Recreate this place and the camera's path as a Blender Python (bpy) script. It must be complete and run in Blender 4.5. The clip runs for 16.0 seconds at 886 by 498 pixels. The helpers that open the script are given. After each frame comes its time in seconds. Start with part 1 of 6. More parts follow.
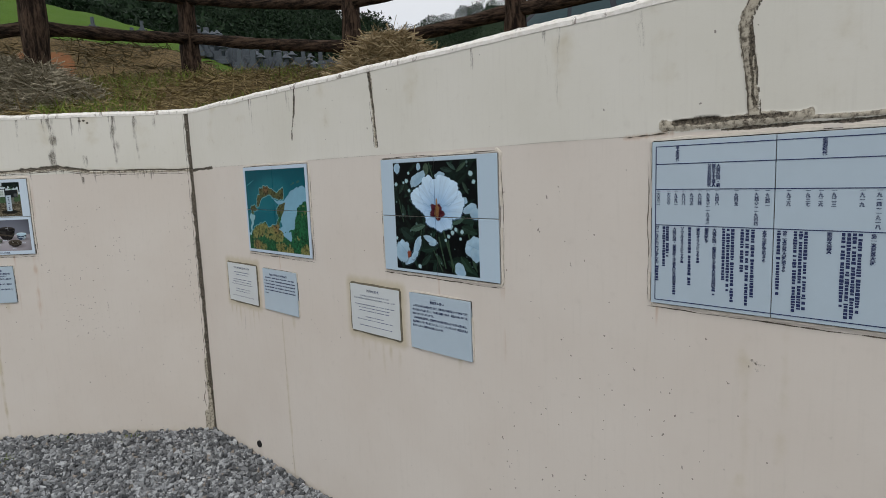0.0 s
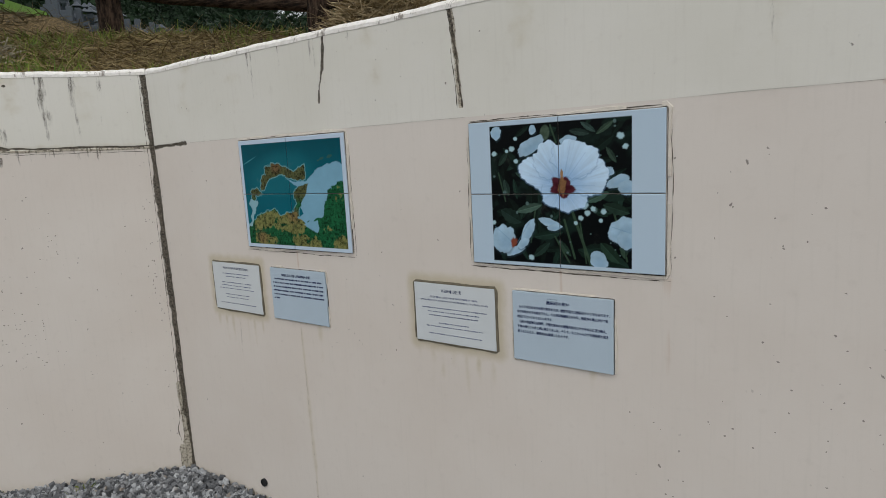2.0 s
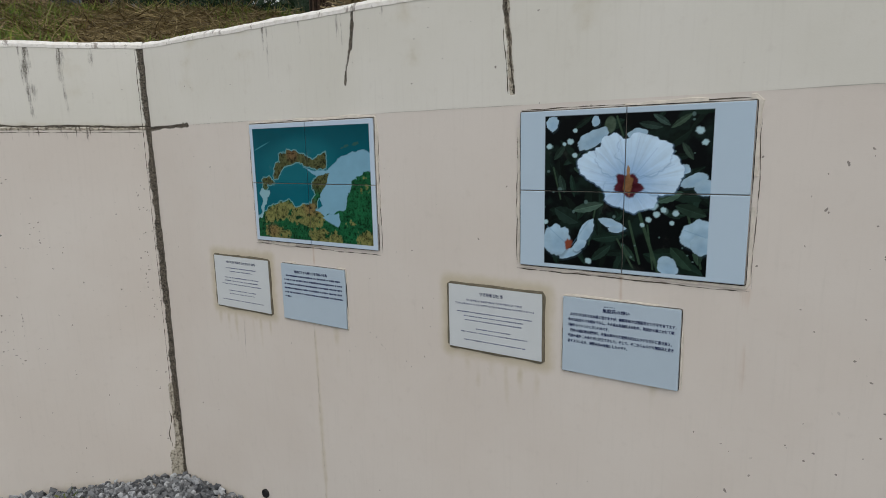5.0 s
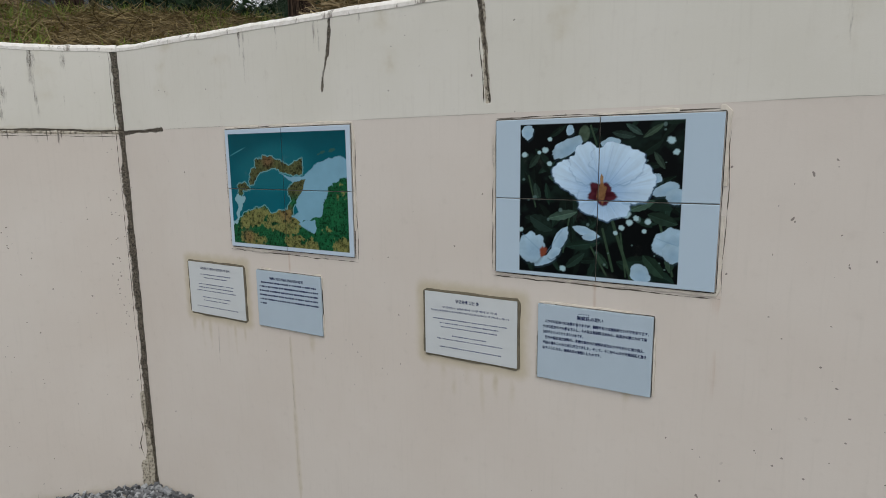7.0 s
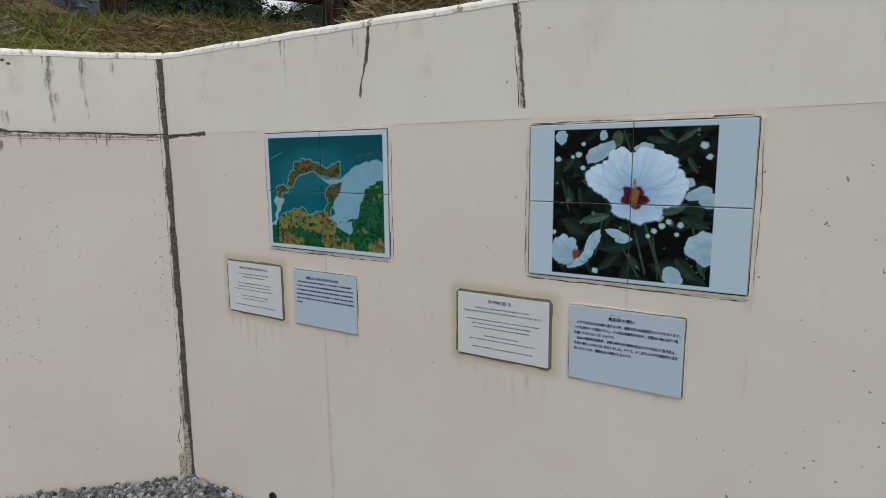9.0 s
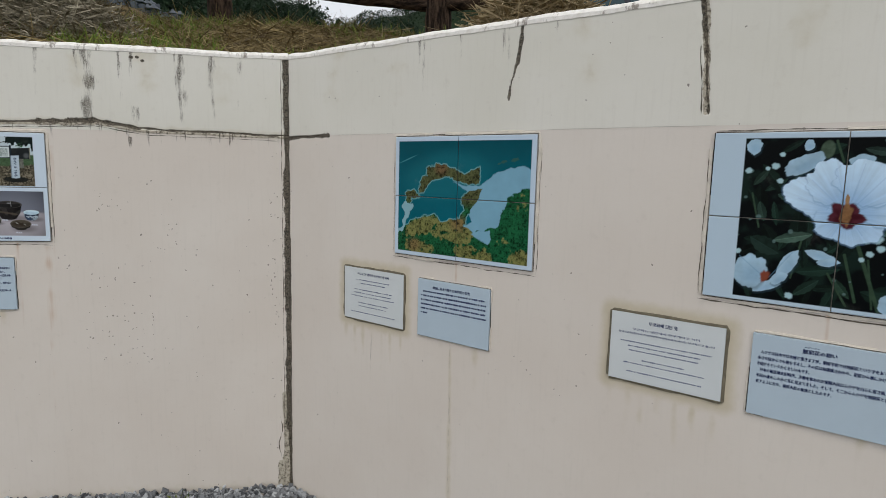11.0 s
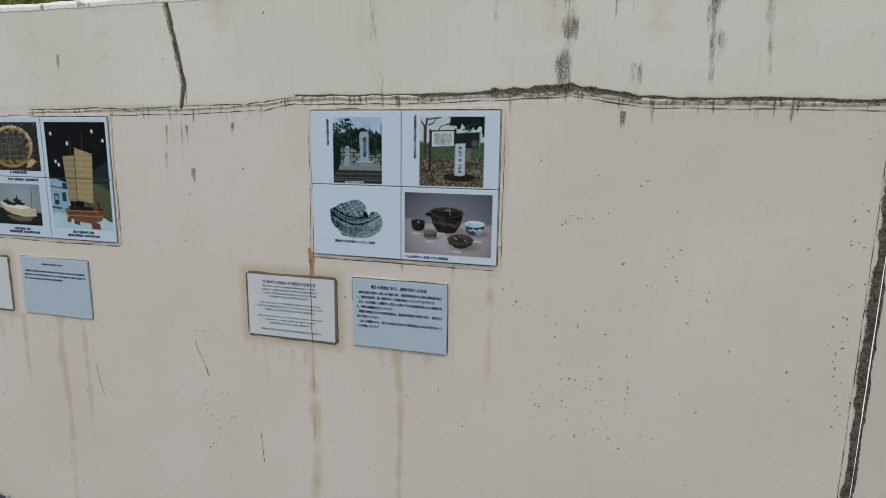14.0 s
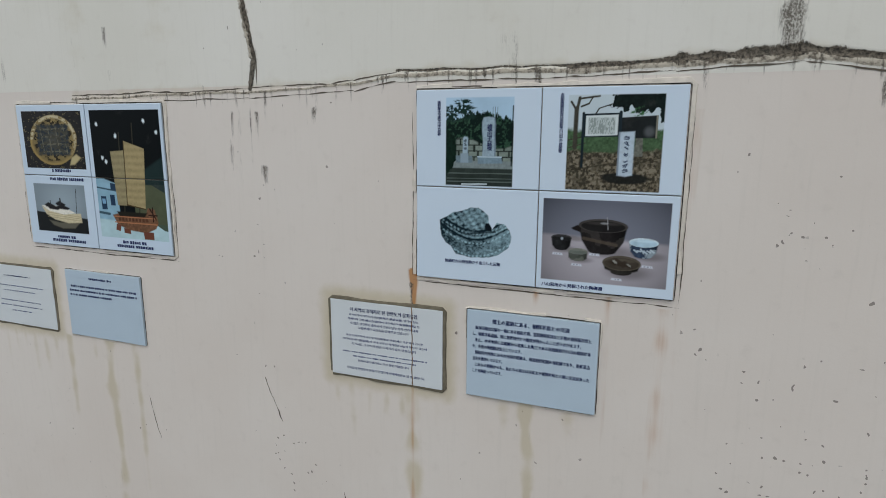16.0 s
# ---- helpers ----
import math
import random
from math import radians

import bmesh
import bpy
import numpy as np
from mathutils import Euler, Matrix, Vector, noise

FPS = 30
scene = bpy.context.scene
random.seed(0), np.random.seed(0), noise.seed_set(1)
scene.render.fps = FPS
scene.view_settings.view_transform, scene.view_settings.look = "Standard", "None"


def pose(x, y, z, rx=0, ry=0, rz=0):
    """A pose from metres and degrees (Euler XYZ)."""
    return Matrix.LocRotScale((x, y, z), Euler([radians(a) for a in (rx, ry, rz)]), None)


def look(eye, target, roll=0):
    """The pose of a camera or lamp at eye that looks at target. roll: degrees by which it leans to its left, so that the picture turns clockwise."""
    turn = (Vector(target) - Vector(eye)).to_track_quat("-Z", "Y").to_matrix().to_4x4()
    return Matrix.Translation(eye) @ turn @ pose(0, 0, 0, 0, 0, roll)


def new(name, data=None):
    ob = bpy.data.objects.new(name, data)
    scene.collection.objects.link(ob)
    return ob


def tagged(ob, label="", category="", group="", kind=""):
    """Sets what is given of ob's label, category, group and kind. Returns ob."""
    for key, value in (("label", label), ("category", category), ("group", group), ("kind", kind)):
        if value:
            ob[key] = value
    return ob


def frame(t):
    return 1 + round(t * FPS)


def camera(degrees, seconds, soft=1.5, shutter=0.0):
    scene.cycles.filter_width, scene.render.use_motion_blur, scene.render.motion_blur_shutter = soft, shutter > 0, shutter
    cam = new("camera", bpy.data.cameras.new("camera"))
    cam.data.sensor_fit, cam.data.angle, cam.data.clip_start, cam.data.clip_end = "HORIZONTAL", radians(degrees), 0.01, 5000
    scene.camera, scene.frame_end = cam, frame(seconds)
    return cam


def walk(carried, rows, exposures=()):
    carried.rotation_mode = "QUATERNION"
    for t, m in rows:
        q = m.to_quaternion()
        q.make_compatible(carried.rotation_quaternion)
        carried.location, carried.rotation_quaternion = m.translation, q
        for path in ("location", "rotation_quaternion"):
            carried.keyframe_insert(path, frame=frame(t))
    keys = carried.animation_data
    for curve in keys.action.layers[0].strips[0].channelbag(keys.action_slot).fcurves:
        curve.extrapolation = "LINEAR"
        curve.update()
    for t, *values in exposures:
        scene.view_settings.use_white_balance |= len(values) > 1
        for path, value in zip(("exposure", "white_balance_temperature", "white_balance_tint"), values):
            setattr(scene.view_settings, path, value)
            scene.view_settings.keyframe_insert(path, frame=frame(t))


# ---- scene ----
cam = camera(74.2, 16.0, soft=0.45)
PATH = [
    (0, (3.578, -1.525, 1.591), (2.194, -0.105, 1.331), -2.2),
    (0.5, (3.280, -1.441, 1.582), (1.974, 0.054, 1.340), -3.6),
    (1, (3.098, -1.431, 1.575), (2.000, 0.216, 1.286), -3.4),
    (1.5, (2.891, -1.569, 1.577), (1.807, 0.079, 1.249), -3.0),
    (2, (2.739, -1.586, 1.561), (1.620, 0.040, 1.239), -3.0),
    (2.5, (2.591, -1.474, 1.565), (1.480, 0.158, 1.245), -2.9),
    (3, (2.520, -1.525, 1.560), (1.431, 0.120, 1.233), -2.8),
    (5.5, (2.471, -1.564, 1.558), (1.437, 0.113, 1.214), -1.0),
    (6, (2.478, -1.567, 1.553), (1.453, 0.118, 1.218), -0.9),
    (6.5, (2.482, -1.556, 1.555), (1.476, 0.139, 1.216), -0.6),
    (7, (2.484, -1.555, 1.560), (1.499, 0.155, 1.235), -0.7),
    (7.5, (2.486, -1.555, 1.556), (1.509, 0.157, 1.221), -1.0),
    (8, (2.490, -1.554, 1.559), (1.518, 0.163, 1.231), -1.2),
    (10.5, (2.336, -1.732, 1.546), (1.144, -0.150, 1.270), 1.2),
    (11, (2.146, -1.701, 1.530), (0.959, -0.114, 1.267), 1.4),
    (11.5, (1.913, -1.573, 1.572), (0.697, -0.008, 1.304), 1.4),
    (12, (1.709, -1.676, 1.582), (0.396, -0.195, 1.295), 1.2),
    (12.5, (1.517, -1.803, 1.565), (0.057, -0.469, 1.262), 1.1),
    (13, (1.248, -1.761, 1.534), (-0.327, -0.572, 1.208), 1.1),
    (13.5, (0.960, -1.676, 1.560), (-0.690, -0.600, 1.216), 1.0),
    (14, (0.726, -1.696, 1.551), (-0.991, -0.734, 1.197), 0.8),
    (14.5, (0.523, -1.748, 1.542), (-1.248, -0.895, 1.170), 0.5),
    (15, (0.330, -1.689, 1.537), (-1.477, -0.925, 1.151), 0.1),
    (15.5, (0.225, -1.641, 1.531), (-1.587, -0.890, 1.141), 0.3),
    (16, (0.213, -1.680, 1.548), (-1.573, -0.868, 1.158), 0.3),
]

EXPOSURES = [(0, -0.02, 6520, 10), (8, -0.02, 6520, 10), (10.5, 0.06, 6520, 10), (12.5, 0.05, 6500, 10), (13.5, -0.01, 6450, 10), (14.5, -0.04, 6390, 10), (15.5, -0.01, 6280, 9), (16, 0.01, 6240, 9)]
walk(cam, [(t, look(eye, target, roll)) for t, eye, target, roll in PATH], EXPOSURES)

# ---- light: a bright overcast sky ----
world = bpy.data.worlds.new("overcast_sky")
scene.world = world
world.use_nodes = True
wn, wl = world.node_tree.nodes, world.node_tree.links
wn.clear()
w_out = wn.new("ShaderNodeOutputWorld")
w_bg = wn.new("ShaderNodeBackground")
w_sky = wn.new("ShaderNodeTexSky")
w_sky.sky_type, w_sky.sun_disc = "NISHITA", False
w_sky.sun_elevation, w_sky.sun_rotation = radians(55), radians(200)
w_sky.air_density, w_sky.dust_density = 1.0, 3.0
w_mix = wn.new("ShaderNodeMix")
w_mix.data_type = "RGBA"
w_co = wn.new("ShaderNodeTexCoord")
w_no = wn.new("ShaderNodeTexNoise")
w_no.inputs["Scale"].default_value, w_no.inputs["Detail"].default_value = 3.0, 6.0
w_rm = wn.new("ShaderNodeMapRange")
w_rm.inputs[1].default_value, w_rm.inputs[2].default_value = 0.3, 0.7
w_rm.inputs[3].default_value, w_rm.inputs[4].default_value = 0.72, 0.95
wl.new(w_co.outputs["Generated"], w_no.inputs["Vector"])
wl.new(w_no.outputs["Fac"], w_rm.inputs[0])
wl.new(w_rm.outputs[0], w_mix.inputs["Factor"])
wl.new(w_sky.outputs[0], w_mix.inputs["A"])
w_mix.inputs["B"].default_value = (9.0, 9.2, 9.5, 1)
wl.new(w_mix.outputs["Result"], w_bg.inputs["Color"])
w_bg.inputs["Strength"].default_value = 0.1
wl.new(w_bg.outputs[0], w_out.inputs[0])

sun = new("sun", bpy.data.lights.new("sun", "SUN"))
sun.data.energy, sun.data.angle, sun.data.color = 0.9, radians(25), (1.0, 0.97, 0.92)
sun.matrix_world = look((11, -10, 20), (0, 0, 0))


# ---- small tools ----
def smooth(a, b, x):
    k = np.clip((np.asarray(x, float) - a) / (b - a), 0, 1)
    return k * k * (3 - 2 * k)


def lattice(shape, seed):
    return np.random.default_rng(seed).random(shape)


def vnoise(x, y, seed=0):
    """Smooth value noise on arrays, 0 to 1."""
    g = lattice((256, 256), seed)
    xi, yi = np.floor(x).astype(int), np.floor(y).astype(int)
    fx, fy = x - xi, y - yi
    fx, fy = fx * fx * (3 - 2 * fx), fy * fy * (3 - 2 * fy)
    a, b = g[xi % 256, yi % 256], g[(xi + 1) % 256, yi % 256]
    c, d = g[xi % 256, (yi + 1) % 256], g[(xi + 1) % 256, (yi + 1) % 256]
    return (a * (1 - fx) + b * fx) * (1 - fy) + (c * (1 - fx) + d * fx) * fy


def fbm(x, y, seed=0, octaves=4):
    v, amp, tot = 0, 1.0, 0
    for k in range(octaves):
        v = v + amp * vnoise(x * 2 ** k, y * 2 ** k, seed + k)
        tot, amp = tot + amp, amp * 0.5
    return v / tot


def quick_mesh(name, verts, faces, smooth_shade=False):
    """A mesh from arrays: verts n x 3, faces m x 3 or m x 4."""
    verts, faces = np.asarray(verts, np.float32), np.asarray(faces, np.int32)
    me = bpy.data.meshes.new(name)
    n, k = faces.shape
    me.vertices.add(len(verts))
    me.vertices.foreach_set("co", verts.ravel())
    me.loops.add(n * k)
    me.loops.foreach_set("vertex_index", faces.ravel())
    me.polygons.add(n)
    me.polygons.foreach_set("loop_start", np.arange(0, n * k, k, dtype=np.int32))
    me.polygons.foreach_set("use_smooth", np.full(n, smooth_shade))
    me.update(calc_edges=True)
    return me


def grid_faces(nx, ny):
    i = np.arange(nx - 1)[:, None] * ny + np.arange(ny - 1)[None, :]
    return np.stack([i, i + ny, i + ny + 1, i + 1], -1).reshape(-1, 4)


def attribute(me, name, values):
    a = me.attributes.new(name, "FLOAT", "POINT")
    a.data.foreach_set("value", np.asarray(values, np.float32).ravel())


def part(name, bm, material, parent=None, label=""):
    """Links a bmesh or a mesh as one object, under a thing if given."""
    if isinstance(bm, bmesh.types.BMesh):
        me = bpy.data.meshes.new(name)
        bm.to_mesh(me)
        bm.free()
    else:
        me = bm
    if material and not me.materials:
        me.materials.append(material)
    ob = new(name, me)
    if parent:
        ob.parent = parent
    if label:
        tagged(ob, label)
    return ob


def box(bm, x0, x1, y0, y1, z0, z1, bevel=0.0, m=Matrix()):
    made = bmesh.ops.create_cube(bm, size=1, matrix=m @ Matrix.LocRotScale(((x0 + x1) / 2, (y0 + y1) / 2, (z0 + z1) / 2), None, (x1 - x0, y1 - y0, z1 - z0)))
    if bevel:
        edges = {e for v in made["verts"] for e in v.link_edges}
        bmesh.ops.bevel(bm, geom=list(edges), offset=bevel, segments=2, affect="EDGES", profile=0.6)
    return bm


def tube(points, radius, sides=10, wobble=0.0, seed=0, cap=True):
    """A round bar along points, with an uneven radius."""
    rnd = np.random.default_rng(seed)
    pts = np.asarray(points, float)
    n = len(pts)
    rads = np.broadcast_to(np.asarray(radius, float), n)
    vs = []
    tangent = np.gradient(pts, axis=0)
    for p, d, r in zip(pts, tangent, rads):
        d = d / np.linalg.norm(d)
        s = np.cross(d, (0, 0, 1)) if abs(d[2]) < 0.9 else np.cross(d, (1, 0, 0))
        s /= np.linalg.norm(s)
        q = np.cross(d, s)
        for k in range(sides):
            a = 2 * math.pi * k / sides
            vs.append(p + (s * math.cos(a) + q * math.sin(a)) * r * (1 + wobble * (rnd.random() - 0.5)))
    bm = bmesh.new()
    bv = [bm.verts.new(v) for v in vs]
    for i in range(n - 1):
        for k in range(sides):
            a, b = i * sides + k, i * sides + (k + 1) % sides
            f = bm.faces.new((bv[a], bv[b], bv[b + sides], bv[a + sides]))
            f.smooth = True
    if cap:
        bm.faces.new(bv[:sides][::-1])
        bm.faces.new(bv[-sides:])
    bmesh.ops.recalc_face_normals(bm, faces=bm.faces)
    return bm


# ---- materials ----
class Nodes:
    """A short way to write node trees."""

    def __init__(self, name, rough=0.8, metal=0.0, spec=0.4):
        self.mat = bpy.data.materials.new(name)
        self.mat.use_nodes = True
        self.t = self.mat.node_tree
        self.b = self.t.nodes["Principled BSDF"]
        self.b.inputs["Roughness"].default_value = rough
        self.b.inputs["Metallic"].default_value = metal
        self.b.inputs["Specular IOR Level"].default_value = spec
        self.co = self.t.nodes.new("ShaderNodeTexCoord")

    def put(self, socket, value):
        if isinstance(value, bpy.types.NodeSocket):
            self.t.links.new(value, socket)
        elif isinstance(value, tuple) and len(value) == 3 and socket.type == "RGBA":
            socket.default_value = (*value, 1)
        else:
            socket.default_value = value

    def mapped(self, scale=(1, 1, 1), where="Object"):
        m = self.t.nodes.new("ShaderNodeMapping")
        self.t.links.new(self.co.outputs[where], m.inputs["Vector"])
        m.inputs["Scale"].default_value = scale
        return m.outputs[0]

    def noise(self, scale, detail=4.0, rough=0.55, vec=None, out="Fac"):
        n = self.t.nodes.new("ShaderNodeTexNoise")
        n.inputs["Scale"].default_value, n.inputs["Detail"].default_value, n.inputs["Roughness"].default_value = scale, detail, rough
        self.t.links.new(vec if vec is not None else self.co.outputs["Object"], n.inputs["Vector"])
        return n.outputs[out]

    def cells(self, scale, vec=None, feature="F1", out="Distance"):
        n = self.t.nodes.new("ShaderNodeTexVoronoi")
        n.feature = feature
        n.inputs["Scale"].default_value = scale
        self.t.links.new(vec if vec is not None else self.co.outputs["Object"], n.inputs["Vector"])
        return n.outputs[out]

    def attr(self, name, out="Fac"):
        n = self.t.nodes.new("ShaderNodeAttribute")
        n.attribute_name = name
        return n.outputs[out]

    def math(self, op, a, b=0.0, clamp=False):
        n = self.t.nodes.new("ShaderNodeMath")
        n.operation, n.use_clamp = op, clamp
        self.put(n.inputs[0], a)
        self.put(n.inputs[1], b)
        return n.outputs[0]

    def ramp(self, x, a, b, lo=0.0, hi=1.0):
        n = self.t.nodes.new("ShaderNodeMapRange")
        n.interpolation_type = "SMOOTHSTEP"
        for k, v in enumerate((x, a, b, lo, hi)):
            self.put(n.inputs[k], v)
        return n.outputs[0]

    def mix(self, fac, a, b, mode="MIX"):
        n = self.t.nodes.new("ShaderNodeMix")
        n.data_type, n.blend_type = "RGBA", mode
        self.put(n.inputs["Factor"], fac)
        self.put(n.inputs["A"], a)
        self.put(n.inputs["B"], b)
        return n.outputs["Result"]

    def bump(self, height, strength=0.3, distance=0.01):
        n = self.t.nodes.new("ShaderNodeBump")
        n.inputs["Strength"].default_value, n.inputs["Distance"].default_value = strength, distance
        self.put(n.inputs["Height"], height)
        self.t.links.new(n.outputs[0], self.b.inputs["Normal"])

    def random(self):
        return self.t.nodes.new("ShaderNodeObjectInfo").outputs["Random"]

    def island(self):
        return self.t.nodes.new("ShaderNodeNewGeometry").outputs["Random Per Island"]

    def color(self, value):
        self.put(self.b.inputs["Base Color"], value)
        return self.mat

    def rough(self, value):
        self.put(self.b.inputs["Roughness"], value)


def wall_material():
    m = Nodes("painted_render", 0.85, spec=0.25)
    fine, mid, big = m.noise(220, 3), m.noise(28, 5), m.noise(1.7, 4)
    runs = m.noise(9, 6, 0.6, m.mapped((9, 9, 0.5)))
    lower = m.mix(m.ramp(big, 0.3, 0.7), (0.635, 0.580, 0.520), (0.665, 0.618, 0.562))
    upper = m.mix(m.ramp(big, 0.3, 0.7), (0.655, 0.64, 0.57), (0.70, 0.685, 0.625))
    up = m.ramp(m.math("ADD", m.attr("upper"), m.math("MULTIPLY", mid, 0.1)), 0.5, 0.6)
    c = m.mix(up, lower, upper)
    c = m.mix(m.ramp(runs, 0.5, 0.75, 0, 0.13), c, (0.50, 0.475, 0.42))
    c = m.mix(m.ramp(mid, 0.55, 0.8, 0, 0.16), c, (0.45, 0.41, 0.36))
    halo = m.ramp(m.math("ADD", m.attr("halo"), m.math("MULTIPLY", m.math("SUBTRACT", mid, 0.5), 0.5)), 0.2, 0.95, 0, 0.7)
    c = m.mix(halo, c, (0.49, 0.43, 0.295))
    pale = m.ramp(m.math("ADD", m.attr("pale"), m.math("MULTIPLY", m.math("SUBTRACT", m.noise(70, 5, 0.7), 0.5), 0.9)), 0.42, 0.6)
    mortar = m.mix(m.ramp(m.noise(75, 6, 0.7), 0.34, 0.58), (0.10, 0.085, 0.065), (0.46, 0.42, 0.34))
    c = m.mix(pale, c, mortar)
    rust = m.ramp(m.math("ADD", m.attr("rust"), m.math("MULTIPLY", m.math("SUBTRACT", runs, 0.5), 0.6)), 0.2, 1.0, 0, 0.9)
    c = m.mix(rust, c, (0.40, 0.19, 0.06))
    dots = 0.0
    for scale, base, size in ((23.0, 0.90, 0.10), (61.0, 0.915, 0.24)):
        bent = m.t.nodes.new("ShaderNodeVectorMath")
        bent.operation = "MULTIPLY_ADD"
        m.t.links.new(m.noise(35, 2, out="Color"), bent.inputs[0])
        bent.inputs[1].default_value = (0.02, 0.02, 0.03)
        m.t.links.new(m.co.outputs["Object"], bent.inputs[2])
        near, pick = m.cells(scale, bent.outputs[0]), m.cells(scale, bent.outputs[0], out="Color")
        gate = m.ramp(m.math("ADD", pick, m.math("MULTIPLY", m.attr("spot"), 0.34)), base - 0.07, base - 0.04)
        reach = m.math("MULTIPLY", m.noise(7, 2), size * 1.5)
        dots = m.math("MAXIMUM", dots, m.math("MULTIPLY", m.math("LESS_THAN", m.math("ADD", near, m.math("MULTIPLY", m.math("SUBTRACT", fine, 0.5), 0.25)), reach), gate))
    c = m.mix(m.math("MULTIPLY", dots, 0.75), c, (0.12, 0.10, 0.085))
    grime = m.noise(95, 7, 0.75, m.mapped((1.7, 1.7, 0.30)))
    soot = m.ramp(m.math("ADD", m.attr("soot"), m.math("MULTIPLY", m.math("SUBTRACT", grime, 0.52), m.math("MULTIPLY", m.ramp(m.attr("soot"), 0.03, 0.35), 1.9))), 0.18, 0.80, 0, 0.95)
    speckle = m.noise(240, 4, 0.7, m.mapped((1.3, 1.3, 0.8)))
    soot = m.math("MULTIPLY", soot, m.ramp(speckle, 0.36, 0.58, 0.35, 1.0))
    c = m.mix(soot, c, m.mix(grime, (0.14, 0.12, 0.095), (0.045, 0.04, 0.032)))
    dirt = m.math("ADD", m.math("MULTIPLY", m.math("SUBTRACT", fine, 0.5), 0.35), m.math("MULTIPLY", m.math("SUBTRACT", m.noise(75, 7, 0.75, m.mapped((1.2, 1.2, 0.8))), 0.5), 1.25))
    d = m.math("ADD", m.attr("dark"), m.math("MULTIPLY", dirt, m.ramp(m.attr("dark"), 0.02, 0.2)))
    dark = m.math("MULTIPLY", m.ramp(d, 0.34, 0.60, 0, 0.97), m.ramp(m.math("ADD", speckle, m.math("MULTIPLY", d, 0.30)), 0.40, 0.62, 0.45, 1.0))
    c = m.mix(dark, c, m.mix(m.ramp(m.noise(130, 6, 0.7), 0.36, 0.64), (0.014, 0.012, 0.009), (0.155, 0.132, 0.10)))
    m.bump(m.math("SUBTRACT", m.math("ADD", m.math("MULTIPLY", fine, 0.12), m.math("MULTIPLY", mid, 0.4)), m.math("MULTIPLY", m.math("ADD", dark, dots), 0.9)), 0.22, 0.006)
    return m.color(c)


def coping_material():
    m = Nodes("white_coping", 0.8, spec=0.3)
    n = m.noise(40, 6, 0.65)
    dirt = m.ramp(m.noise(16, 6, 0.7, m.mapped((1.5, 1.5, 0.6))), 0.56, 0.64)
    c = m.mix(m.ramp(n, 0.3, 0.75), (0.86, 0.84, 0.80), (0.72, 0.69, 0.63))
    m.bump(n, 0.4, 0.01)
    return m.color(m.mix(m.math("MULTIPLY", dirt, 0.75), c, (0.16, 0.13, 0.10)))


def gravel_material():
    m = Nodes("grey_gravel", 0.85)
    r = m.island()
    n = m.noise(90, 4)
    c = m.mix(m.math("POWER", r, 1.6), (0.05, 0.056, 0.064), (0.54, 0.565, 0.585))
    c = m.mix(m.ramp(r, 0.975, 0.985), c, (0.30, 0.26, 0.22))
    m.bump(n, 0.3, 0.004)
    return m.color(m.mix(m.ramp(n, 0.3, 0.7, 0, 0.4), c, (0.2, 0.2, 0.2)))


def gravel_bed_material():
    m = Nodes("gravel_bed", 0.9)
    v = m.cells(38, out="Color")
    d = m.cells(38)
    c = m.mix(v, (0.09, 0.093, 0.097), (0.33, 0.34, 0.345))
    # shade in the gaps between stones, put into the colour at cell edges
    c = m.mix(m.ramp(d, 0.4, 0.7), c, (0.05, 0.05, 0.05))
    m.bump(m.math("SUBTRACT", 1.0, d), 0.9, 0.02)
    return m.color(c)


def turf_material():
    m = Nodes("hill_turf", 0.95, spec=0.1)
    n, k = m.noise(1.3, 6, 0.6), m.noise(24, 5, 0.65)
    c = m.mix(m.ramp(k, 0.35, 0.65), (0.05, 0.036, 0.018), (0.18, 0.13, 0.062))
    g = m.mix(m.ramp(k, 0.3, 0.7), (0.042, 0.092, 0.012), (0.10, 0.18, 0.032))
    g = m.mix(m.ramp(m.noise(0.5, 5, 0.65), 0.3, 0.7), g, (0.075, 0.14, 0.018))
    c = m.mix(m.ramp(m.math("ADD", m.attr("green"), m.math("MULTIPLY", m.math("SUBTRACT", n, 0.5), 0.9)), 0.35, 0.65), c, g)
    c = m.mix(m.ramp(m.math("ADD", m.attr("soil"), m.math("MULTIPLY", m.math("SUBTRACT", n, 0.5), 0.9)), 0.5, 0.62), c, m.mix(k, (0.15, 0.065, 0.028), (0.24, 0.11, 0.05)))
    c = m.mix(m.attr("wood"), c, (0.012, 0.024, 0.010))
    m.bump(m.math("ADD", k, m.math("MULTIPLY", n, 2.0)), 0.8, 0.05)
    return m.color(c)


def leaf_material(name, a, b, rough=0.7):
    m = Nodes(name, rough, spec=0.2)
    c = m.mix(m.island(), a, b)
    return m.color(m.mix(m.noise(35, 3), c, tuple(v * 0.6 for v in a)))


def bark_material(name, grain):
    m = Nodes(name, 0.9, spec=0.15)
    g = m.noise(6, 7, 0.7, m.mapped(grain))
    k = m.noise(30, 4)
    c = m.mix(m.ramp(g, 0.4, 0.62), (0.010, 0.006, 0.004), (0.080, 0.053, 0.036))
    m.bump(m.math("ADD", g, m.math("MULTIPLY", k, 0.3)), 1.0, 0.03)
    return m.color(m.mix(m.ramp(k, 0.55, 0.8, 0, 0.5), c, (0.12, 0.075, 0.05)))


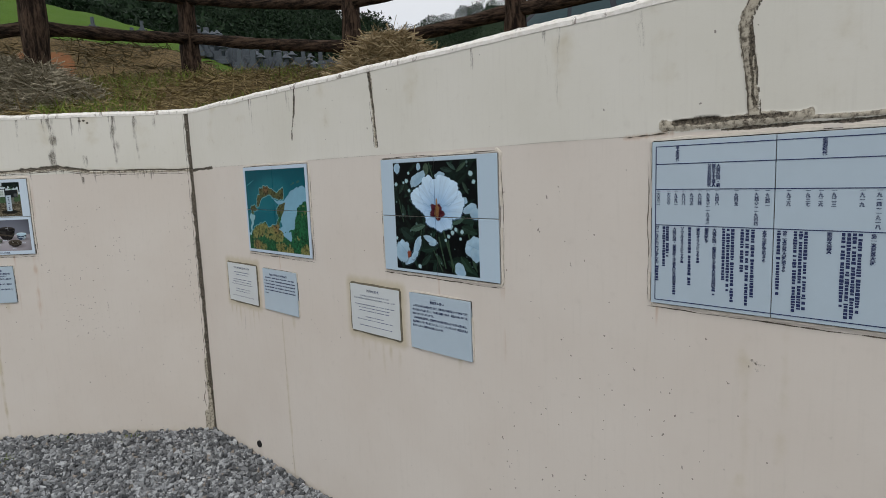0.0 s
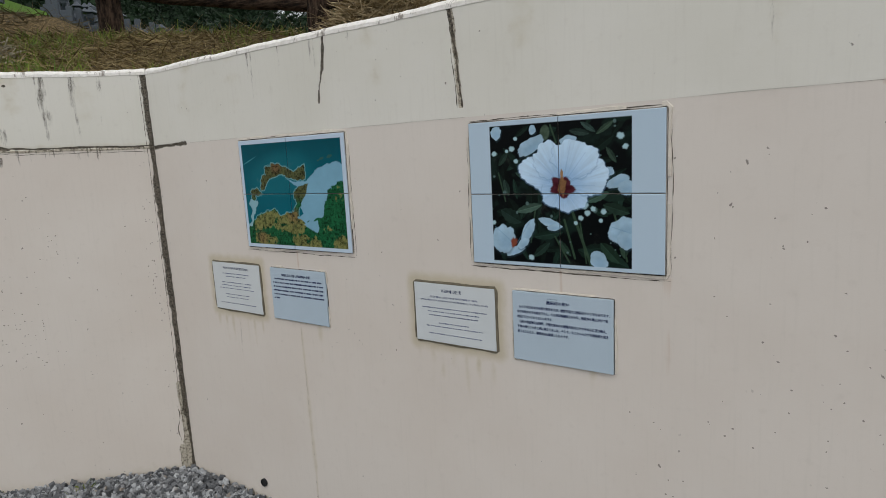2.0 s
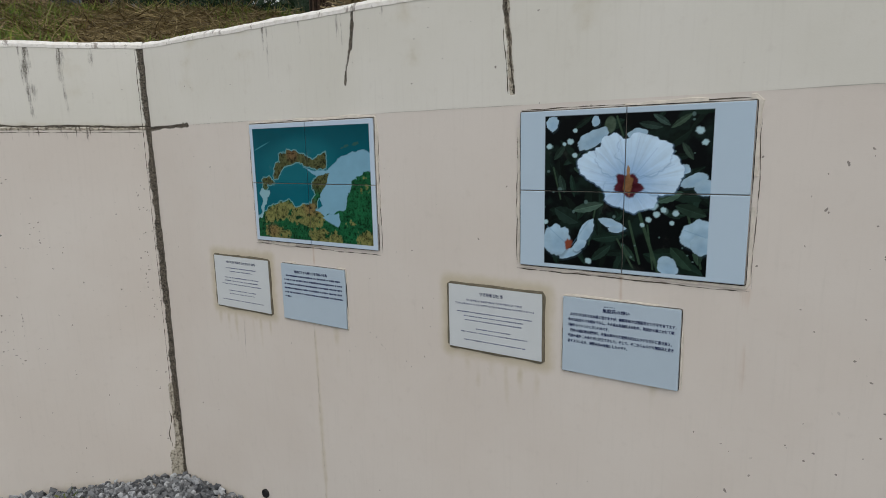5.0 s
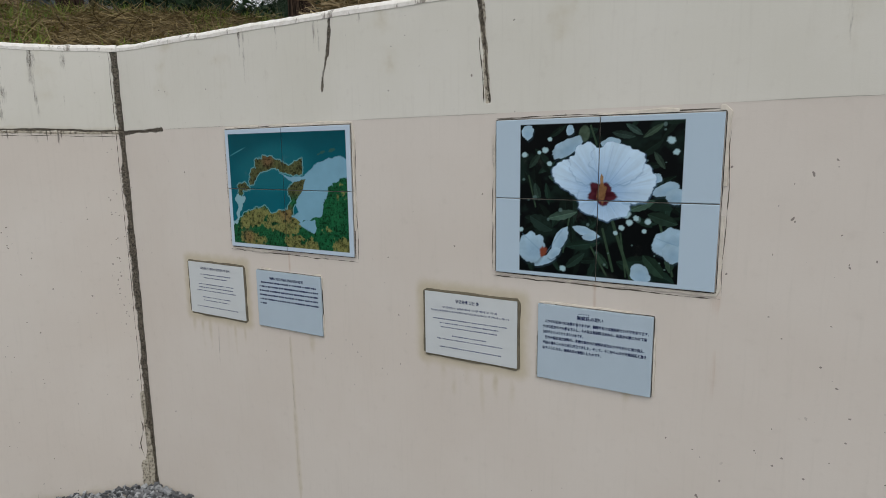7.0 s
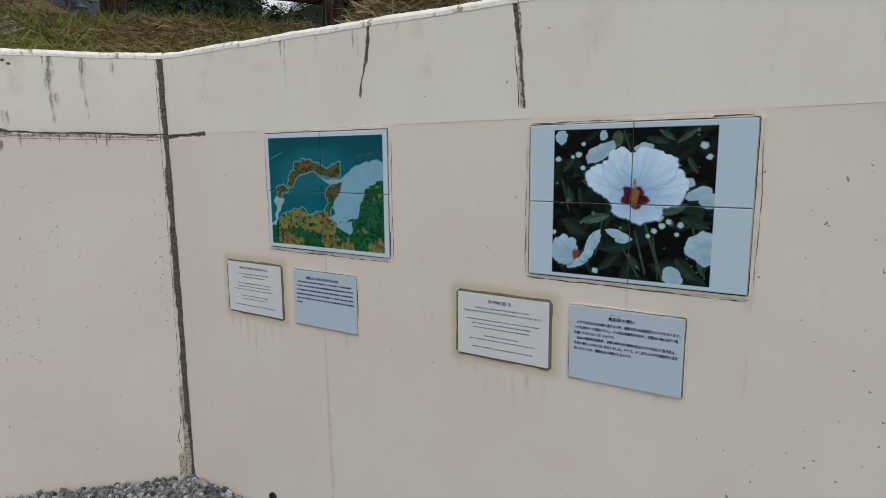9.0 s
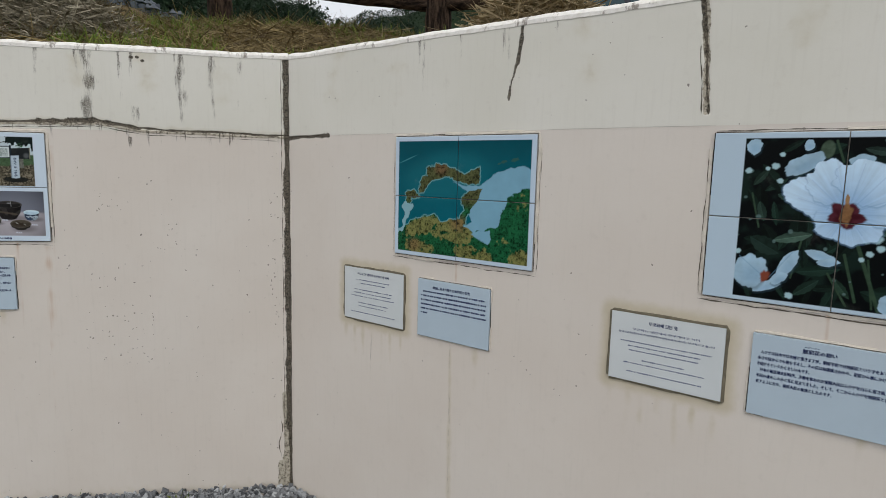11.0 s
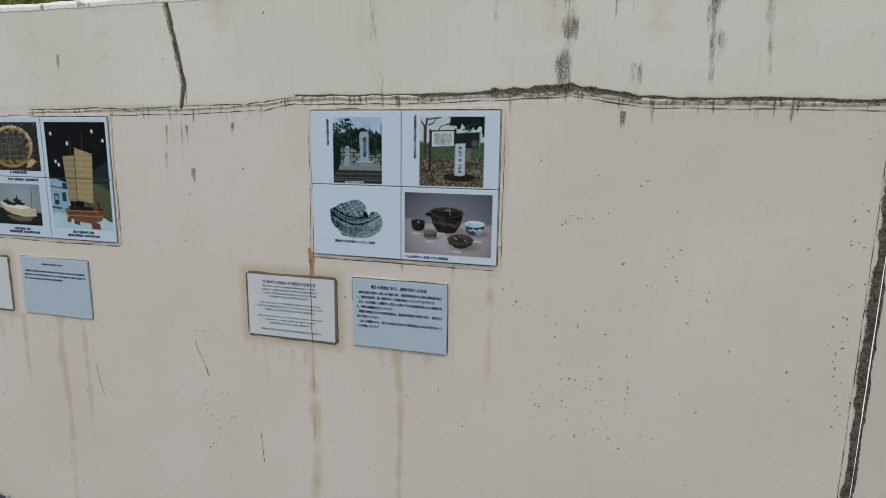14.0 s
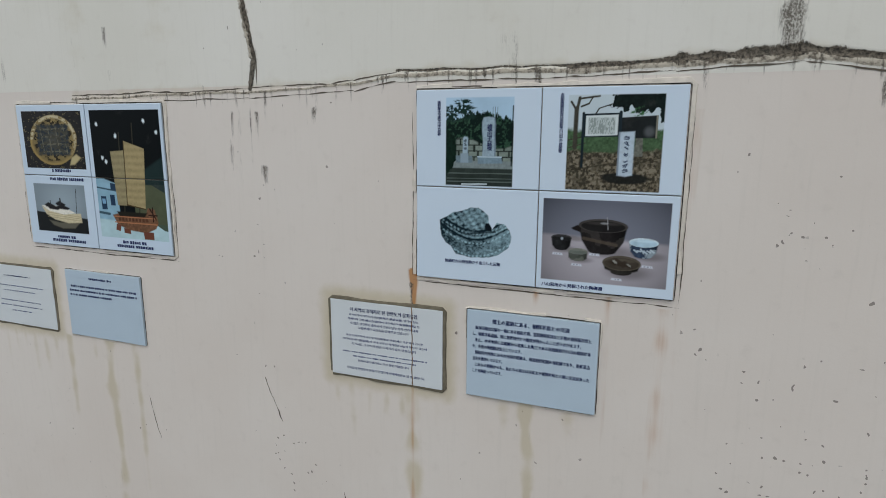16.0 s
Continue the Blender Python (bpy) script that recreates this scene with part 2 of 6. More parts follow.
def plain(name, col, rough=0.6, metal=0.0, spec=0.4, amount=0.15, scale=30):
    m = Nodes(name, rough, metal, spec)
    n = m.noise(scale, 5, 0.6)
    m.bump(n, 0.12, 0.004)
    return m.color(m.mix(m.ramp(n, 0.3, 0.75, 0, amount * 3), col, tuple(v * 0.72 for v in col)))


def print_material():
    m = Nodes("glazed_print", 0.4, spec=0.06)
    n = m.noise(14, 5, 0.6)
    m.rough(m.ramp(n, 0.3, 0.8, 0.28, 0.45))
    c = m.mix(m.ramp(n, 0.6, 0.9, 0, 0.10), m.attr("print", "Color"), (0.42, 0.40, 0.36))
    return m.color(c)


M_WALL, M_COPING, M_GRAVEL, M_BED, M_TURF, M_BARK, M_RAIL, M_PRINT = wall_material(), coping_material(), gravel_material(), gravel_bed_material(), turf_material(), bark_material("upright_bark", (7, 7, 1.2)), bark_material("lying_bark", (1.3, 1.3, 9)), print_material()
M_GRASS = leaf_material("green_grass_blades", (0.08, 0.15, 0.02), (0.33, 0.36, 0.07))
M_DRY = leaf_material("dry_grass_blades", (0.075, 0.052, 0.024), (0.58, 0.45, 0.21))
M_WITHERED = leaf_material("withered_grass_blades", (0.045, 0.035, 0.015), (0.19, 0.155, 0.075))
M_STRAW = leaf_material("straw", (0.22, 0.16, 0.08), (0.70, 0.58, 0.36))
M_HAY = leaf_material("grey_hay", (0.14, 0.12, 0.075), (0.78, 0.71, 0.54))
M_FOREST = leaf_material("forest_leaves", (0.007, 0.020, 0.009), (0.024, 0.056, 0.020))
M_PLATE = plain("pale_blue_plate", (0.435, 0.535, 0.615), 0.3, amount=0.04, scale=9)
M_WHITE_PLATE = plain("white_plate", (0.60, 0.64, 0.65), 0.35, amount=0.04, scale=9)
M_GROUT = plain("dirty_dark_grout", (0.17, 0.15, 0.105), 0.9, amount=0.5, scale=60)
M_GAP = plain("dirty_gap", (0.045, 0.038, 0.03), 0.95, amount=0.5, scale=70)
M_JOINT = plain("pale_grout", (0.34, 0.32, 0.28), 0.9, amount=0.3, scale=60)
M_LIP = plain("flaking_mortar", (0.66, 0.61, 0.53), 0.9, amount=0.25, scale=45)
M_INK = plain("navy_ink", (0.014, 0.026, 0.10), 0.5, amount=0.05)
M_CRACK = plain("crack_dirt", (0.13, 0.11, 0.085), 0.95, amount=0.5, scale=80)
M_FAINT = plain("faint_ink", (0.105, 0.125, 0.23), 0.5, amount=0.05)
M_BLACK = plain("black_rubber", (0.015, 0.015, 0.016), 0.6)
M_STONE = plain("grey_granite", (0.058, 0.072, 0.090), 0.6, amount=0.25, scale=12)
M_STEEL = plain("painted_rail", (0.35, 0.38, 0.35), 0.5)

# ---- walls: two straight runs that meet at 135 degrees ----
RIGHT, LEFT = Matrix(), pose(0, 0, 0, 0, 0, 45)
WALL_TOP, SEAM = 2.0, 1.668


class Face:
    """The weathered face of a wall: a grid with wear, stains and relief."""

    def __init__(self, x0, x1, step=0.0045):
        self.x, self.z = np.meshgrid(np.linspace(x0, x1, int((x1 - x0) / step) + 1), np.concatenate([np.linspace(-0.05, 1.615, 186)[:-1], np.linspace(1.615, 1.735, 52)[:-1], np.linspace(1.735, WALL_TOP, 50)]), indexing="ij")
        self.n = {k: np.zeros_like(self.x) for k in ("dark", "rust", "pale", "halo", "spot", "soot")}
        self.depth = np.zeros_like(self.x)
        self.hairs = []
        self.seed = 11

    def add(self, kind, value):
        self.n[kind] = np.maximum(self.n[kind], value)

    def drip(self, x, top, length, width=0.012, strength=0.8, kind="soot"):
        """A run of dirt or rust from top downwards."""
        self.seed += 1
        mid = x + (vnoise(self.z * 7, self.z * 0, self.seed) - 0.5) * width * 1.2
        across = np.exp(-((self.x - mid) / ((1.05 if kind == "soot" else 1.3) * width * (0.6 + 0.8 * vnoise(self.z * 16, self.z * 0 + 3, self.seed)))) ** 2)
        across = across * (0.35 + 1.1 * vnoise(self.x * 190, self.z * 11, self.seed + 40)) if kind == "soot" else across
        across = across * smooth(top + 0.005, top - 0.07, self.z) if top < 1.95 and kind == "soot" and length > 0.12 else across
        down = np.clip((top - self.z) / length, 0, 1)
        patch = 0.45 + 0.75 * vnoise(self.z * 22, self.z * 0 + 9, self.seed)
        self.add(kind, strength * (1.25 if kind == "soot" else 1.0) * across * (1 - down) ** 0.6 * patch * (self.z <= top + 0.004))

    def crack(self, xa, za, xb, zb, width=0.006, strength=1.0, wander=0.012, kind="dark", cut=0.004, freq=14.0):
        """A wandering crack from one point of the face to another."""
        self.seed += 1
        dx, dz = xb - xa, zb - za
        size = math.hypot(dx, dz)
        if kind == "dark" and width < 0.0017 and cut:
            self.hairs.append((xa, za, xb, zb, width, strength, wander, freq, self.seed))
            return
        s = ((self.x - xa) * dx + (self.z - za) * dz) / size
        off = ((self.x - xa) * dz - (self.z - za) * dx) / size
        off = off - (fbm(s * freq, s * 0, self.seed, 3) - 0.5) * 2 * wander
        uneven = 0.35 if kind == "pale" else 0.9
        w = width * (1 - uneven / 2 + uneven * vnoise(s * freq * 2.2, s * 0 + 5, self.seed))
        inside = smooth(-0.012, 0.004, s) * smooth(size + 0.012, size - 0.004, s)
        value = strength * inside * np.clip(1.25 - np.abs(off) / (2 * w), 0, 1)
        self.add(kind, value)
        self.depth += cut * np.clip(value - 0.3, 0, 1)

    def hairlines(self):
        """Thin broken ribbons, one for each hairline crack, on the face."""
        vs, fs, count = [], [], 0
        y = self.relief()
        dx = self.x[1, 0] - self.x[0, 0]
        for xa, za, xb, zb, width, strength, wander, freq, seed in self.hairs:
            size = math.hypot(xb - xa, zb - za)
            t = np.linspace(0, 1, max(8, int(size / 0.004)))
            off = (fbm(t * size * freq, t * 0, seed, 4) - 0.5) * 2 * wander
            w = width * 1.15 * np.clip(1.7 * strength * vnoise(t * size * freq * 3.1, t * 0 + 5, seed) + 0.25 * vnoise(t * size * 160, t * 0 + 8, seed) - 0.05, 0.1, 1.5) * np.clip(np.minimum(t, 1 - t) * 12 + 0.2, 0, 1)
            ux, uz = (xb - xa) / size, (zb - za) / size
            cx, cz = xa + (xb - xa) * t + off * uz, np.minimum(za + (zb - za) * t - off * ux, WALL_TOP - 0.002)
            i = np.clip(((cx - self.x[0, 0]) / dx).round().astype(int), 1, self.x.shape[0] - 2)
            j = np.clip(np.searchsorted(self.z[0], cz), 1, self.x.shape[1] - 2)
            front = np.minimum.reduce([y[i + a, j + b] for a in (-1, 0, 1) for b in (-1, 0, 1)]) - 0.0006
            for side in (-1, 1):
                vs.append(np.stack([cx + side * w * uz, front, cz - side * w * ux], -1))
            k = count + np.arange(len(t) - 1)
            fs.append(np.stack([k, k + 1, k + 1 + len(t), k + len(t)], -1))
            count += 2 * len(t)
        return quick_mesh("hairline_cracks", np.concatenate(vs), np.concatenate(fs))

    def relief(self):
        upper = smooth(SEAM - 0.006, SEAM + 0.006, self.z)
        return np.clip(self.depth, -0.005, 0.012) - 0.0004 * upper + 0.006 * (fbm(self.x * 2.2, self.z * 2.2, 3) - 0.5)

    def blot(self, x, z, rx, rz, kind="dark", strength=0.8, cut=0.0):
        q = np.hypot((self.x - x) / rx, (self.z - z) / rz)
        value = strength * np.clip(1.5 - q, 0, 1)
        self.add(kind, value)
        self.depth += cut * np.clip(value, 0, 1)

    def frame_halo(self, x0, x1, z0, z1, reach, kind="halo", strength=1.0):
        q = np.hypot(np.maximum(np.maximum(x0 - self.x, self.x - x1), 0), np.maximum(np.maximum(z0 - self.z, self.z - z1), 0))
        self.add(kind, strength * np.clip(1 - q / reach, 0, 1))

    def mesh(self, name):
        x, z = self.x, self.z
        upper = smooth(SEAM - 0.006, SEAM + 0.006, z)
        y = self.relief()
        me = quick_mesh(name, np.stack([x, y, z], -1).reshape(-1, 3), grid_faces(*x.shape)[:, ::-1][:, [0, 1, 2, 3]], True)
        for k, v in self.n.items():
            attribute(me, k, v)
        attribute(me, "upper", upper)
        me.materials.append(M_WALL)
        return me


def edge_cracks(f, x0, x1, z0, z1):
    """Hairline cracks in the render round a panel."""
    g = 0.013
    f.crack(x0 - g, z0, x0 - g, z1 - 0.05, 0.0011, 0.62, 0.004, cut=0.001)
    f.crack(x1 + g, z0 - 0.01, x1 + g, z1 - 0.04, 0.0011, 0.62, 0.004, cut=0.001)
    f.crack(x0 - g, z0 - g, x1 + g, z0 - g * 1.3, 0.0014, 0.72, 0.003, cut=0.001)
    f.crack(x0, z1 + 0.006, x1, z1 + 0.006, 0.0013, 0.62, 0.002, cut=0.001)


def plate_marks(f, x0, x1, z0, z1, framed):
    if framed:
        f.frame_halo(x0, x1, z0, z1, 0.05, strength=1.0)
        for k in range(7):
            f.drip(x0 + (x1 - x0) * (k + 0.4) / 7, z0, 0.10 + 0.16 * ((k * 37) % 10) / 10, 0.010, 0.83, "halo")
    else:
        f.drip(x0 + 0.3 * (x1 - x0), z0, 0.16, 0.014, 0.60, "halo")
        f.drip(x0 + 0.8 * (x1 - x0), z0, 0.22, 0.014, 0.60, "halo")


def weather_right(f):
    f.crack(0.0, 0, 0.0, 2.02, 0.0040, 1.1, 0.001, cut=0.002)
    f.crack(0, 1.660, 0.265, 1.666, 0.0050, 0.80, 0.004)
    f.crack(0, 1.668, 0.25, 1.670, 0.0015, 0.95, 0.003)
    for a, b in ((0.28, 0.64), (1.25, 1.77), (2.37, 2.83)):
        f.crack(a, SEAM, b, SEAM, 0.0004, 0.32, 0.0015, cut=0.001, freq=5)
    f.crack(1.172, 2.02, 1.150, 1.88, 0.0042, 1.0, 0.008)
    f.crack(1.150, 1.88, 1.126, 1.77, 0.0027, 1.0, 0.008)
    f.crack(1.715, 2.02, 1.742, 1.70, 0.0064, 0.85, 0.009, kind="pale")
    f.crack(1.713, 2.02, 1.726, 1.86, 0.0034, 0.95, 0.010)
    f.crack(1.730, 1.87, 1.750, 1.70, 0.0021, 0.9, 0.008)
    f.crack(1.716, 1.88, 1.732, 1.70, 0.0014, 0.8, 0.008)
    for xa, za, xb, zb in ((3.152, 2.02, 3.106, 1.915), (3.106, 1.915, 3.112, 1.85), (3.112, 1.85, 3.133, 1.70)):
        f.crack(xa, za, xb, zb, 0.0088, 1.1, 0.004, kind="pale", cut=-0.004, freq=7)
        f.crack(xa + 0.014, za, xb + 0.014, zb, 0.0018, 0.85, 0.006, cut=0.002)
        f.crack(xa - 0.013, za, xb - 0.013, zb, 0.0015, 0.8, 0.006, cut=0.002)
    f.crack(3.114, 1.90, 3.128, 1.72, 0.0032, 0.85, 0.012)
    f.crack(2.905, 1.684, 3.25, 1.690, 0.0090, 1.1, 0.006, kind="pale", cut=-0.005)
    f.crack(3.25, 1.680, 4.2, 1.684, 0.0036, 1.0, 0.004, kind="pale", cut=-0.003)
    f.crack(2.940, 1.692, 3.05, 1.696, 0.0048, 1.1, 0.005, cut=0.010)
    f.crack(3.02, 1.692, 3.20, 1.690, 0.003, 0.8, 0.006)
    f.crack(3.06, 1.668, 4.2, 1.672, 0.0025, 0.95, 0.004)
    f.crack(2.80, 1.664, 2.94, 1.668, 0.005, 0.45, 0.004, kind="rust")
    f.crack(2.81, 1.666, 2.93, 1.671, 0.0014, 0.85, 0.003)
    for dx, dz, r in ((0, 0, 0.011), (0.018, 0.004, 0.006), (-0.018, -0.006, 0.006), (0.004, -0.014, 0.007), (-0.012, 0.012, 0.005), (0.030, 0.0, 0.004)):
        f.blot(3.152 + dx, 1.092 + dz, r, r * 0.8, strength=0.55)
    for x, size, width, st in ((0.745, 0.17, 0.007, 0.8), (0.765, 0.24, 0.006, 0.62), (0.80, 0.10, 0.006, 0.6), (0.93, 0.09, 0.006, 0.7), (1.10, 0.12, 0.007, 0.75), (1.12, 0.20, 0.006, 0.5), (1.29, 0.06, 0.006, 0.6), (2.26, 0.26, 0.007, 0.52), (2.55, 0.16, 0.012, 0.55), (2.595, 0.34, 0.014, 0.46), (2.86, 0.3, 0.02, 0.34)):
        f.drip(x, 2.0, size, width, st)
    f.drip(2.59, 2.0, 0.4, 0.04, 0.55, "halo")
    for x, size in ((0.3, 0.35), (0.62, 0.3), (1.4, 0.4), (1.95, 0.3), (2.9, 0.4), (3.3, 0.4)):
        f.drip(x, 2.0, size, 0.05, 0.52, "halo")
    edge_cracks(f, 0.645, 1.245, 1.211, 1.655)
    edge_cracks(f, 1.771, 2.362, 1.211, 1.648)
    edge_cracks(f, 2.886, 3.776, 1.217, 1.648)
    plate_marks(f, 0.357, 0.700, 0.903, 1.137, True)
    plate_marks(f, 0.766, 1.087, 0.909, 1.127, False)
    plate_marks(f, 1.513, 1.849, 0.912, 1.136, True)
    plate_marks(f, 1.905, 2.222, 0.910, 1.130, False)
    f.drip(0.932, 1.206, 0.09, 0.007, 0.95, "rust")
    f.drip(2.066, 1.206, 0.11, 0.008, 1.0, "rust")
    f.drip(2.372, 1.20, 0.5, 0.012, 0.4, "rust")
    f.crack(0.918, 0.90, 0.925, 0.0, 0.0030, 0.34, 0.008, kind="soot", cut=0, freq=4)
    f.crack(0.922, 0.88, 0.930, 0.0, 0.0075, 0.62, 0.010, kind="halo", cut=0, freq=4)
    f.drip(0.515, 0.89, 0.32, 0.004, 0.5)
    f.drip(2.90, 1.21, 0.09, 0.005, 0.6, "rust")
    f.drip(3.12, 1.21, 1.3, 0.020, 0.52, "halo")
    f.drip(3.22, 1.21, 1.3, 0.016, 0.55, "halo")
    f.frame_halo(0.0, 4.4, -0.1, 0.0, 0.10, strength=0.55)
    for x, z, rx, rz, st in ((2.62, 1.30, 0.25, 0.25, 0.35), (2.75, 1.0, 0.3, 0.3, 0.5), (2.65, 0.7, 0.3, 0.3, 0.55), (1.35, 0.9, 0.3, 0.5, 0.12)):
        f.blot(x, z, rx, rz, "spot", st)


def weather_left(f):
    f.crack(-0.012, 0.3, -0.012, 2.02, 0.0074, 0.80, 0.003, cut=0.005)
    f.crack(-0.001, 0, -0.001, 2.02, 0.0050, 1.1, 0.001, cut=0.003)
    f.crack(-0.031, 0, -0.030, 2.02, 0.0009, 0.85, 0.002, cut=0.001)
    f.crack(-0.020, 0, -0.018, 0.48, 0.012, 1.05, 0.006, kind="pale", cut=-0.004)
    f.crack(-0.045, 0, -0.040, 0.14, 0.012, 1.05, 0.006, kind="pale", cut=-0.004)
    f.crack(-0.052, 0.16, -0.046, 0.36, 0.0014, 0.9, 0.012)
    path = ((0.0, 1.666), (-0.62, 1.675), (-0.80, 1.706), (-1.03, 1.695), (-1.25, 1.689), (-1.66, 1.689), (-1.78, 1.669), (-2.10, 1.657), (-2.76, 1.648))
    for k, ((xa, za), (xb, zb)) in enumerate(zip(path, path[1:])):
        heavy = (0.0028, 0.0062, 0.0066, 0.0042, 0.0019, 0.0012, 0.0013, 0.0016)[k]
        f.crack(xa, za + 0.004, xb, zb + 0.004, heavy, (0.85, 0.95, 0.92, 0.82, 0.80, 0.85, 0.8, 0.75)[k], 0.005)
        band = (0.0042, 0.0055, 0.0060, 0.0050, 0.0036, 0.0024, 0.0022, 0.0024)[k]
        f.crack(xa, za - 0.002 - band, xb, zb - 0.002 - band, band, 0.85, 0.004, kind="pale", cut=-0.003)
        f.crack(xa, za - 0.020, xb, zb - 0.020, 0.0012, 0.80, 0.004, cut=0.001)
        f.crack(xa, za + 0.004, xb, zb + 0.004, 0.012, 0.5, 0.004, kind="halo", cut=0)
        for d in range(int((xa - xb) / 0.016)):
            x = xa - 0.016 * (d + 0.5 + 0.4 * math.sin(d * 3.7 + k))
            z = za + (zb - za) * (xa - x) / (xa - xb)
            tooth = abs(math.sin(d * 2.17 + k * 1.3))
            if tooth > 0.42:
                f.drip(x, z - 0.002, 0.015 + 0.035 * tooth ** 3, 0.0028, 0.55 + 0.35 * tooth)
    for k in range(26):
        x = -0.1 - 0.085 * k - 0.03 * math.sin(k * 5.1)
        f.drip(x, 1.668 + 0.02 * (0.7 < -x < 1.7), 0.03 + 0.05 * abs(math.sin(k * 2.3)), 0.006, 0.62)
    f.crack(-2.098, 1.66, -2.078, 1.74, 0.0055, 0.85, 0.004)
    f.crack(-2.078, 1.74, -2.13, 2.02, 0.0048, 0.85, 0.006)
    f.crack(-2.085, 1.74, -2.137, 2.02, 0.0080, 0.8, 0.006, kind="pale", cut=0)
    f.crack(-2.074, 1.67, -2.070, 1.76, 0.0012, 0.85, 0.003)
    for x, top, size, width, st in ((-0.825, 2.0, 0.36, 0.022, 0.85), (-0.835, 1.86, 0.19, 0.024, 1.0), (-0.865, 2.0, 0.14, 0.007, 0.85), (-0.70, 2.0, 0.13, 0.008, 0.9), (-0.69, 1.95, 0.24, 0.007, 0.55), (-0.65, 2.0, 0.13, 0.007, 0.7), (-0.63, 1.80, 0.14, 0.020, 0.75), (-0.45, 2.0, 0.36, 0.015, 0.85), (-0.447, 1.90, 0.18, 0.016, 1.0),
                                   (-0.475, 2.0, 0.12, 0.006, 0.6), (-0.32, 2.0, 0.15, 0.014, 0.9), (-0.315, 1.95, 0.30, 0.008, 0.55), (-0.20, 2.0, 0.14, 0.008, 0.7), (-0.21, 1.86, 0.18, 0.010, 0.42), (-1.385, 1.79, 0.14, 0.030, 0.72), (-1.40, 2.0, 0.25, 0.010, 0.45), (-1.43, 2.0, 0.2, 0.012, 0.4), (-1.02, 2.0, 0.28, 0.012, 0.45),
                                   (-2.74, 1.86, 0.14, 0.008, 0.72), (-2.60, 1.84, 0.10, 0.008, 0.55), (-2.60, 1.72, 0.05, 0.010, 0.5), (-3.05, 1.82, 0.2, 0.01, 0.45), (-2.14, 1.64, 0.16, 0.012, 0.55), (-2.10, 1.64, 0.22, 0.006, 0.55), (-2.05, 1.65, 0.10, 0.004, 0.9), (-1.92, 1.65, 0.09, 0.004, 0.85), (-0.66, 1.64, 0.05, 0.008, 0.8), (-0.33, 1.65, 0.05, 0.007, 0.8)):
        f.drip(x, top, size, width, st)
    for x in (-0.53, -0.555, -0.51):
        f.blot(x - 0.09, 1.972 + 0.01 * math.sin(x * 90), 0.009, 0.006, strength=1.0)
    for x, size in ((-0.3, 0.35), (-0.6, 0.4), (-0.85, 0.4), (-1.4, 0.35), (-1.9, 0.3), (-2.4, 0.35), (-2.74, 0.35), (-3.1, 0.35)):
        f.drip(x, 2.0, size, 0.05, 0.57, "halo")
    edge_cracks(f, -1.607, -0.999, 1.190, 1.648)
    edge_cracks(f, -3.010, -2.402, 1.178, 1.628)
    plate_marks(f, -1.873, -1.528, 0.881, 1.113, True)
    plate_marks(f, -1.471, -1.151, 0.892, 1.118, False)
    plate_marks(f, -3.293, -2.939, 0.866, 1.096, True)
    plate_marks(f, -2.878, -2.552, 0.873, 1.097, False)
    f.drip(-1.622, 1.20, 0.12, 0.006, 2.2, "rust")
    f.drip(-1.624, 1.17, 0.10, 0.006, 1.2)
    f.drip(-1.624, 0.885, 0.85, 0.0062, 0.95, "rust")
    f.drip(-1.624, 0.885, 1.6, 0.018, 1.0, "halo")
    f.drip(-1.313, 0.895, 1.3, 0.012, 1.27, "halo")
    f.crack(-1.306, 0.89, -1.312, 0.0, 0.0026, 0.30, 0.004, kind="soot", cut=0, freq=4)
    f.drip(-1.303, 1.18, 0.06, 0.006, 0.8, "rust")
    f.drip(-1.135, 1.18, 0.45, 0.008, 0.6, "rust")
    f.drip(-1.022, 1.17, 1.1, 0.014, 0.55, "rust")
    f.drip(-0.985, 1.60, 1.0, 0.012, 0.42, "rust")
    f.drip(-2.72, 0.875, 1.2, 0.016, 1.12, "halo")
    f.drip(-2.73, 0.55, 0.5, 0.022, 0.25)
    f.drip(-2.90, 0.86, 0.4, 0.012, 1.05, "halo")
    f.drip(-2.60, 0.87, 0.9, 0.012, 0.90, "halo")
    for x, z, size, st in ((-2.155, 1.60, 0.12, 0.75), (-2.17, 1.55, 0.16, 0.9), (-2.135, 1.52, 0.13, 0.9), (-2.08, 1.60, 0.10, 0.7), (-2.06, 1.45, 0.05, 0.8), (-1.90, 1.61, 0.06, 0.9)):
        f.drip(x, z, size, 0.008, st)
    f.crack(-2.09, 0.84, -2.05, 0.70, 0.0013, 0.9, 0.018)
    f.crack(-2.56, 0.70, -2.53, 0.55, 0.0010, 0.8, 0.012)
    f.crack(-1.84, 0.52, -1.83, 0.40, 0.0010, 0.8, 0.006)
    f.frame_halo(-4.0, 0.0, -0.1, 0.0, 0.10, strength=0.55)
    for x, z, rx, rz, st in ((-0.70, 0.78, 0.16, 0.16, 0.9), (-0.55, 1.0, 0.35, 0.30, 0.42), (-0.75, 1.35, 0.10, 0.06, 0.8), (-2.0, 0.55, 0.14, 0.16, 0.7), (-2.1, 1.2, 0.12, 0.3, 0.35), (-0.06, 1.2, 0.04, 0.9, 0.7)):
        f.blot(x, z, rx, rz, "spot", st)


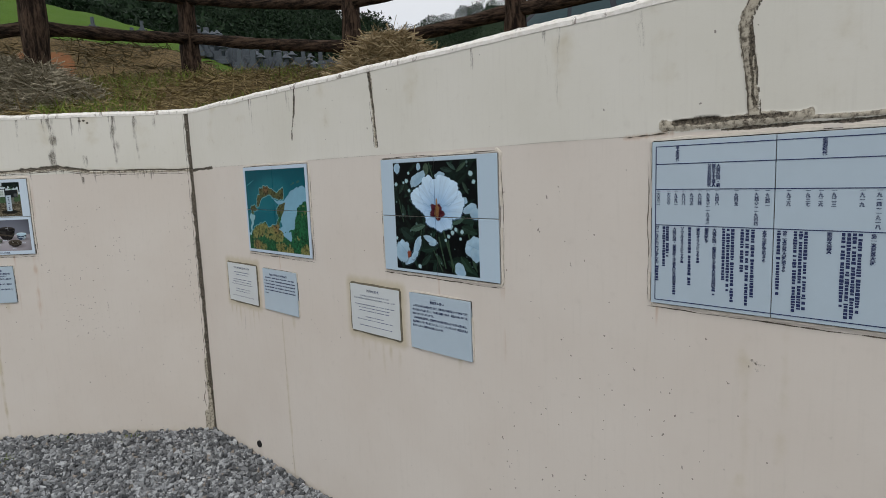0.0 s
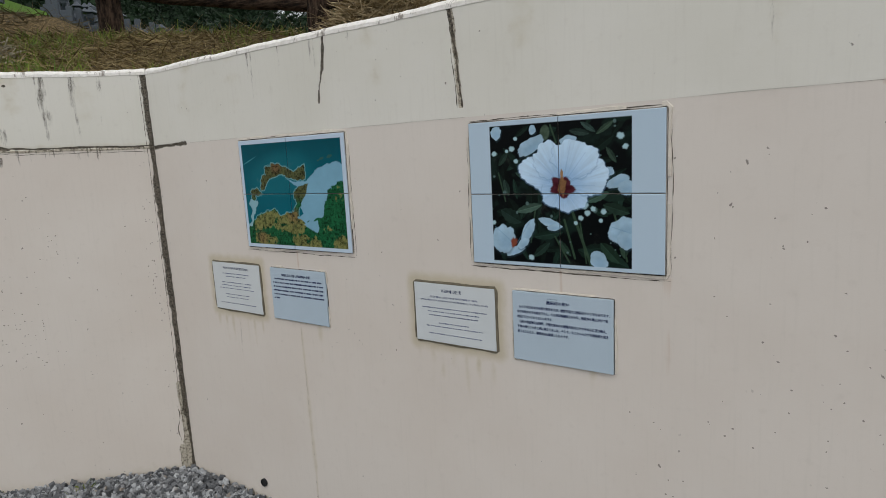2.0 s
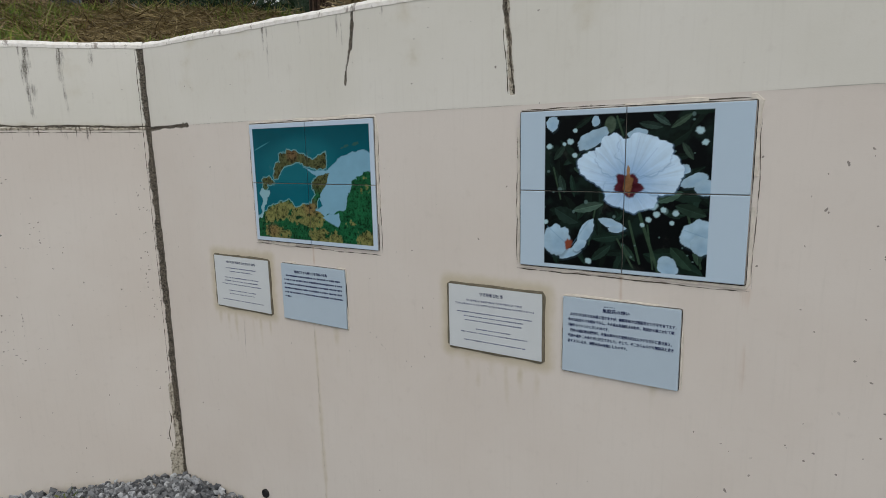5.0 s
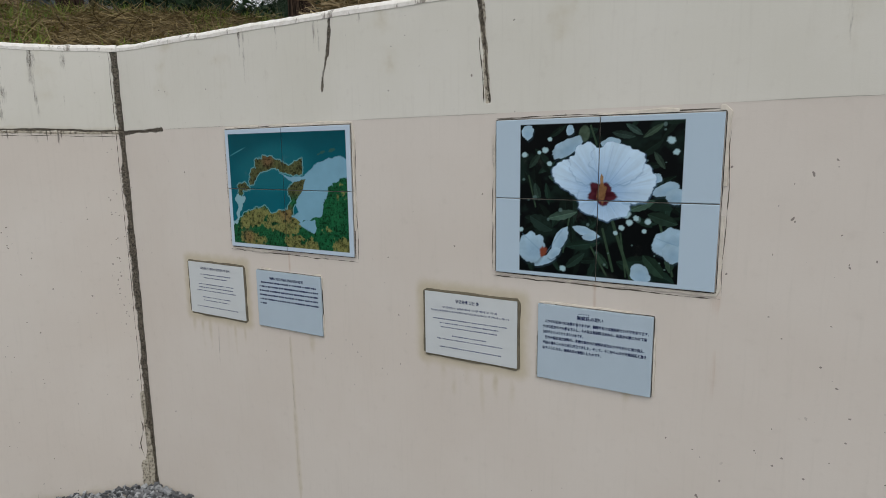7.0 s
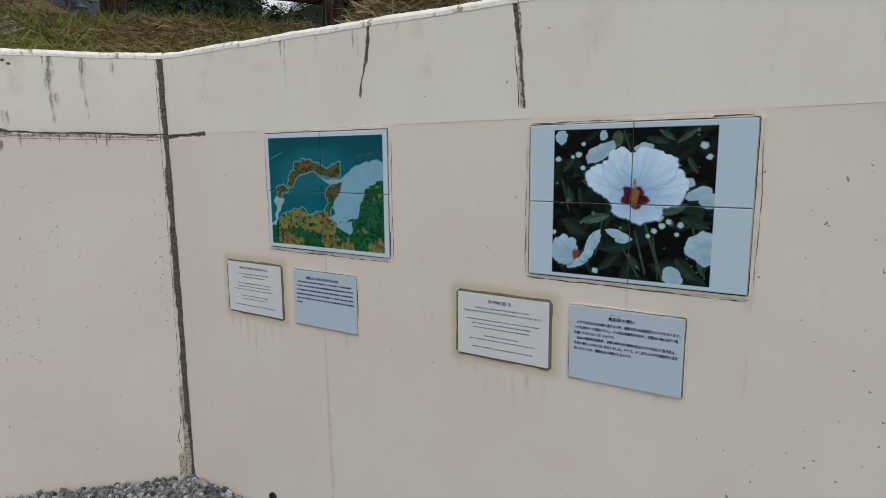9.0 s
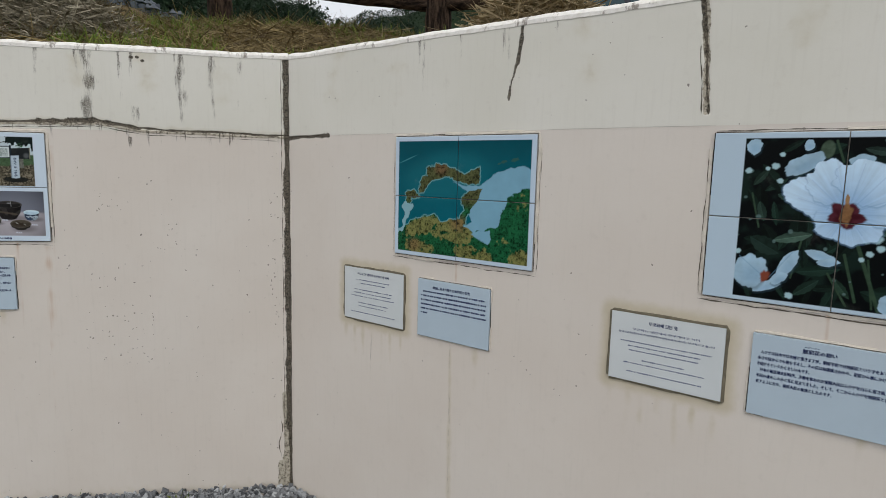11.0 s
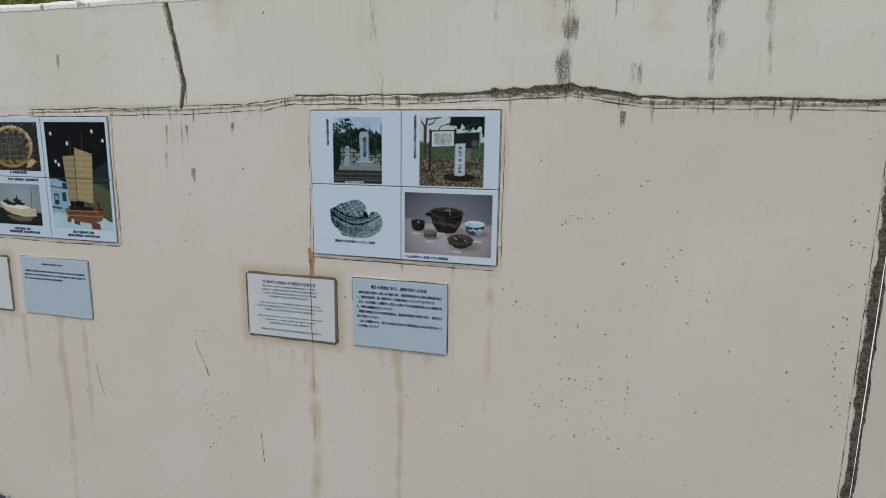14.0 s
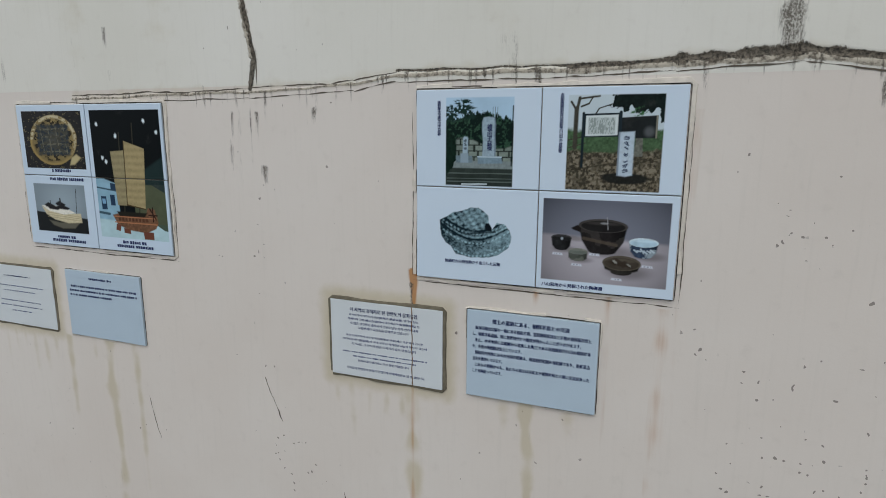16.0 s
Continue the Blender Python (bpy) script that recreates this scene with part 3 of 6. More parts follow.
def make_wall(name, m, x0, x1, weather, far0, far1):
    wall = tagged(new(name), "cream painted rendered concrete retaining wall with cracks and stains", "wall", kind="structure")
    wall.matrix_world = m
    f = Face(x0, x1)
    weather(f)
    part("face", f.mesh("face"), None, wall)
    tagged(part("hairline_cracks", f.hairlines(), M_CRACK, wall, "fine dark hairline cracks"), kind="stuff")
    bm = bmesh.new()
    box(bm, min(x0, far0), max(x1, far1), 0.03, 0.26, -0.3, WALL_TOP - 0.012)
    if far0 < x0:
        box(bm, far0, x0, 0.0, 0.03, -0.3, WALL_TOP)
    if far1 > x1:
        box(bm, x1, far1, 0.0, 0.03, -0.3, WALL_TOP)
    part("core", bm, M_WALL, wall)
    xs = np.arange(far0, far1 + 0.01, 0.02)
    front = (0.006 * (fbm(xs * 2.2, xs * 0 + WALL_TOP * 2.2, 3) - 0.5) * ((xs > x0) & (xs < x1)) - 0.001)[:, None] * np.array([1, 1, 1, 0.5, 0, 0, 0])
    prof = np.array([(0.002, -0.004), (-0.0012, -0.0035), (-0.0012, 0.009), (0.006, 0.019), (0.018, 0.025), (0.25, 0.026), (0.26, 0.0)])
    loose = np.array([0, 0.6, 1, 1, 1, 1, 0])
    jit = (vnoise(xs * 9, xs * 0, 5) - 0.5)[:, None]
    fine = np.random.default_rng(7).random((len(xs), len(prof))) - 0.5
    v = np.stack([np.repeat(xs[:, None], len(prof), 1), prof[None, :, 0] + front + fine * 0.001 * loose, WALL_TOP + prof[None, :, 1] + (jit * 0.006 + fine * 0.003) * loose], -1)
    part("coping", quick_mesh("coping", v.reshape(-1, 3), grid_faces(len(xs), len(prof))), M_COPING, wall, "worn white-painted rounded top edge")
    return wall


make_wall("wall_1", RIGHT, 0.0, 4.4, weather_right, 0.0, 9.0)
make_wall("wall_2", LEFT, -4.0, 0.0, weather_left, -9.0, 0.0)

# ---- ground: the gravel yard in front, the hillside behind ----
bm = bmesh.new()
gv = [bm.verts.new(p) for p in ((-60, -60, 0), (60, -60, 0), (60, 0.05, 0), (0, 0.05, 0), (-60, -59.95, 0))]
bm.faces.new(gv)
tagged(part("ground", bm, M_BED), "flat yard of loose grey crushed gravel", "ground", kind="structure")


def behind(x, y):
    return np.maximum(y, (y - x) / math.sqrt(2))


def hill(x, y):
    """The height of the hillside, and how green, bare or wooded it is."""
    v = behind(x, y)
    crest = 0.14 + 0.42 * smooth(0.4, -1.1, x)
    z = 1.99 + crest * np.clip((v - 0.05) / 1.85, 0, 1)
    px, py = x - 3.5, y + 1.5
    a, b = -0.8 * px + 0.6 * py, 0.6 * px + 0.8 * py
    t = b / np.maximum(a, 1.0)
    lift = np.clip(-t - 0.1, -0.15, 0.6)
    ridge = 3.45 + 4.6 * np.minimum(lift, 0.17) + 1.6 * np.maximum(lift - 0.17, 0)
    mid = np.where(t < 0.1, ridge, 3.1)
    z = z + (mid - 2.5) * smooth(7.5, 14, a) * smooth(0.25, 0.05, t) + 0.6 * smooth(7, 11, a) * smooth(0.05, 0.25, t)
    z = z - 0.55 * smooth(14.5, 18, a) * smooth(0.2, 0.0, t)
    slope = 0.235 + np.clip(lift, 0, 1) * 0.345
    z = z + np.clip(np.minimum(a, 42) - 16, 0, None) * np.where(t < 0.1, slope, 0.165 - 0.1 * smooth(0.1, 0.3, t))
    left = smooth(55, 250, a) * (0.38 - 0.18 * smooth(-0.09, 0.02, t)) * 230
    right = smooth(120, 400, a) * (0.205 + 0.065 * smooth(0.055, 0.33, t)) * 380
    z = z + np.maximum(left * smooth(0.16, 0.05, t), right * smooth(0.0, 0.12, t))
    n = fbm(x * 0.9 + 40, y * 0.9 + 40, 21)
    z = z + (n - 0.5) * 0.10 * smooth(0.25, 1.2, v) + (fbm(x * 0.6 + 70, y * 0.6 + 70, 23) - 0.5) * 0.5 * smooth(8, 12, a) + (fbm(x * 0.07 + 9, y * 0.07 + 9, 31) - 0.5) * 8 * smooth(60, 140, a)
    green = 0.35 + 0.75 * smooth(14.5, 16.5, a) - 0.35 * smooth(8, 10, a) * smooth(16, 14.5, a)
    soil = 0.66 * smooth(9.8, 10.4, a) * smooth(12.2, 11.4, a) * smooth(-0.385, -0.41, t) * smooth(-0.50, -0.47, t) + 0.66 * smooth(12.2, 12.8, a) * smooth(14.5, 13.8, a) * smooth(-0.50, -0.52, t)
    wood = smooth(46, 56, a)
    return z, green, soil, wood


rad = np.concatenate([np.linspace(0.05, 3.2, 90), np.geomspace(3.25, 900, 170)])
ang = np.radians(np.linspace(0, 225, 420))
rr, aa = np.meshgrid(rad, ang, indexing="ij")
hx, hy = -0.05 + rr * np.cos(aa), 0.12 + rr * np.sin(aa)
hz, hg, hs, hw = hill(hx, hy)
me = quick_mesh("hillside", np.stack([hx, hy, hz], -1).reshape(-1, 3), grid_faces(*hx.shape)[:, ::-1], True)
for key, val in (("green", hg), ("soil", hs), ("wood", hw)):
    attribute(me, key, val)
tagged(part("hillside", me, M_TURF), "grassy hillside with mown dry grass and far wooded slopes", "hillside", kind="structure")


def ground_at(x, y):
    return float(hill(np.array([x], float), np.array([y], float))[0][0])


# ---- log fence on the bank ----
def log_fence():
    fence = tagged(new("log_fence"), "dark brown log fence with two bark-covered rails", "fence")
    posts = ((-2.50, -1.50), (-1.40, -0.42), (-1.87, 0.88), (-0.384, 1.568), (1.0, 1.92), (2.5, 2.1), (4.0, 2.2))
    low = (2.62, 2.70, 2.88, 2.64, 2.69, 2.7, 2.7)
    for k, (x, y) in enumerate(posts):
        base = ground_at(x, y) - 0.15
        zs = np.linspace(base, low[k] + 0.62, 9)
        lean = 0.02 * math.sin(k * 2.1)
        pts = [(x + lean * (z - base), y, z) for z in zs]
        part("post", tube(pts, 0.080 + 0.008 * np.sin(zs * 7 + k), 16, 0.10, k), M_BARK, fence)
    for lift in (0, 0.34):
        for k in range(len(posts) - 1):
            p, q = np.array((*posts[k], low[k] + lift)), np.array((*posts[k + 1], low[k + 1] + lift))
            s = np.linspace(0, 1, 14)[:, None]
            pts = p + (q - p) * s
            pts[:, 2] -= 0.015 * np.sin(s[:, 0] * math.pi)
            part("rail", tube(pts, 0.049 + 0.004 * np.sin(s[:, 0] * 19 + k), 12, 0.12, 50 + k), M_RAIL, fence)
    return fence


log_fence()


# ---- printed tile panels ----
def lin(r, g, b):
    """A display colour, 0 to 255, as linear light."""
    return np.array([((c / 255 + 0.055) / 1.055) ** 2.4 if c > 10 else c / 255 / 12.92 for c in (r, g, b)])


class Picture:
    """A picture painted on points: u to the right, v down, both 0 to 1 over the panel; aspect is width over height."""

    def __init__(self, u, v, aspect, back):
        self.u, self.v, self.aspect = u, v, aspect
        self.c = np.empty(u.shape + (3,))
        self.c[...] = back

    def lay(self, mask, colour):
        m = np.clip(mask, 0, 1)[..., None]
        self.c = self.c * (1 - m) + np.asarray(colour) * m

    def rect(self, u0, v0, u1, v1, soft=0.0015):
        u, v = self.u, self.v
        return smooth(u0 - soft, u0 + soft, u) * smooth(u1 + soft, u1 - soft, u) * smooth(v0 - soft, v0 + soft, v) * smooth(v1 + soft, v1 - soft, v)

    def blob(self, cu, cv, ru, rv, turn=0.0, soft=0.12, rough=0.0, seed=1, lobes=0, lobe=0.0):
        """An ellipse with an uneven edge; ru in panel widths, rv in the same unit."""
        du, dv = self.u - cu, (self.v - cv) / self.aspect
        ct, st = math.cos(turn), math.sin(turn)
        p, q = (du * ct + dv * st) / ru, (-du * st + dv * ct) / rv
        r, a = np.hypot(p, q), np.arctan2(q, p)
        edge = 1 + lobe * np.cos(lobes * a) + rough * (fbm(np.cos(a) * 2 + 5, np.sin(a) * 2 + 5, seed) - 0.5)
        return smooth(1 + soft, 1 - soft, r / edge)

    def area(self, *corners, wave=0.0, seed=3, soft=0.004):
        """A polygon with a coast-like, slightly soft edge."""
        u, v = self.u, self.v
        if wave:
            u = self.u + 1.5 * wave * (fbm(self.u * 15, self.v * 12, seed, 6) - 0.5)
            v = self.v + 1.5 * wave * (fbm(self.u * 15 + 50, self.v * 12, seed + 7, 6) - 0.5)
        inside, near = np.zeros(u.shape, bool), np.full(u.shape, 9.0)
        for (x0, y0), (x1, y1) in zip(corners, corners[1:] + corners[:1]):
            if y0 != y1:
                inside ^= ((y0 > v) != (y1 > v)) & (u < (x1 - x0) * (v - y0) / (y1 - y0) + x0)
            dx, dy = x1 - x0, (y1 - y0) / self.aspect
            pu, pv = u - x0, (v - y0) / self.aspect
            k = np.clip((pu * dx + pv * dy) / (dx * dx + dy * dy + 1e-12), 0, 1)
            near = np.minimum(near, np.hypot(pu - k * dx, pv - k * dy))
        return smooth(-soft, soft, np.where(inside, near, -near))

    def stroke(self, x0, y0, x1, y1, width):
        """A straight line with soft sides; width in picture widths."""
        dx, dy = x1 - x0, (y1 - y0) / self.aspect
        pu, pv = self.u - x0, (self.v - y0) / self.aspect
        k = np.clip((pu * dx + pv * dy) / (dx * dx + dy * dy), 0, 1)
        return smooth(width, width * 0.45, np.hypot(pu - k * dx, pv - k * dy))

    def window(self, u0, v0, u1, v1, back):
        """A picture of its own in a part of this one."""
        return Picture((self.u - u0) / (u1 - u0), (self.v - v0) / (v1 - v0), self.aspect * (u1 - u0) / (v1 - v0), back)

    def grain(self, scale, amount, seed=5):
        self.c = self.c * (1 + amount * (fbm(self.u * scale, self.v * scale / self.aspect, seed)[..., None] - 0.5))


PAPER = lin(186, 203, 219)


def paint_map(u, v):
    p = Picture(u, v, 1.35, PAPER)
    c = Picture(u, v, 1.35, lin(0, 80, 110))
    c.c = lin(8, 92, 106) * (0.62 + 0.55 * v[..., None]) * (0.85 + 0.35 * fbm(u * 5, v * 4, 61)[..., None])
    light = lin(118, 164, 186) * (0.92 + 0.16 * fbm(u * 16, v * 12, 64)[..., None])
    japan = ((0.20, 0.46), (0.23, 0.34), (0.29, 0.23), (0.32, 0.205), (0.38, 0.24), (0.45, 0.28), (0.54, 0.315), (0.64, 0.235), (0.63, 0.365), (0.56, 0.385), (0.47, 0.375), (0.40, 0.335), (0.33, 0.34), (0.26, 0.38), (0.22, 0.46))
    coast = ((0.0, 1.0), (0.03, 0.86), (0.105, 0.745), (0.225, 0.65), (0.32, 0.635), (0.37, 0.69), (0.515, 0.655), (0.52, 0.515), (0.575, 0.45), (0.68, 0.43), (0.63, 0.48), (0.59, 0.57), (0.56, 0.66),
             (0.555, 0.70), (0.60, 0.75), (0.66, 0.76), (0.72, 0.72), (0.79, 0.70), (0.815, 0.57), (0.82, 0.46), (0.87, 0.42), (0.96, 0.39), (1.0, 0.40), (1.0, 1.0))
    isle = ((0.09, 0.46), (0.15, 0.43), (0.19, 0.48), (0.14, 0.57), (0.11, 0.55))
    # pale shelf along the coasts
    rim = np.zeros_like(u)
    for turn in range(6):
        q = Picture(u + 0.006 * math.cos(turn * 1.047), v + 0.008 * math.sin(turn * 1.047), 1.35, PAPER)
        for shape, seed in ((japan, 9), (coast, 49), (isle, 19)):
            rim = np.maximum(rim, q.area(*shape, wave=0.07, seed=seed))
    c.lay(c.blob(0.40, 0.32, 0.30, 0.14, -0.1, 0.3) * 0.22, lin(40, 130, 140))
    c.lay(rim * 0.62, lin(128, 182, 184))
    c.lay(c.area((0.02, 0.82), (0.06, 0.68), (0.10, 0.56), (0.15, 0.55), (0.12, 0.66), (0.06, 0.80), (0.02, 0.92), wave=0.07, seed=29) * 0.75, lin(150, 190, 200))
    c.lay(c.area((0.46, 0.375), (0.55, 0.395), (0.66, 0.377), (0.735, 0.30), (0.84, 0.245), (0.92, 0.24), (1.0, 0.27), (1.0, 0.52), (0.85, 0.60), (0.82, 0.74), (0.66, 0.80), (0.53, 0.72), (0.60, 0.66), (0.56, 0.58), (0.62, 0.48), (0.54, 0.42), wave=0.03), light)
    land = np.maximum(np.maximum(c.area(*japan, wave=0.07, seed=9), c.area(*isle, wave=0.07, seed=19)), c.area(*coast, wave=0.07, seed=49))
    n1, n2, n3 = fbm(u * 14, v * 10, 71), fbm(u * 48, v * 36, 72), 1 - np.abs(2 * fbm(u * 75, v * 56, 73, 3) - 1)
    north = smooth(0.60, 0.50, v)
    dry = np.maximum.reduce([c.blob(0.22, 0.74, 0.16, 0.055, -0.35, 0.5), c.blob(0.45, 0.76, 0.16, 0.09, 0.1, 0.5), c.blob(0.60, 0.93, 0.16, 0.06, 0.1, 0.5), c.blob(0.93, 0.93, 0.08, 0.07, 0.0, 0.5), c.blob(0.20, 0.92, 0.14, 0.05, 0.1, 0.5), c.blob(0.92, 0.50, 0.05, 0.06, 0.0, 0.6) * 0.7, c.blob(0.80, 0.80, 0.05, 0.04, 0.0, 0.6) * 0.6])
    tone = smooth(0.40, 0.62, 0.72 * dry + 0.45 * (n1 - 0.5) + 0.9 * (n2 - 0.5))[..., None]
    ground = lin(24, 84, 52) * (1 - tone) + lin(110, 112, 66) * tone
    hills = (north * smooth(0.78, 0.66, u) * 0.85)[..., None]
    ground = ground * (1 - hills) + lin(82, 80, 50) * hills
    for x, y, r in ((0.365, 0.26, 0.045), (0.50, 0.69, 0.06), (0.16, 0.90, 0.05)):
        c_red = (c.blob(x, y, r, r * 0.8, 0.0, 0.6) * 0.45)[..., None]
        ground = ground * (1 - c_red) + lin(118, 78, 58) * c_red
    c.lay(land, ground * np.clip(0.90 + 1.3 * (n2[..., None] - 0.5) + 1.5 * (n3[..., None] - 0.78), 0.25, 1.3))
    c.lay(c.area((0.59, 0.78), (0.64, 0.745), (0.71, 0.74), (0.72, 0.81), (0.70, 0.84), (0.64, 0.81), wave=0.04, seed=77), light)
    for x, y, r in ((0.80, 0.20, 0.02), (0.87, 0.185, 0.025), (0.77, 0.215, 0.012)):
        c.lay(c.blob(x, y, r, r * 0.4, -0.3, 0.2, 0.9, 5) * 0.8, lin(50, 88, 78))
    c.lay(c.blob(0.10, 0.19, 0.07, 0.004, -0.35, 0.5) * 0.4, lin(90, 170, 180))
    p.lay(p.rect(0.03, 0.04, 0.97, 0.965), c.c)
    return p.c


def paint_flower(u, v):
    p = Picture(u, v, 1.355, lin(178, 198, 213))
    q = p.window(0.128, 0.035, 0.852, 0.972, lin(6, 10, 11))
    s, t = q.u, q.v
    n, fine = fbm(s * 7, t * 7, 81, 5), fbm(s * 38, t * 38, 82, 3)
    q.lay(smooth(0.5, 0.72, n) * 0.6, lin(26, 44, 38))
    rnd = np.random.default_rng(4)

    def leaf(cu, cv, size, slim, turn, green):
        """A pointed leaf with a pale midrib and one darker half."""
        du, dv = s - cu, (t - cv) / q.aspect
        along, across = (du * math.cos(turn) + dv * math.sin(turn)) / size, (-du * math.sin(turn) + dv * math.cos(turn)) / size
        wide = slim * np.clip(1 - along ** 2, 0, 1) ** 0.8 * (1 + 0.06 * np.sin(along * 15))
        shape = smooth(0.03, -0.03, np.abs(across) - wide) * (np.abs(along) < 1)
        tone = (0.55 + 0.35 * (across > 0) + 0.5 * smooth(0.035, 0.0, np.abs(across)) + 0.5 * (fine - 0.5))[..., None]
        q.lay(shape, lin(*green) * tone)

    for k in range(60):
        leaf(rnd.random(), rnd.random(), 0.05 + 0.06 * rnd.random(), 0.22 + 0.2 * rnd.random(), rnd.random() * 6.3, np.array((30, 50, 42)) * (0.4 + 0.7 * rnd.random()))
    for x0, y0, x1, y1, w in ((0.06, 0.34, 0.11, 0.55, 0.007), (0.60, 0.60, 0.73, 0.99, 0.013), (0.55, 0.68, 0.62, 0.95, 0.010), (0.66, 0.70, 0.70, 0.98, 0.007), (0.34, 0.60, 0.30, 0.85, 0.007), (0.88, 0.60, 0.97, 0.95, 0.009), (0.46, 0.02, 0.50, 0.14, 0.008), (0.48, 0.80, 0.58, 0.98, 0.008), (0.25, 0.26, 0.38, 0.16, 0.006)):
        q.lay(q.stroke(x0, y0, x1, y1, w), lin(50, 70, 54) * (0.6 + 0.7 * fine[..., None]))
    for item in ((0.29, 0.60, 0.10, 0.30, -0.25, (74, 100, 88)), (0.15, 0.66, 0.09, 0.55, 0.5, (34, 52, 46)), (0.83, 0.06, 0.07, 0.26, -0.6, (60, 80, 66)), (0.87, 0.24, 0.06, 0.30, 1.0, (52, 70, 60)), (0.66, 0.08, 0.07, 0.32, 0.2, (44, 62, 56)),
                 (0.90, 0.60, 0.09, 0.4, 0.3, (38, 58, 48)), (0.78, 0.52, 0.08, 0.35, -0.4, (66, 92, 80)), (0.72, 0.05, 0.06, 0.3, 0.6, (58, 80, 74)), (0.12, 0.45, 0.06, 0.4, 1.3, (46, 66, 58)), (0.55, 0.88, 0.07, 0.3, 0.9, (44, 66, 54)),
                 (0.86, 0.90, 0.09, 0.45, 0.8, (40, 62, 50)), (0.38, 0.90, 0.08, 0.35, -0.7, (36, 56, 48)), (0.95, 0.86, 0.07, 0.4, 1.5, (52, 74, 60)), (0.24, 0.36, 0.05, 0.4, 0.4, (50, 70, 62)), (0.10, 0.24, 0.06, 0.35, -0.9, (40, 58, 50))):
        leaf(*item)
    for k in range(26):
        r = 0.005 + 0.011 * rnd.random() ** 2
        q.lay(q.blob(rnd.random(), rnd.random() * 0.97, r, r * (0.7 + 0.5 * rnd.random()), 0, 0.35) * 0.7, lin(92, 118, 116))
    for cu, cv, r in ((0.64, 0.585, 0.022), (0.69, 0.575, 0.026), (0.71, 0.63, 0.020), (0.665, 0.665, 0.018), (0.75, 0.60, 0.017), (0.82, 0.62, 0.018), (0.80, 0.68, 0.014), (0.93, 0.12, 0.022), (0.96, 0.19, 0.018), (0.03, 0.20, 0.018), (0.17, 0.17, 0.020), (0.20, 0.26, 0.016), (0.13, 0.185, 0.012), (0.20, 0.10, 0.014), (0.30, 0.96, 0.020), (0.63, 0.70, 0.014), (0.01, 0.71, 0.016)):
        q.lay(q.blob(cu, cv, r, r * 0.9, 0.3, 0.3, 0.5, int(cu * 99)), lin(160, 192, 200))
    q.lay(q.blob(0.42, 0.07, 0.034, 0.050, 0.1, 0.15), lin(64, 80, 66) * (0.5 + fine[..., None]))

    def petal(cu, cv, ru, rv, turn, seed, bright=1.0):
        """A frilled petal, cooler towards its base, with fine veins."""
        du, dv = s - cu, (t - cv) / q.aspect
        ripple = fbm(s * 16 + seed, t * 16, seed, 4)[..., None]
        tone = lin(174, 208, 230) * bright * (0.72 + 0.5 * ripple)
        q.lay(q.blob(cu + 0.006, cv + 0.012, ru * 1.04, rv * 1.04, turn, 0.12, 0.5, seed) * 0.45, lin(40, 58, 66))
        q.lay(q.blob(cu, cv, ru, rv, turn, 0.05, 0.5, seed), tone)
        q.lay(q.blob(cu + ru * 0.15, cv + rv * 0.25, ru * 0.6, rv * 0.5, turn, 0.7) * 0.35, lin(128, 170, 206) * bright)

    for item in ((0.31, 0.155, 0.105, 0.048, -0.5), (0.05, 0.05, 0.040, 0.048, 0.2), (0.33, 0.045, 0.025, 0.030, 0.0), (0.58, 0.13, 0.06, 0.030, -0.2), (0.42, 0.17, 0.06, 0.03, -0.3),
                 (0.175, 0.915, 0.080, 0.030, -0.4), (0.085, 0.83, 0.088, 0.100, 0.35), (0.279, 0.765, 0.036, 0.085, 0.5), (0.24, 0.86, 0.05, 0.03, -0.7), (0.44, 0.70, 0.075, 0.028, 0.3), (0.475, 0.735, 0.055, 0.024, -0.1),
                 (0.94, 0.74, 0.10, 0.075, -0.55), (0.965, 0.81, 0.06, 0.06, 0.6), (0.785, 0.955, 0.055, 0.070, -0.4), (0.91, 0.415, 0.075, 0.036, -0.4), (0.965, 0.46, 0.05, 0.05, 0.0), (0.855, 0.35, 0.034, 0.030, 0.0)):
        petal(*item, seed=int(item[0] * 90) + 7, bright=0.78)
    for x0, y0, x1, y1 in ((0.02, 0.74, 0.16, 0.86), (0.30, 0.69, 0.19, 0.86), (0.87, 0.72, 0.99, 0.76)):
        q.lay(q.stroke(x0, y0, x1, y1, 0.004) * 0.35, lin(96, 138, 170))
    q.lay(q.blob(0.165, 0.855, 0.022, 0.034, 0.3, 0.3, 0.8, 3), lin(126, 66, 48))
    # the open white blossom: five frilled petals round a red eye
    cu, cv = 0.540, 0.440
    du, dv = s - cu, (t - cv) / q.aspect
    ang, dist = np.arctan2(dv, du), np.hypot(du, dv)
    veins = fbm(ang * 15 + 60, dist * 4, 92, 3)
    for pu, pv, ru, rv, turn, seed in ((0.39, 0.345, 0.165, 0.120, 0.25, 11), (0.545, 0.500, 0.165, 0.105, 0.08, 12), (0.455, 0.265, 0.135, 0.120, 0.6, 13), (0.705, 0.370, 0.150, 0.125, 0.25, 14), (0.625, 0.255, 0.155, 0.125, 0.15, 15)):
        away = np.clip(np.hypot(s - cu, t - cv) / 0.30, 0, 1)[..., None]
        tone = (lin(142, 178, 214) * (1 - away) + lin(192, 219, 240) * away) * (0.86 + 0.28 * veins[..., None]) * (0.95 + 0.1 * fine[..., None])
        edge = q.blob(pu, pv, ru, rv, turn, 0.025, 0.55, seed, 9, 0.025)
        q.lay(q.blob(pu, pv + 0.004, ru * 1.035, rv * 1.035, turn, 0.05, 0.55, seed, 9, 0.025) * 0.5, lin(112, 148, 186))
        q.lay(edge, tone)
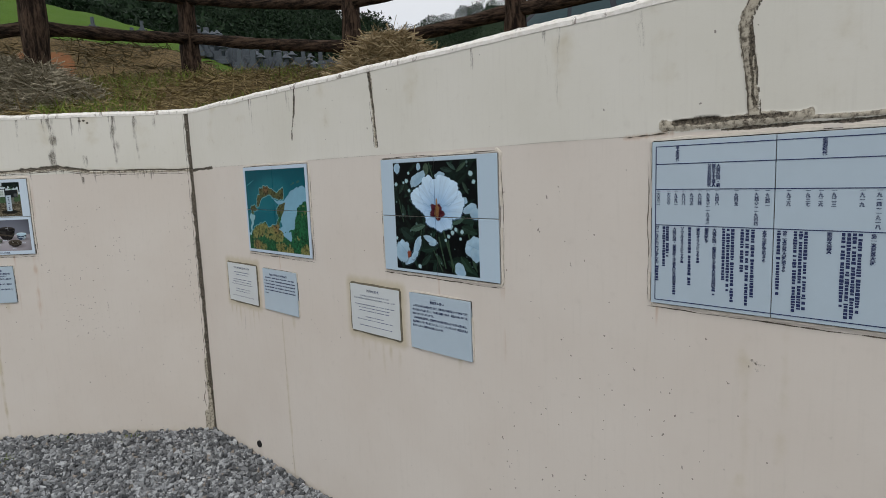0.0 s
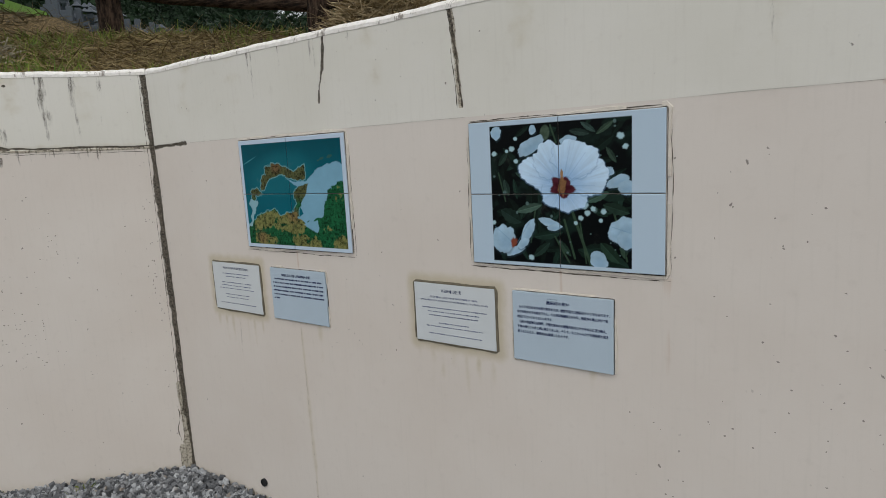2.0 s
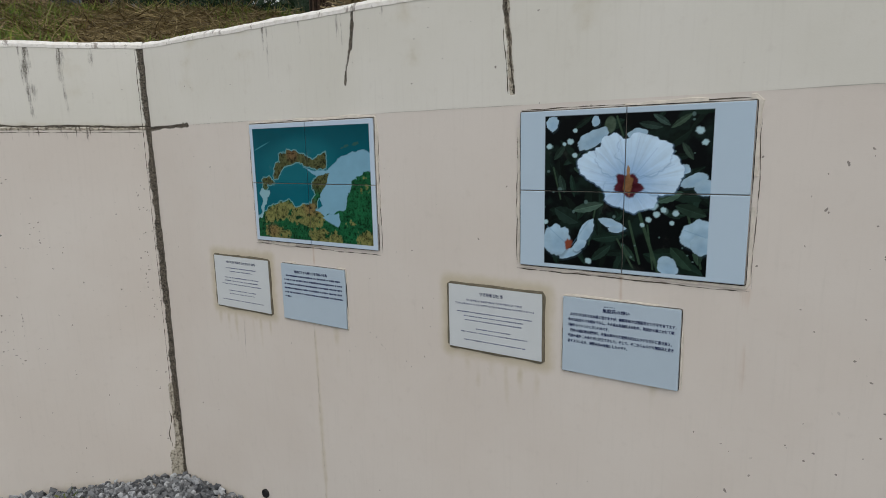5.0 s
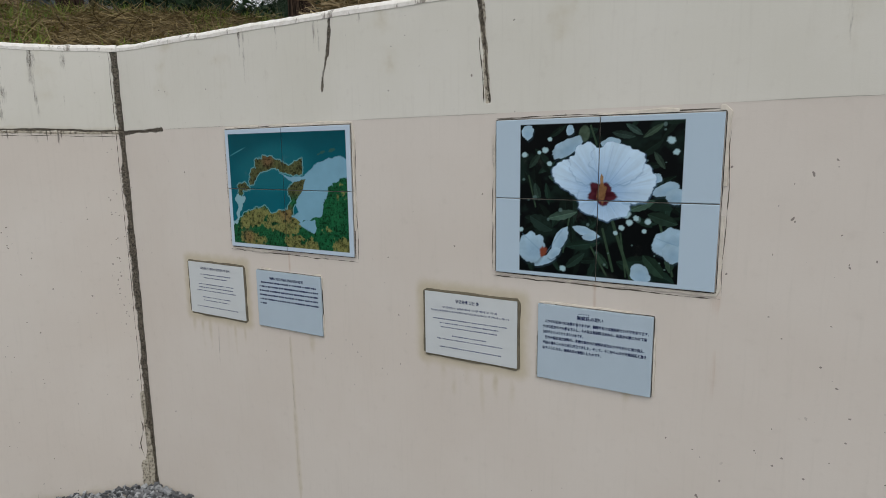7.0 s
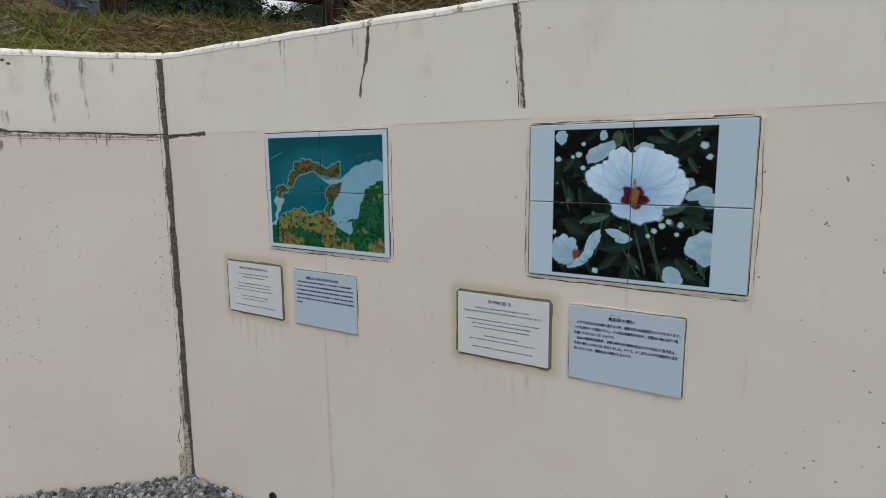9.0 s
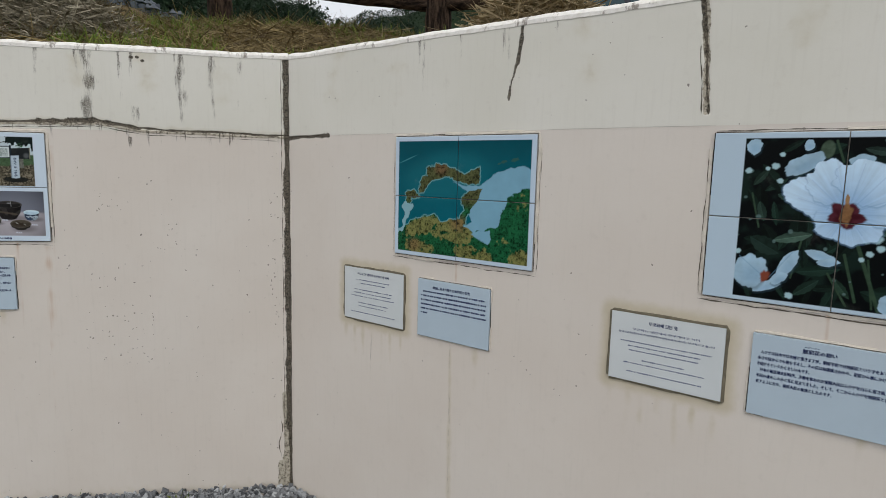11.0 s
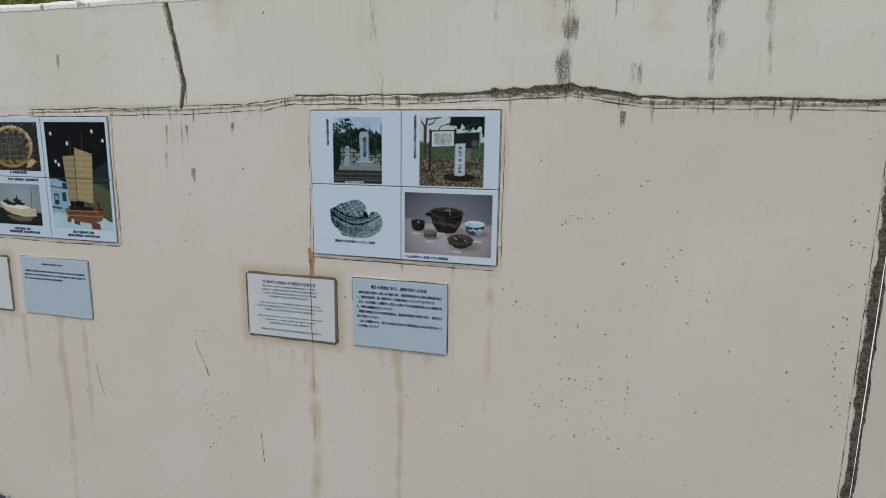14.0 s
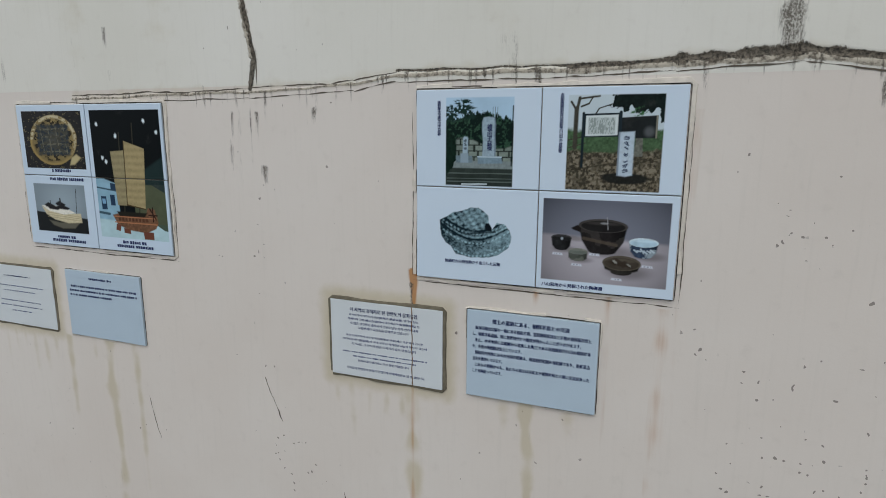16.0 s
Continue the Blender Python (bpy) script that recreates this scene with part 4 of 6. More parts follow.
        q.lay(edge * smooth(0.0, 1.0, q.blob(pu + (cu - pu) * 0.75, pv + (cv - pv) * 0.75, ru * 0.6, rv * 0.6, turn, 0.8)) * 0.35, lin(134, 172, 212))
    for k, (x1, y1) in enumerate(((0.30, 0.36), (0.36, 0.25), (0.47, 0.18), (0.60, 0.15), (0.70, 0.22), (0.80, 0.32), (0.76, 0.44), (0.62, 0.56), (0.48, 0.58), (0.40, 0.44))):
        q.lay(q.stroke(cu, cv, x1, y1, 0.0045) * 0.20, lin(104, 140, 186))
    q.lay(q.blob(cu, cv + 0.010, 0.084, 0.066, 0.2, 0.10, 0.6, 5, 5, 0.22), lin(78, 34, 44))
    q.lay(q.blob(cu, cv + 0.015, 0.055, 0.045, 0, 0.35, 0.4, 6, 5, 0.3) * 0.8, lin(52, 10, 20))
    q.lay(q.blob(cu - 0.002, cv + 0.002, 0.026, 0.062, 0.08, 0.2, 0.9, 8), lin(134, 98, 66) * (0.5 + fine[..., None]))
    q.lay(q.blob(cu - 0.004, cv - 0.085, 0.010, 0.026, 0.0, 0.2, 0.5, 8), lin(150, 118, 84))
    p.lay(p.rect(0.128, 0.035, 0.852, 0.972), q.c)
    return p.c


def blocks(u, v, nu, nv, seed):
    """Uneven masonry: how far a point lies inside its block, and the block's own tone."""
    row = np.floor(v * nv + 0.5 * (fbm(u * 6, v * 6, seed) - 0.5))
    at = u * nu + 0.5 * (row % 2) + 0.7 * (fbm(row * 3.7, u * 5, seed + 3) - 0.5)
    fu, fv = at - np.floor(at), (v * nv) - np.floor(v * nv)
    tone = np.abs(np.sin(np.floor(at) * 12.9 + row * 78.2)) % 1
    return smooth(0.02, 0.16, np.minimum(np.minimum(fu, 1 - fu), np.minimum(fv, 1 - fv))), tone


def paint_stones(u, v):
    p = Picture(u, v, 1.325, lin(197, 212, 225))
    # an inscribed stone before trees
    c = p.window(0.127, 0.043, 0.397, 0.488, lin(14, 30, 26))
    s, t = c.u, c.v
    n, f = fbm(s * 9, t * 11, 101, 5), fbm(s * 34, t * 42, 102, 4)
    c.lay(smooth(0.46, 0.64, 0.4 * n + 0.6 * f) * 0.8, lin(50, 78, 60))
    ridge = 0.20 + 0.05 * np.sin(s * 7 + 1) + 0.10 * (fbm(s * 18, s * 0, 103) - 0.5)
    c.lay(smooth(ridge + 0.012, ridge - 0.012, t + 0.05 * (f - 0.5)), lin(166, 194, 214) * (0.85 + 0.3 * fbm(s * 3, t * 5, 104)[..., None]))
    for cu, cv, ru, rv in ((0.22, 0.06, 0.09, 0.03), (0.30, 0.045, 0.09, 0.028), (0.14, 0.13, 0.13, 0.05), (0.27, 0.13, 0.14, 0.06), (0.09, 0.21, 0.12, 0.08), (0.34, 0.19, 0.10, 0.06), (0.24, 0.10, 0.05, 0.08)):
        c.lay(c.blob(cu, cv, ru, rv, 0.1, 0.25, 1.4, int(cu * 100)) * smooth(0.30, 0.46, f), lin(26, 46, 40))
    for x in (0.70, 0.735, 0.77):
        c.lay(c.stroke(x, 0.11, x, 0.22, 0.006), lin(110, 126, 130))
    face, tone = blocks(s, t, 7, 15, 105)
    c.lay(smooth(0.50, 0.53, t + 0.06 * np.sin(s * 6)) * smooth(0.14, 0.18, s), lin(26, 32, 28))
    c.lay(smooth(0.50, 0.53, t + 0.06 * np.sin(s * 6)) * smooth(0.14, 0.18, s) * face, lin(112, 124, 116) * (0.55 + 0.6 * tone[..., None]) * (0.7 + 0.6 * f[..., None]))
    c.lay(smooth(0.705, 0.72, t), lin(120, 132, 132) * (0.8 + 0.4 * f[..., None]))
    c.lay(smooth(0.79, 0.805, t), lin(44, 52, 48) * (0.6 + 0.8 * n[..., None]))
    for y, w in ((0.86, 0.010), (0.92, 0.008), (0.955, 0.012)):
        c.lay(c.stroke(0.02, y, 1.0, y - 0.01, w) * 0.8, lin(92, 104, 100))
    c.lay(c.stroke(0.25, 0.985, 0.62, 0.975, 0.014), lin(186, 200, 204))
    c.lay(c.area((-0.05, 0.3), (0.08, 0.36), (0.13, 0.5), (0.15, 0.68), (0.09, 0.86), (-0.05, 0.95), wave=0.08, seed=8), lin(16, 34, 26) * (0.5 + 1.0 * f[..., None]))
    c.lay(c.stroke(0.99, 0.10, 0.98, 0.76, 0.012), lin(20, 26, 26))
    stone = lin(146, 166, 178)
    c.lay(c.area((0.155, 0.655), (0.40, 0.655), (0.41, 0.735), (0.16, 0.735), soft=0.01), lin(104, 122, 130) * (0.7 + 0.6 * f[..., None]))
    c.lay(c.area((0.225, 0.63), (0.345, 0.63), (0.345, 0.735), (0.225, 0.735), soft=0.01), stone * 0.85)
    c.lay(c.area((0.262, 0.455), (0.28, 0.437), (0.325, 0.44), (0.338, 0.46), (0.335, 0.63), (0.258, 0.63), soft=0.012), stone * (0.95 + 0.3 * f[..., None]))
    c.lay(c.area((0.485, 0.66), (0.83, 0.66), (0.85, 0.735), (0.49, 0.745), soft=0.01), lin(116, 138, 150) * (0.8 + 0.4 * f[..., None]))
    c.lay(c.stroke(0.485, 0.665, 0.83, 0.665, 0.014), lin(170, 190, 200))
    c.lay(c.area((0.545, 0.27), (0.565, 0.225), (0.64, 0.215), (0.725, 0.225), (0.745, 0.30), (0.735, 0.42), (0.75, 0.55), (0.745, 0.66), (0.555, 0.66), (0.56, 0.48), (0.545, 0.38), soft=0.012), stone * (0.72 + 0.5 * f[..., None]))
    c.lay(c.stroke(0.735, 0.24, 0.738, 0.65, 0.015) * 0.6, lin(84, 100, 112))
    for k in range(3):
        c.lay(c.blob(0.298, 0.485 + 0.045 * k, 0.022, 0.019, 0.4 * k, 0.35, 1.8, k) * 0.8, lin(44, 54, 62))
    p.lay(p.rect(0.127, 0.043, 0.397, 0.488), c.c)
    # a notice board and a grave marker under a tree
    c = p.window(0.597, 0.040, 0.924, 0.488, lin(98, 92, 78))
    s, t = c.u, c.v
    n, f = fbm(s * 9, t * 9, 111, 5), fbm(s * 46, t * 44, 112, 4)
    c.lay(smooth(0.60, 0.40, t), lin(184, 198, 204))
    hedge = smooth(0.34, 0.38, t + 0.10 * (n - 0.5))
    c.lay(hedge, lin(70, 96, 66) * (0.35 + 1.1 * f[..., None]))
    c.lay(smooth(0.44, 0.48, t + 0.06 * (n - 0.5)) * smooth(0.15, 0.30, s), lin(72, 96, 68) * (0.4 + 0.9 * f[..., None]))
    litter = smooth(0.57, 0.61, t + 0.10 * (n - 0.5))
    c.lay(litter, lin(98, 90, 74) * (0.75 + 0.5 * n[..., None]))
    c.lay(litter * smooth(0.50, 0.70, f) * 0.6, lin(140, 134, 118))
    c.lay(litter * smooth(0.52, 0.36, f) * 0.8, lin(40, 40, 34))
    c.lay(litter * smooth(0.52, 0.62, n) * 0.5, lin(56, 54, 44))
    c.lay(c.stroke(0.0, 0.80, 0.55, 0.70, 0.012) * 0.6 + c.stroke(0.7, 0.72, 1.0, 0.64, 0.010) * 0.6, lin(48, 46, 36))
    wood = lin(62, 60, 52) * (0.6 + 0.8 * f[..., None])
    for x0, y0, x1, y1, w in ((0.085, 0.55, 0.09, 0.14, 0.034), (0.09, 0.16, 0.03, 0.07, 0.016), (0.095, 0.15, 0.12, 0.03, 0.022), (0.115, 0.04, 0.33, 0.015, 0.014), (0.14, 0.12, 0.22, 0.09, 0.014), (0.22, 0.09, 0.26, 0.02, 0.010), (0.30, 0.19, 0.33, 0.14, 0.010), (0.33, 0.14, 0.52, 0.08, 0.009), (0.02, 0.55, 0.20, 0.50, 0.008), (0.01, 0.47, 0.15, 0.44, 0.008)):
        c.lay(c.stroke(x0, y0, x1, y1, w), wood)
    c.lay(c.area((0.73, 0.25), (0.79, 0.25), (0.80, 0.63), (0.72, 0.63), wave=0.02), lin(104, 106, 98) * (0.5 + 0.9 * f[..., None]))
    c.lay(c.area((0.42, 0.12), (0.50, 0.03), (0.55, -0.05), (1.1, -0.05), (1.1, 0.27), (0.95, 0.28), (0.90, 0.17), (0.82, 0.14), (0.72, 0.19), (0.62, 0.11), (0.52, 0.15), wave=0.14, seed=6), lin(18, 28, 26) * (0.5 + 1.2 * f[..., None]))
    c.lay(c.blob(0.74, 0.18, 0.07, 0.05, 0, 0.3, 1.6, 6) * smooth(0.4, 0.55, f), lin(54, 92, 58))
    c.lay(c.area((0.565, 0.235), (0.94, 0.215), (0.94, 0.445), (0.565, 0.445)), lin(30, 34, 35) * (0.7 + 0.6 * n[..., None]))
    c.lay(c.blob(0.86, 0.38, 0.05, 0.05, 0.2, 0.6) * 0.6, lin(100, 104, 106))
    c.lay(c.stroke(0.93, 0.22, 0.93, 0.44, 0.010), lin(132, 130, 116))
    c.lay(c.stroke(0.168, 0.19, 0.168, 0.75, 0.020) + c.stroke(0.560, 0.18, 0.560, 0.60, 0.022), lin(28, 38, 44))
    c.lay(c.area((0.165, 0.195), (0.575, 0.185), (0.575, 0.43), (0.165, 0.44)), lin(32, 42, 48))
    c.lay(c.area((0.195, 0.215), (0.535, 0.205), (0.535, 0.415), (0.195, 0.428)), lin(200, 210, 210))
    c.lay(c.rect(0.225, 0.235, 0.505, 0.405, 0.01) * (0.35 + 0.5 * (fbm(s * 120, t * 40, 114, 2) > 0.5)), lin(122, 134, 130))
    c.lay(c.blob(0.63, 0.865, 0.255, 0.062, 0, 0.15, 0.3), lin(34, 35, 32) * (0.6 + 0.8 * f[..., None]))
    c.lay(c.area((0.555, 0.385), (0.715, 0.375), (0.712, 0.83), (0.64, 0.845), (0.552, 0.835), soft=0.01), lin(176, 192, 204) * (0.82 + 0.3 * f[..., None]))
    c.lay(c.stroke(0.558, 0.39, 0.556, 0.83, 0.014) * 0.7, lin(110, 124, 136))
    for k in range(7):
        cv = 0.445 + 0.057 * k
        for a, b in ((-0.4, 0.7), (0.5, -0.5), (1.3, 0.2)):
            c.lay(c.stroke(0.632 - 0.022 * math.cos(a + k), cv - 0.02 * math.sin(a + k), 0.638 + 0.022 * math.cos(b + k), cv + 0.02 * math.sin(b + 2 * k), 0.009) * 0.85, lin(48, 60, 84))
    p.lay(p.rect(0.597, 0.040, 0.924, 0.488), c.c)
    # a carved roof-tile fragment
    c = p.window(0.10, 0.600, 0.40, 0.868, lin(197, 212, 225))
    s, t = c.u, c.v
    n, f = fbm(s * 10, t * 8, 121, 5), fbm(s * 40, t * 30, 122, 4)
    frag = c.area((0.0, 0.28), (0.10, 0.22), (0.20, 0.12), (0.33, 0.08), (0.44, 0.0), (0.55, 0.0), (0.62, 0.08), (0.69, 0.15), (0.69, 0.28), (0.74, 0.42), (0.80, 0.28), (0.90, 0.30), (0.98, 0.42), (1.0, 0.60), (0.97, 0.75), (0.85, 0.90), (0.70, 0.98), (0.45, 1.0), (0.25, 0.95), (0.17, 0.80), (0.09, 0.73), (0.03, 0.60), wave=0.02, seed=5, soft=0.006)
    below = t - (0.33 + 0.31 * np.sin(math.pi * np.clip(s, 0, 1)))
    boss = (np.sin(s * 52 + t * 14) * np.sin(t * 46 - s * 8) * 0.5 + 0.5) * smooth(-0.16, -0.22, below)
    lace = np.abs(np.sin(s * 34 + 5 * np.sin(below * 30 + 4 * n))) * smooth(0.0, 0.1, np.minimum(below - 0.10, 0.33 - below) + 0.1)
    beads = (np.sin(s * 120) * 0.5 + 0.5) * (smooth(0.025, 0.01, np.abs(below - 0.08)) + smooth(0.03, 0.01, np.abs(below - 0.335)) + smooth(0.03, 0.01, np.abs(below + 0.115)))
    light = 0.16 + 0.55 * boss + 0.22 * lace + 0.55 * beads + 0.9 * (f - 0.5) + 0.5 * (n - 0.5) + 0.28 * smooth(0.5, 1.0, s) - 0.30 * smooth(0.25, 0.0, s)
    light = light + 0.35 * smooth(0.03, 0.0, np.abs(below + 0.045)) - 0.40 * smooth(0.03, 0.0, np.abs(below)) - 0.35 * smooth(0.03, 0.0, np.abs(below + 0.17))
    light = np.clip(light, 0, 1)[..., None]
    c.lay(frag, lin(18, 34, 42) * (1 - light) + lin(150, 182, 192) * light)
    c.lay(frag * c.blob(0.69, 0.38, 0.06, 0.05, 0.5, 0.25, 0.8), lin(14, 22, 28))
    c.lay(frag * c.stroke(0.40, 0.53, 0.78, 0.46, 0.018) * 0.8, lin(20, 32, 40))
    p.lay(p.rect(0.095, 0.595, 0.405, 0.875), c.c)
    # bowls on a table
    c = p.window(0.520, 0.535, 0.972, 0.948, lin(118, 120, 130))
    s, t = c.u, c.v
    n, f = fbm(s * 12, t * 8, 131, 5), fbm(s * 40, t * 26, 132, 4)
    table = smooth(0.40, 0.46, t - 0.05 * s)[..., None]
    shade = (1.12 - 1.5 * ((s - 0.52) ** 2 + 0.7 * (t - 0.55) ** 2) ** 0.9)[..., None]
    c.c = (lin(112, 116, 128) * (1 - table) + lin(164, 160, 166) * table) * shade

    def bowl(cu, cv, rx, ry, low, foot, skin, rim, inside):
        """A bowl seen from above: rim, hollow and a body that narrows to its foot."""
        c.lay(c.blob(cu + rx * 0.35, low - 0.02, rx * 1.05, ry * 0.9, 0, 0.6) * 0.55, lin(70, 64, 62))
        mid = (cv + low) / 2 + 0.02
        side = np.maximum(c.area((cu - rx, cv), (cu + rx, cv), (cu + (rx + foot) * 0.55, mid), (cu + foot, low - 0.02), (cu - foot, low - 0.02), (cu - (rx + foot) * 0.55, mid), soft=0.008), c.blob(cu, low - 0.022, foot, ry * 0.5, 0, 0.1))
        round_ = (0.55 + 0.75 * np.clip(1 - ((s - cu + rx * 0.3) / rx) ** 2, 0, 1))[..., None]
        c.lay(side, lin(*skin) * round_ * (0.6 + 0.8 * f[..., None]))
        c.lay(side * smooth(0.60, 0.66, n) * 0.5, lin(*rim) * 0.9)
        c.lay(c.blob(cu, cv, rx * 1.02, ry, 0, 0.05), lin(*rim) * (0.7 + 0.6 * f[..., None]))
        c.lay(c.blob(cu, cv + 0.008, rx * 0.92, ry * 0.82, 0, 0.06), lin(*inside) * (0.6 + 0.8 * n[..., None]))
        c.lay(c.blob(cu, cv - ry * 0.5, rx * 0.75, ry * 0.25, 0, 0.5) * 0.35, lin(*rim) * 1.4)

    c.lay(c.blob(0.27, 0.47, 0.07, 0.02, 0.1, 0.6) * 0.5, lin(80, 74, 66))
    c.lay(c.area((0.235, 0.345), (0.285, 0.305), (0.33, 0.31), (0.345, 0.42), (0.30, 0.385), (0.255, 0.365), soft=0.006), lin(30, 27, 26))
    bowl(0.490, 0.300, 0.190, 0.056, 0.625, 0.110, (30, 28, 28), (66, 63, 60), (32, 31, 31))
    c.lay(c.stroke(0.52, 0.20, 0.53, 0.34, 0.006) * 0.6 + c.blob(0.50, 0.27, 0.03, 0.008, 0, 0.4) * 0.7, lin(150, 152, 154))
    c.lay(c.stroke(0.34, 0.46, 0.60, 0.52, 0.018) * 0.5, lin(92, 82, 70))
    bowl(0.160, 0.470, 0.083, 0.028, 0.625, 0.052, (30, 31, 32), (58, 58, 58), (30, 31, 32))
    c.lay(c.blob(0.165, 0.48, 0.010, 0.012, 0, 0.5), lin(150, 160, 168))
    bowl(0.300, 0.625, 0.078, 0.026, 0.745, 0.058, (70, 74, 68), (116, 120, 110), (104, 110, 104))
    bowl(0.810, 0.470, 0.110, 0.038, 0.650, 0.068, (46, 58, 76), (190, 208, 216), (168, 194, 208))
    for k in range(6):
        c.lay(c.stroke(0.74 + 0.025 * k, 0.56 + 0.012 * math.sin(k * 2.3), 0.765 + 0.025 * k, 0.585 - 0.012 * math.sin(k * 1.7), 0.009) * 0.75, lin(186, 202, 212))
    bowl(0.650, 0.730, 0.147, 0.062, 0.855, 0.085, (40, 38, 35), (84, 78, 68), (66, 60, 52))
    c.lay(c.blob(0.65, 0.735, 0.08, 0.03, 0.1, 0.3, 1.6, 9) * 0.7, lin(44, 36, 30))
    c.lay(c.blob(0.60, 0.72, 0.02, 0.010, 0.5, 0.4, 1.0, 9) * 0.8 + c.blob(0.71, 0.75, 0.02, 0.008, 0.5, 0.4, 1.0, 9) * 0.6, lin(150, 150, 142))
    for cu, cv in ((0.095, 0.655), (0.255, 0.775), (0.395, 0.635), (0.58, 0.915), (0.81, 0.735)):
        c.lay(c.area((cu, cv), (cu + 0.075, cv + 0.004), (cu + 0.082, cv + 0.030), (cu - 0.006, cv + 0.026), soft=0.006), lin(196, 202, 212))
        c.lay(c.stroke(cu + 0.015, cv + 0.014, cu + 0.06, cv + 0.016, 0.007) * (np.sin(s * 260) > -0.2) * 0.7, lin(120, 124, 136))
    p.lay(p.rect(0.520, 0.535, 0.972, 0.948), c.c)
    return p.c


def paint_boats(u, v):
    p = Picture(u, v, 1.345, lin(192, 208, 222))
    # a gilt ornament on a dark ground
    c = p.window(0.038, 0.045, 0.472, 0.442, lin(38, 38, 38))
    s, t = c.u, c.v
    n, f = fbm(s * 10, t * 10, 111, 5), fbm(s * 34, t * 34, 112, 4)
    c.c = c.c * (0.6 + 0.8 * n[..., None])
    c.lay(smooth(0.68, 0.72, f) * 0.6, lin(120, 112, 84))
    du, dv = s - 0.50, t - 0.50
    r, a = np.hypot(du, dv) * (1 + 0.06 * np.sin(2 * np.arctan2(dv, du) + 1.0)), np.arctan2(dv, du)
    disc = smooth(0.425, 0.405, r + 0.02 * (n - 0.5))
    c.lay(disc, lin(134, 118, 78) * (0.55 + 0.7 * n[..., None]))
    c.lay(disc * smooth(0.05, 0.0, np.abs(r - 0.385)) * smooth(1.6, -0.2, a + 0.4) * smooth(0.38, 0.52, f) * 0.8, lin(198, 190, 158))
    scroll = smooth(0.47, 0.56, f + 0.12 * np.sin(a * 14 + 20 * r))
    c.lay(disc * smooth(0.37, 0.33, r) * smooth(0.10, 0.16, r) * scroll * 0.95, lin(28, 26, 22))
    c.lay(disc * smooth(0.30, 0.24, np.maximum(np.abs(du), np.abs(dv))) * 0.8, lin(48, 60, 68) * (0.3 + 1.0 * f[..., None]))
    for k in range(4):
        o = 0.30 + 0.13 * k
        c.lay(disc * (c.stroke(0.28, o + 0.02, 0.72, o, 0.012) + c.stroke(o, 0.28, o + 0.03, 0.72, 0.012)) * smooth(0.44, 0.56, f) * 0.7, lin(108, 106, 88))
    c.lay(c.area((0.78, 0.80), (0.86, 0.74), (0.93, 0.80), (0.82, 0.92), (0.74, 0.93), soft=0.015), lin(178, 166, 124))
    c.lay(disc * smooth(0.36, 0.40, r) * smooth(0.2, 1.4, a) * 0.5, lin(168, 144, 84))
    p.lay(p.rect(0.038, 0.045, 0.472, 0.442), c.c)
    # a pale model ship
    c = p.window(0.064, 0.553, 0.440, 0.900, lin(136, 150, 158))
    s, t = c.u, c.v
    f = fbm(s * 36, t * 36, 113, 4)
    c.c = c.c * (0.70 + 0.45 * np.exp(-((s - 0.55) / 0.5) ** 2 - ((t - 0.35) / 0.5) ** 2))[..., None]
    c.lay(smooth(0.57, 0.60, t - 0.10 * s), lin(32, 35, 36))
    c.lay(c.area((0.24, 0.76), (0.45, 0.80), (0.84, 0.78), (0.74, 0.90), (0.50, 0.92), (0.32, 0.86), soft=0.015), lin(96, 94, 82))
    c.lay(c.area((0.12, 0.48), (0.25, 0.55), (0.55, 0.61), (0.88, 0.585), (0.89, 0.77), (0.62, 0.80), (0.36, 0.74), (0.20, 0.64), soft=0.012), lin(196, 186, 154) * (0.8 + 0.35 * f[..., None]))
    for k in range(3):
        c.lay(c.stroke(0.22, 0.60 + 0.045 * k, 0.88, 0.655 + 0.04 * k, 0.007) * 0.5, lin(140, 128, 100))
    c.lay(c.area((0.12, 0.46), (0.34, 0.44), (0.60, 0.49), (0.78, 0.58), (0.55, 0.625), (0.26, 0.565), soft=0.012), lin(222, 220, 208) * (0.8 + 0.35 * f[..., None]))
    for cu, cv, w in ((0.28, 0.44, 0.10), (0.50, 0.40, 0.10), (0.54, 0.47, 0.14), (0.36, 0.485, 0.12)):
        c.lay(c.area((cu - w, cv), (cu - w * 0.2, cv - 0.055), (cu + w, cv + 0.015), (cu + w * 0.7, cv + 0.055), (cu - w * 0.7, cv + 0.04), soft=0.012), lin(34, 34, 36))
    c.lay(c.stroke(0.50, 0.30, 0.50, 0.40, 0.018) + c.stroke(0.30, 0.35, 0.30, 0.44, 0.010) + c.stroke(0.83, 0.08, 0.80, 0.58, 0.007), lin(46, 48, 50))
    p.lay(p.rect(0.064, 0.553, 0.440, 0.900), c.c)
    # a brown junk with two sails
    c = p.window(0.530, 0.042, 0.982, 0.905, lin(9, 15, 17))
    s, t = c.u, c.v
    n, f = fbm(s * 12, t * 20, 114, 5), fbm(s * 40, t * 60, 115, 4)
    c.lay(c.area((1.05, 0.33), (0.60, 0.50), (0.60, 0.57), (1.05, 0.57), soft=0.02), lin(30, 46, 46))
    c.lay(c.area((0.55, 0.565), (1.05, 0.565), (1.05, 0.88), (0.55, 0.86), soft=0.008), lin(78, 84, 64) * (0.85 + 0.3 * n[..., None]))
    c.lay(c.area((0.55, 0.56), (0.80, 0.56), (1.05, 0.64), (1.05, 0.56)), lin(44, 56, 54))
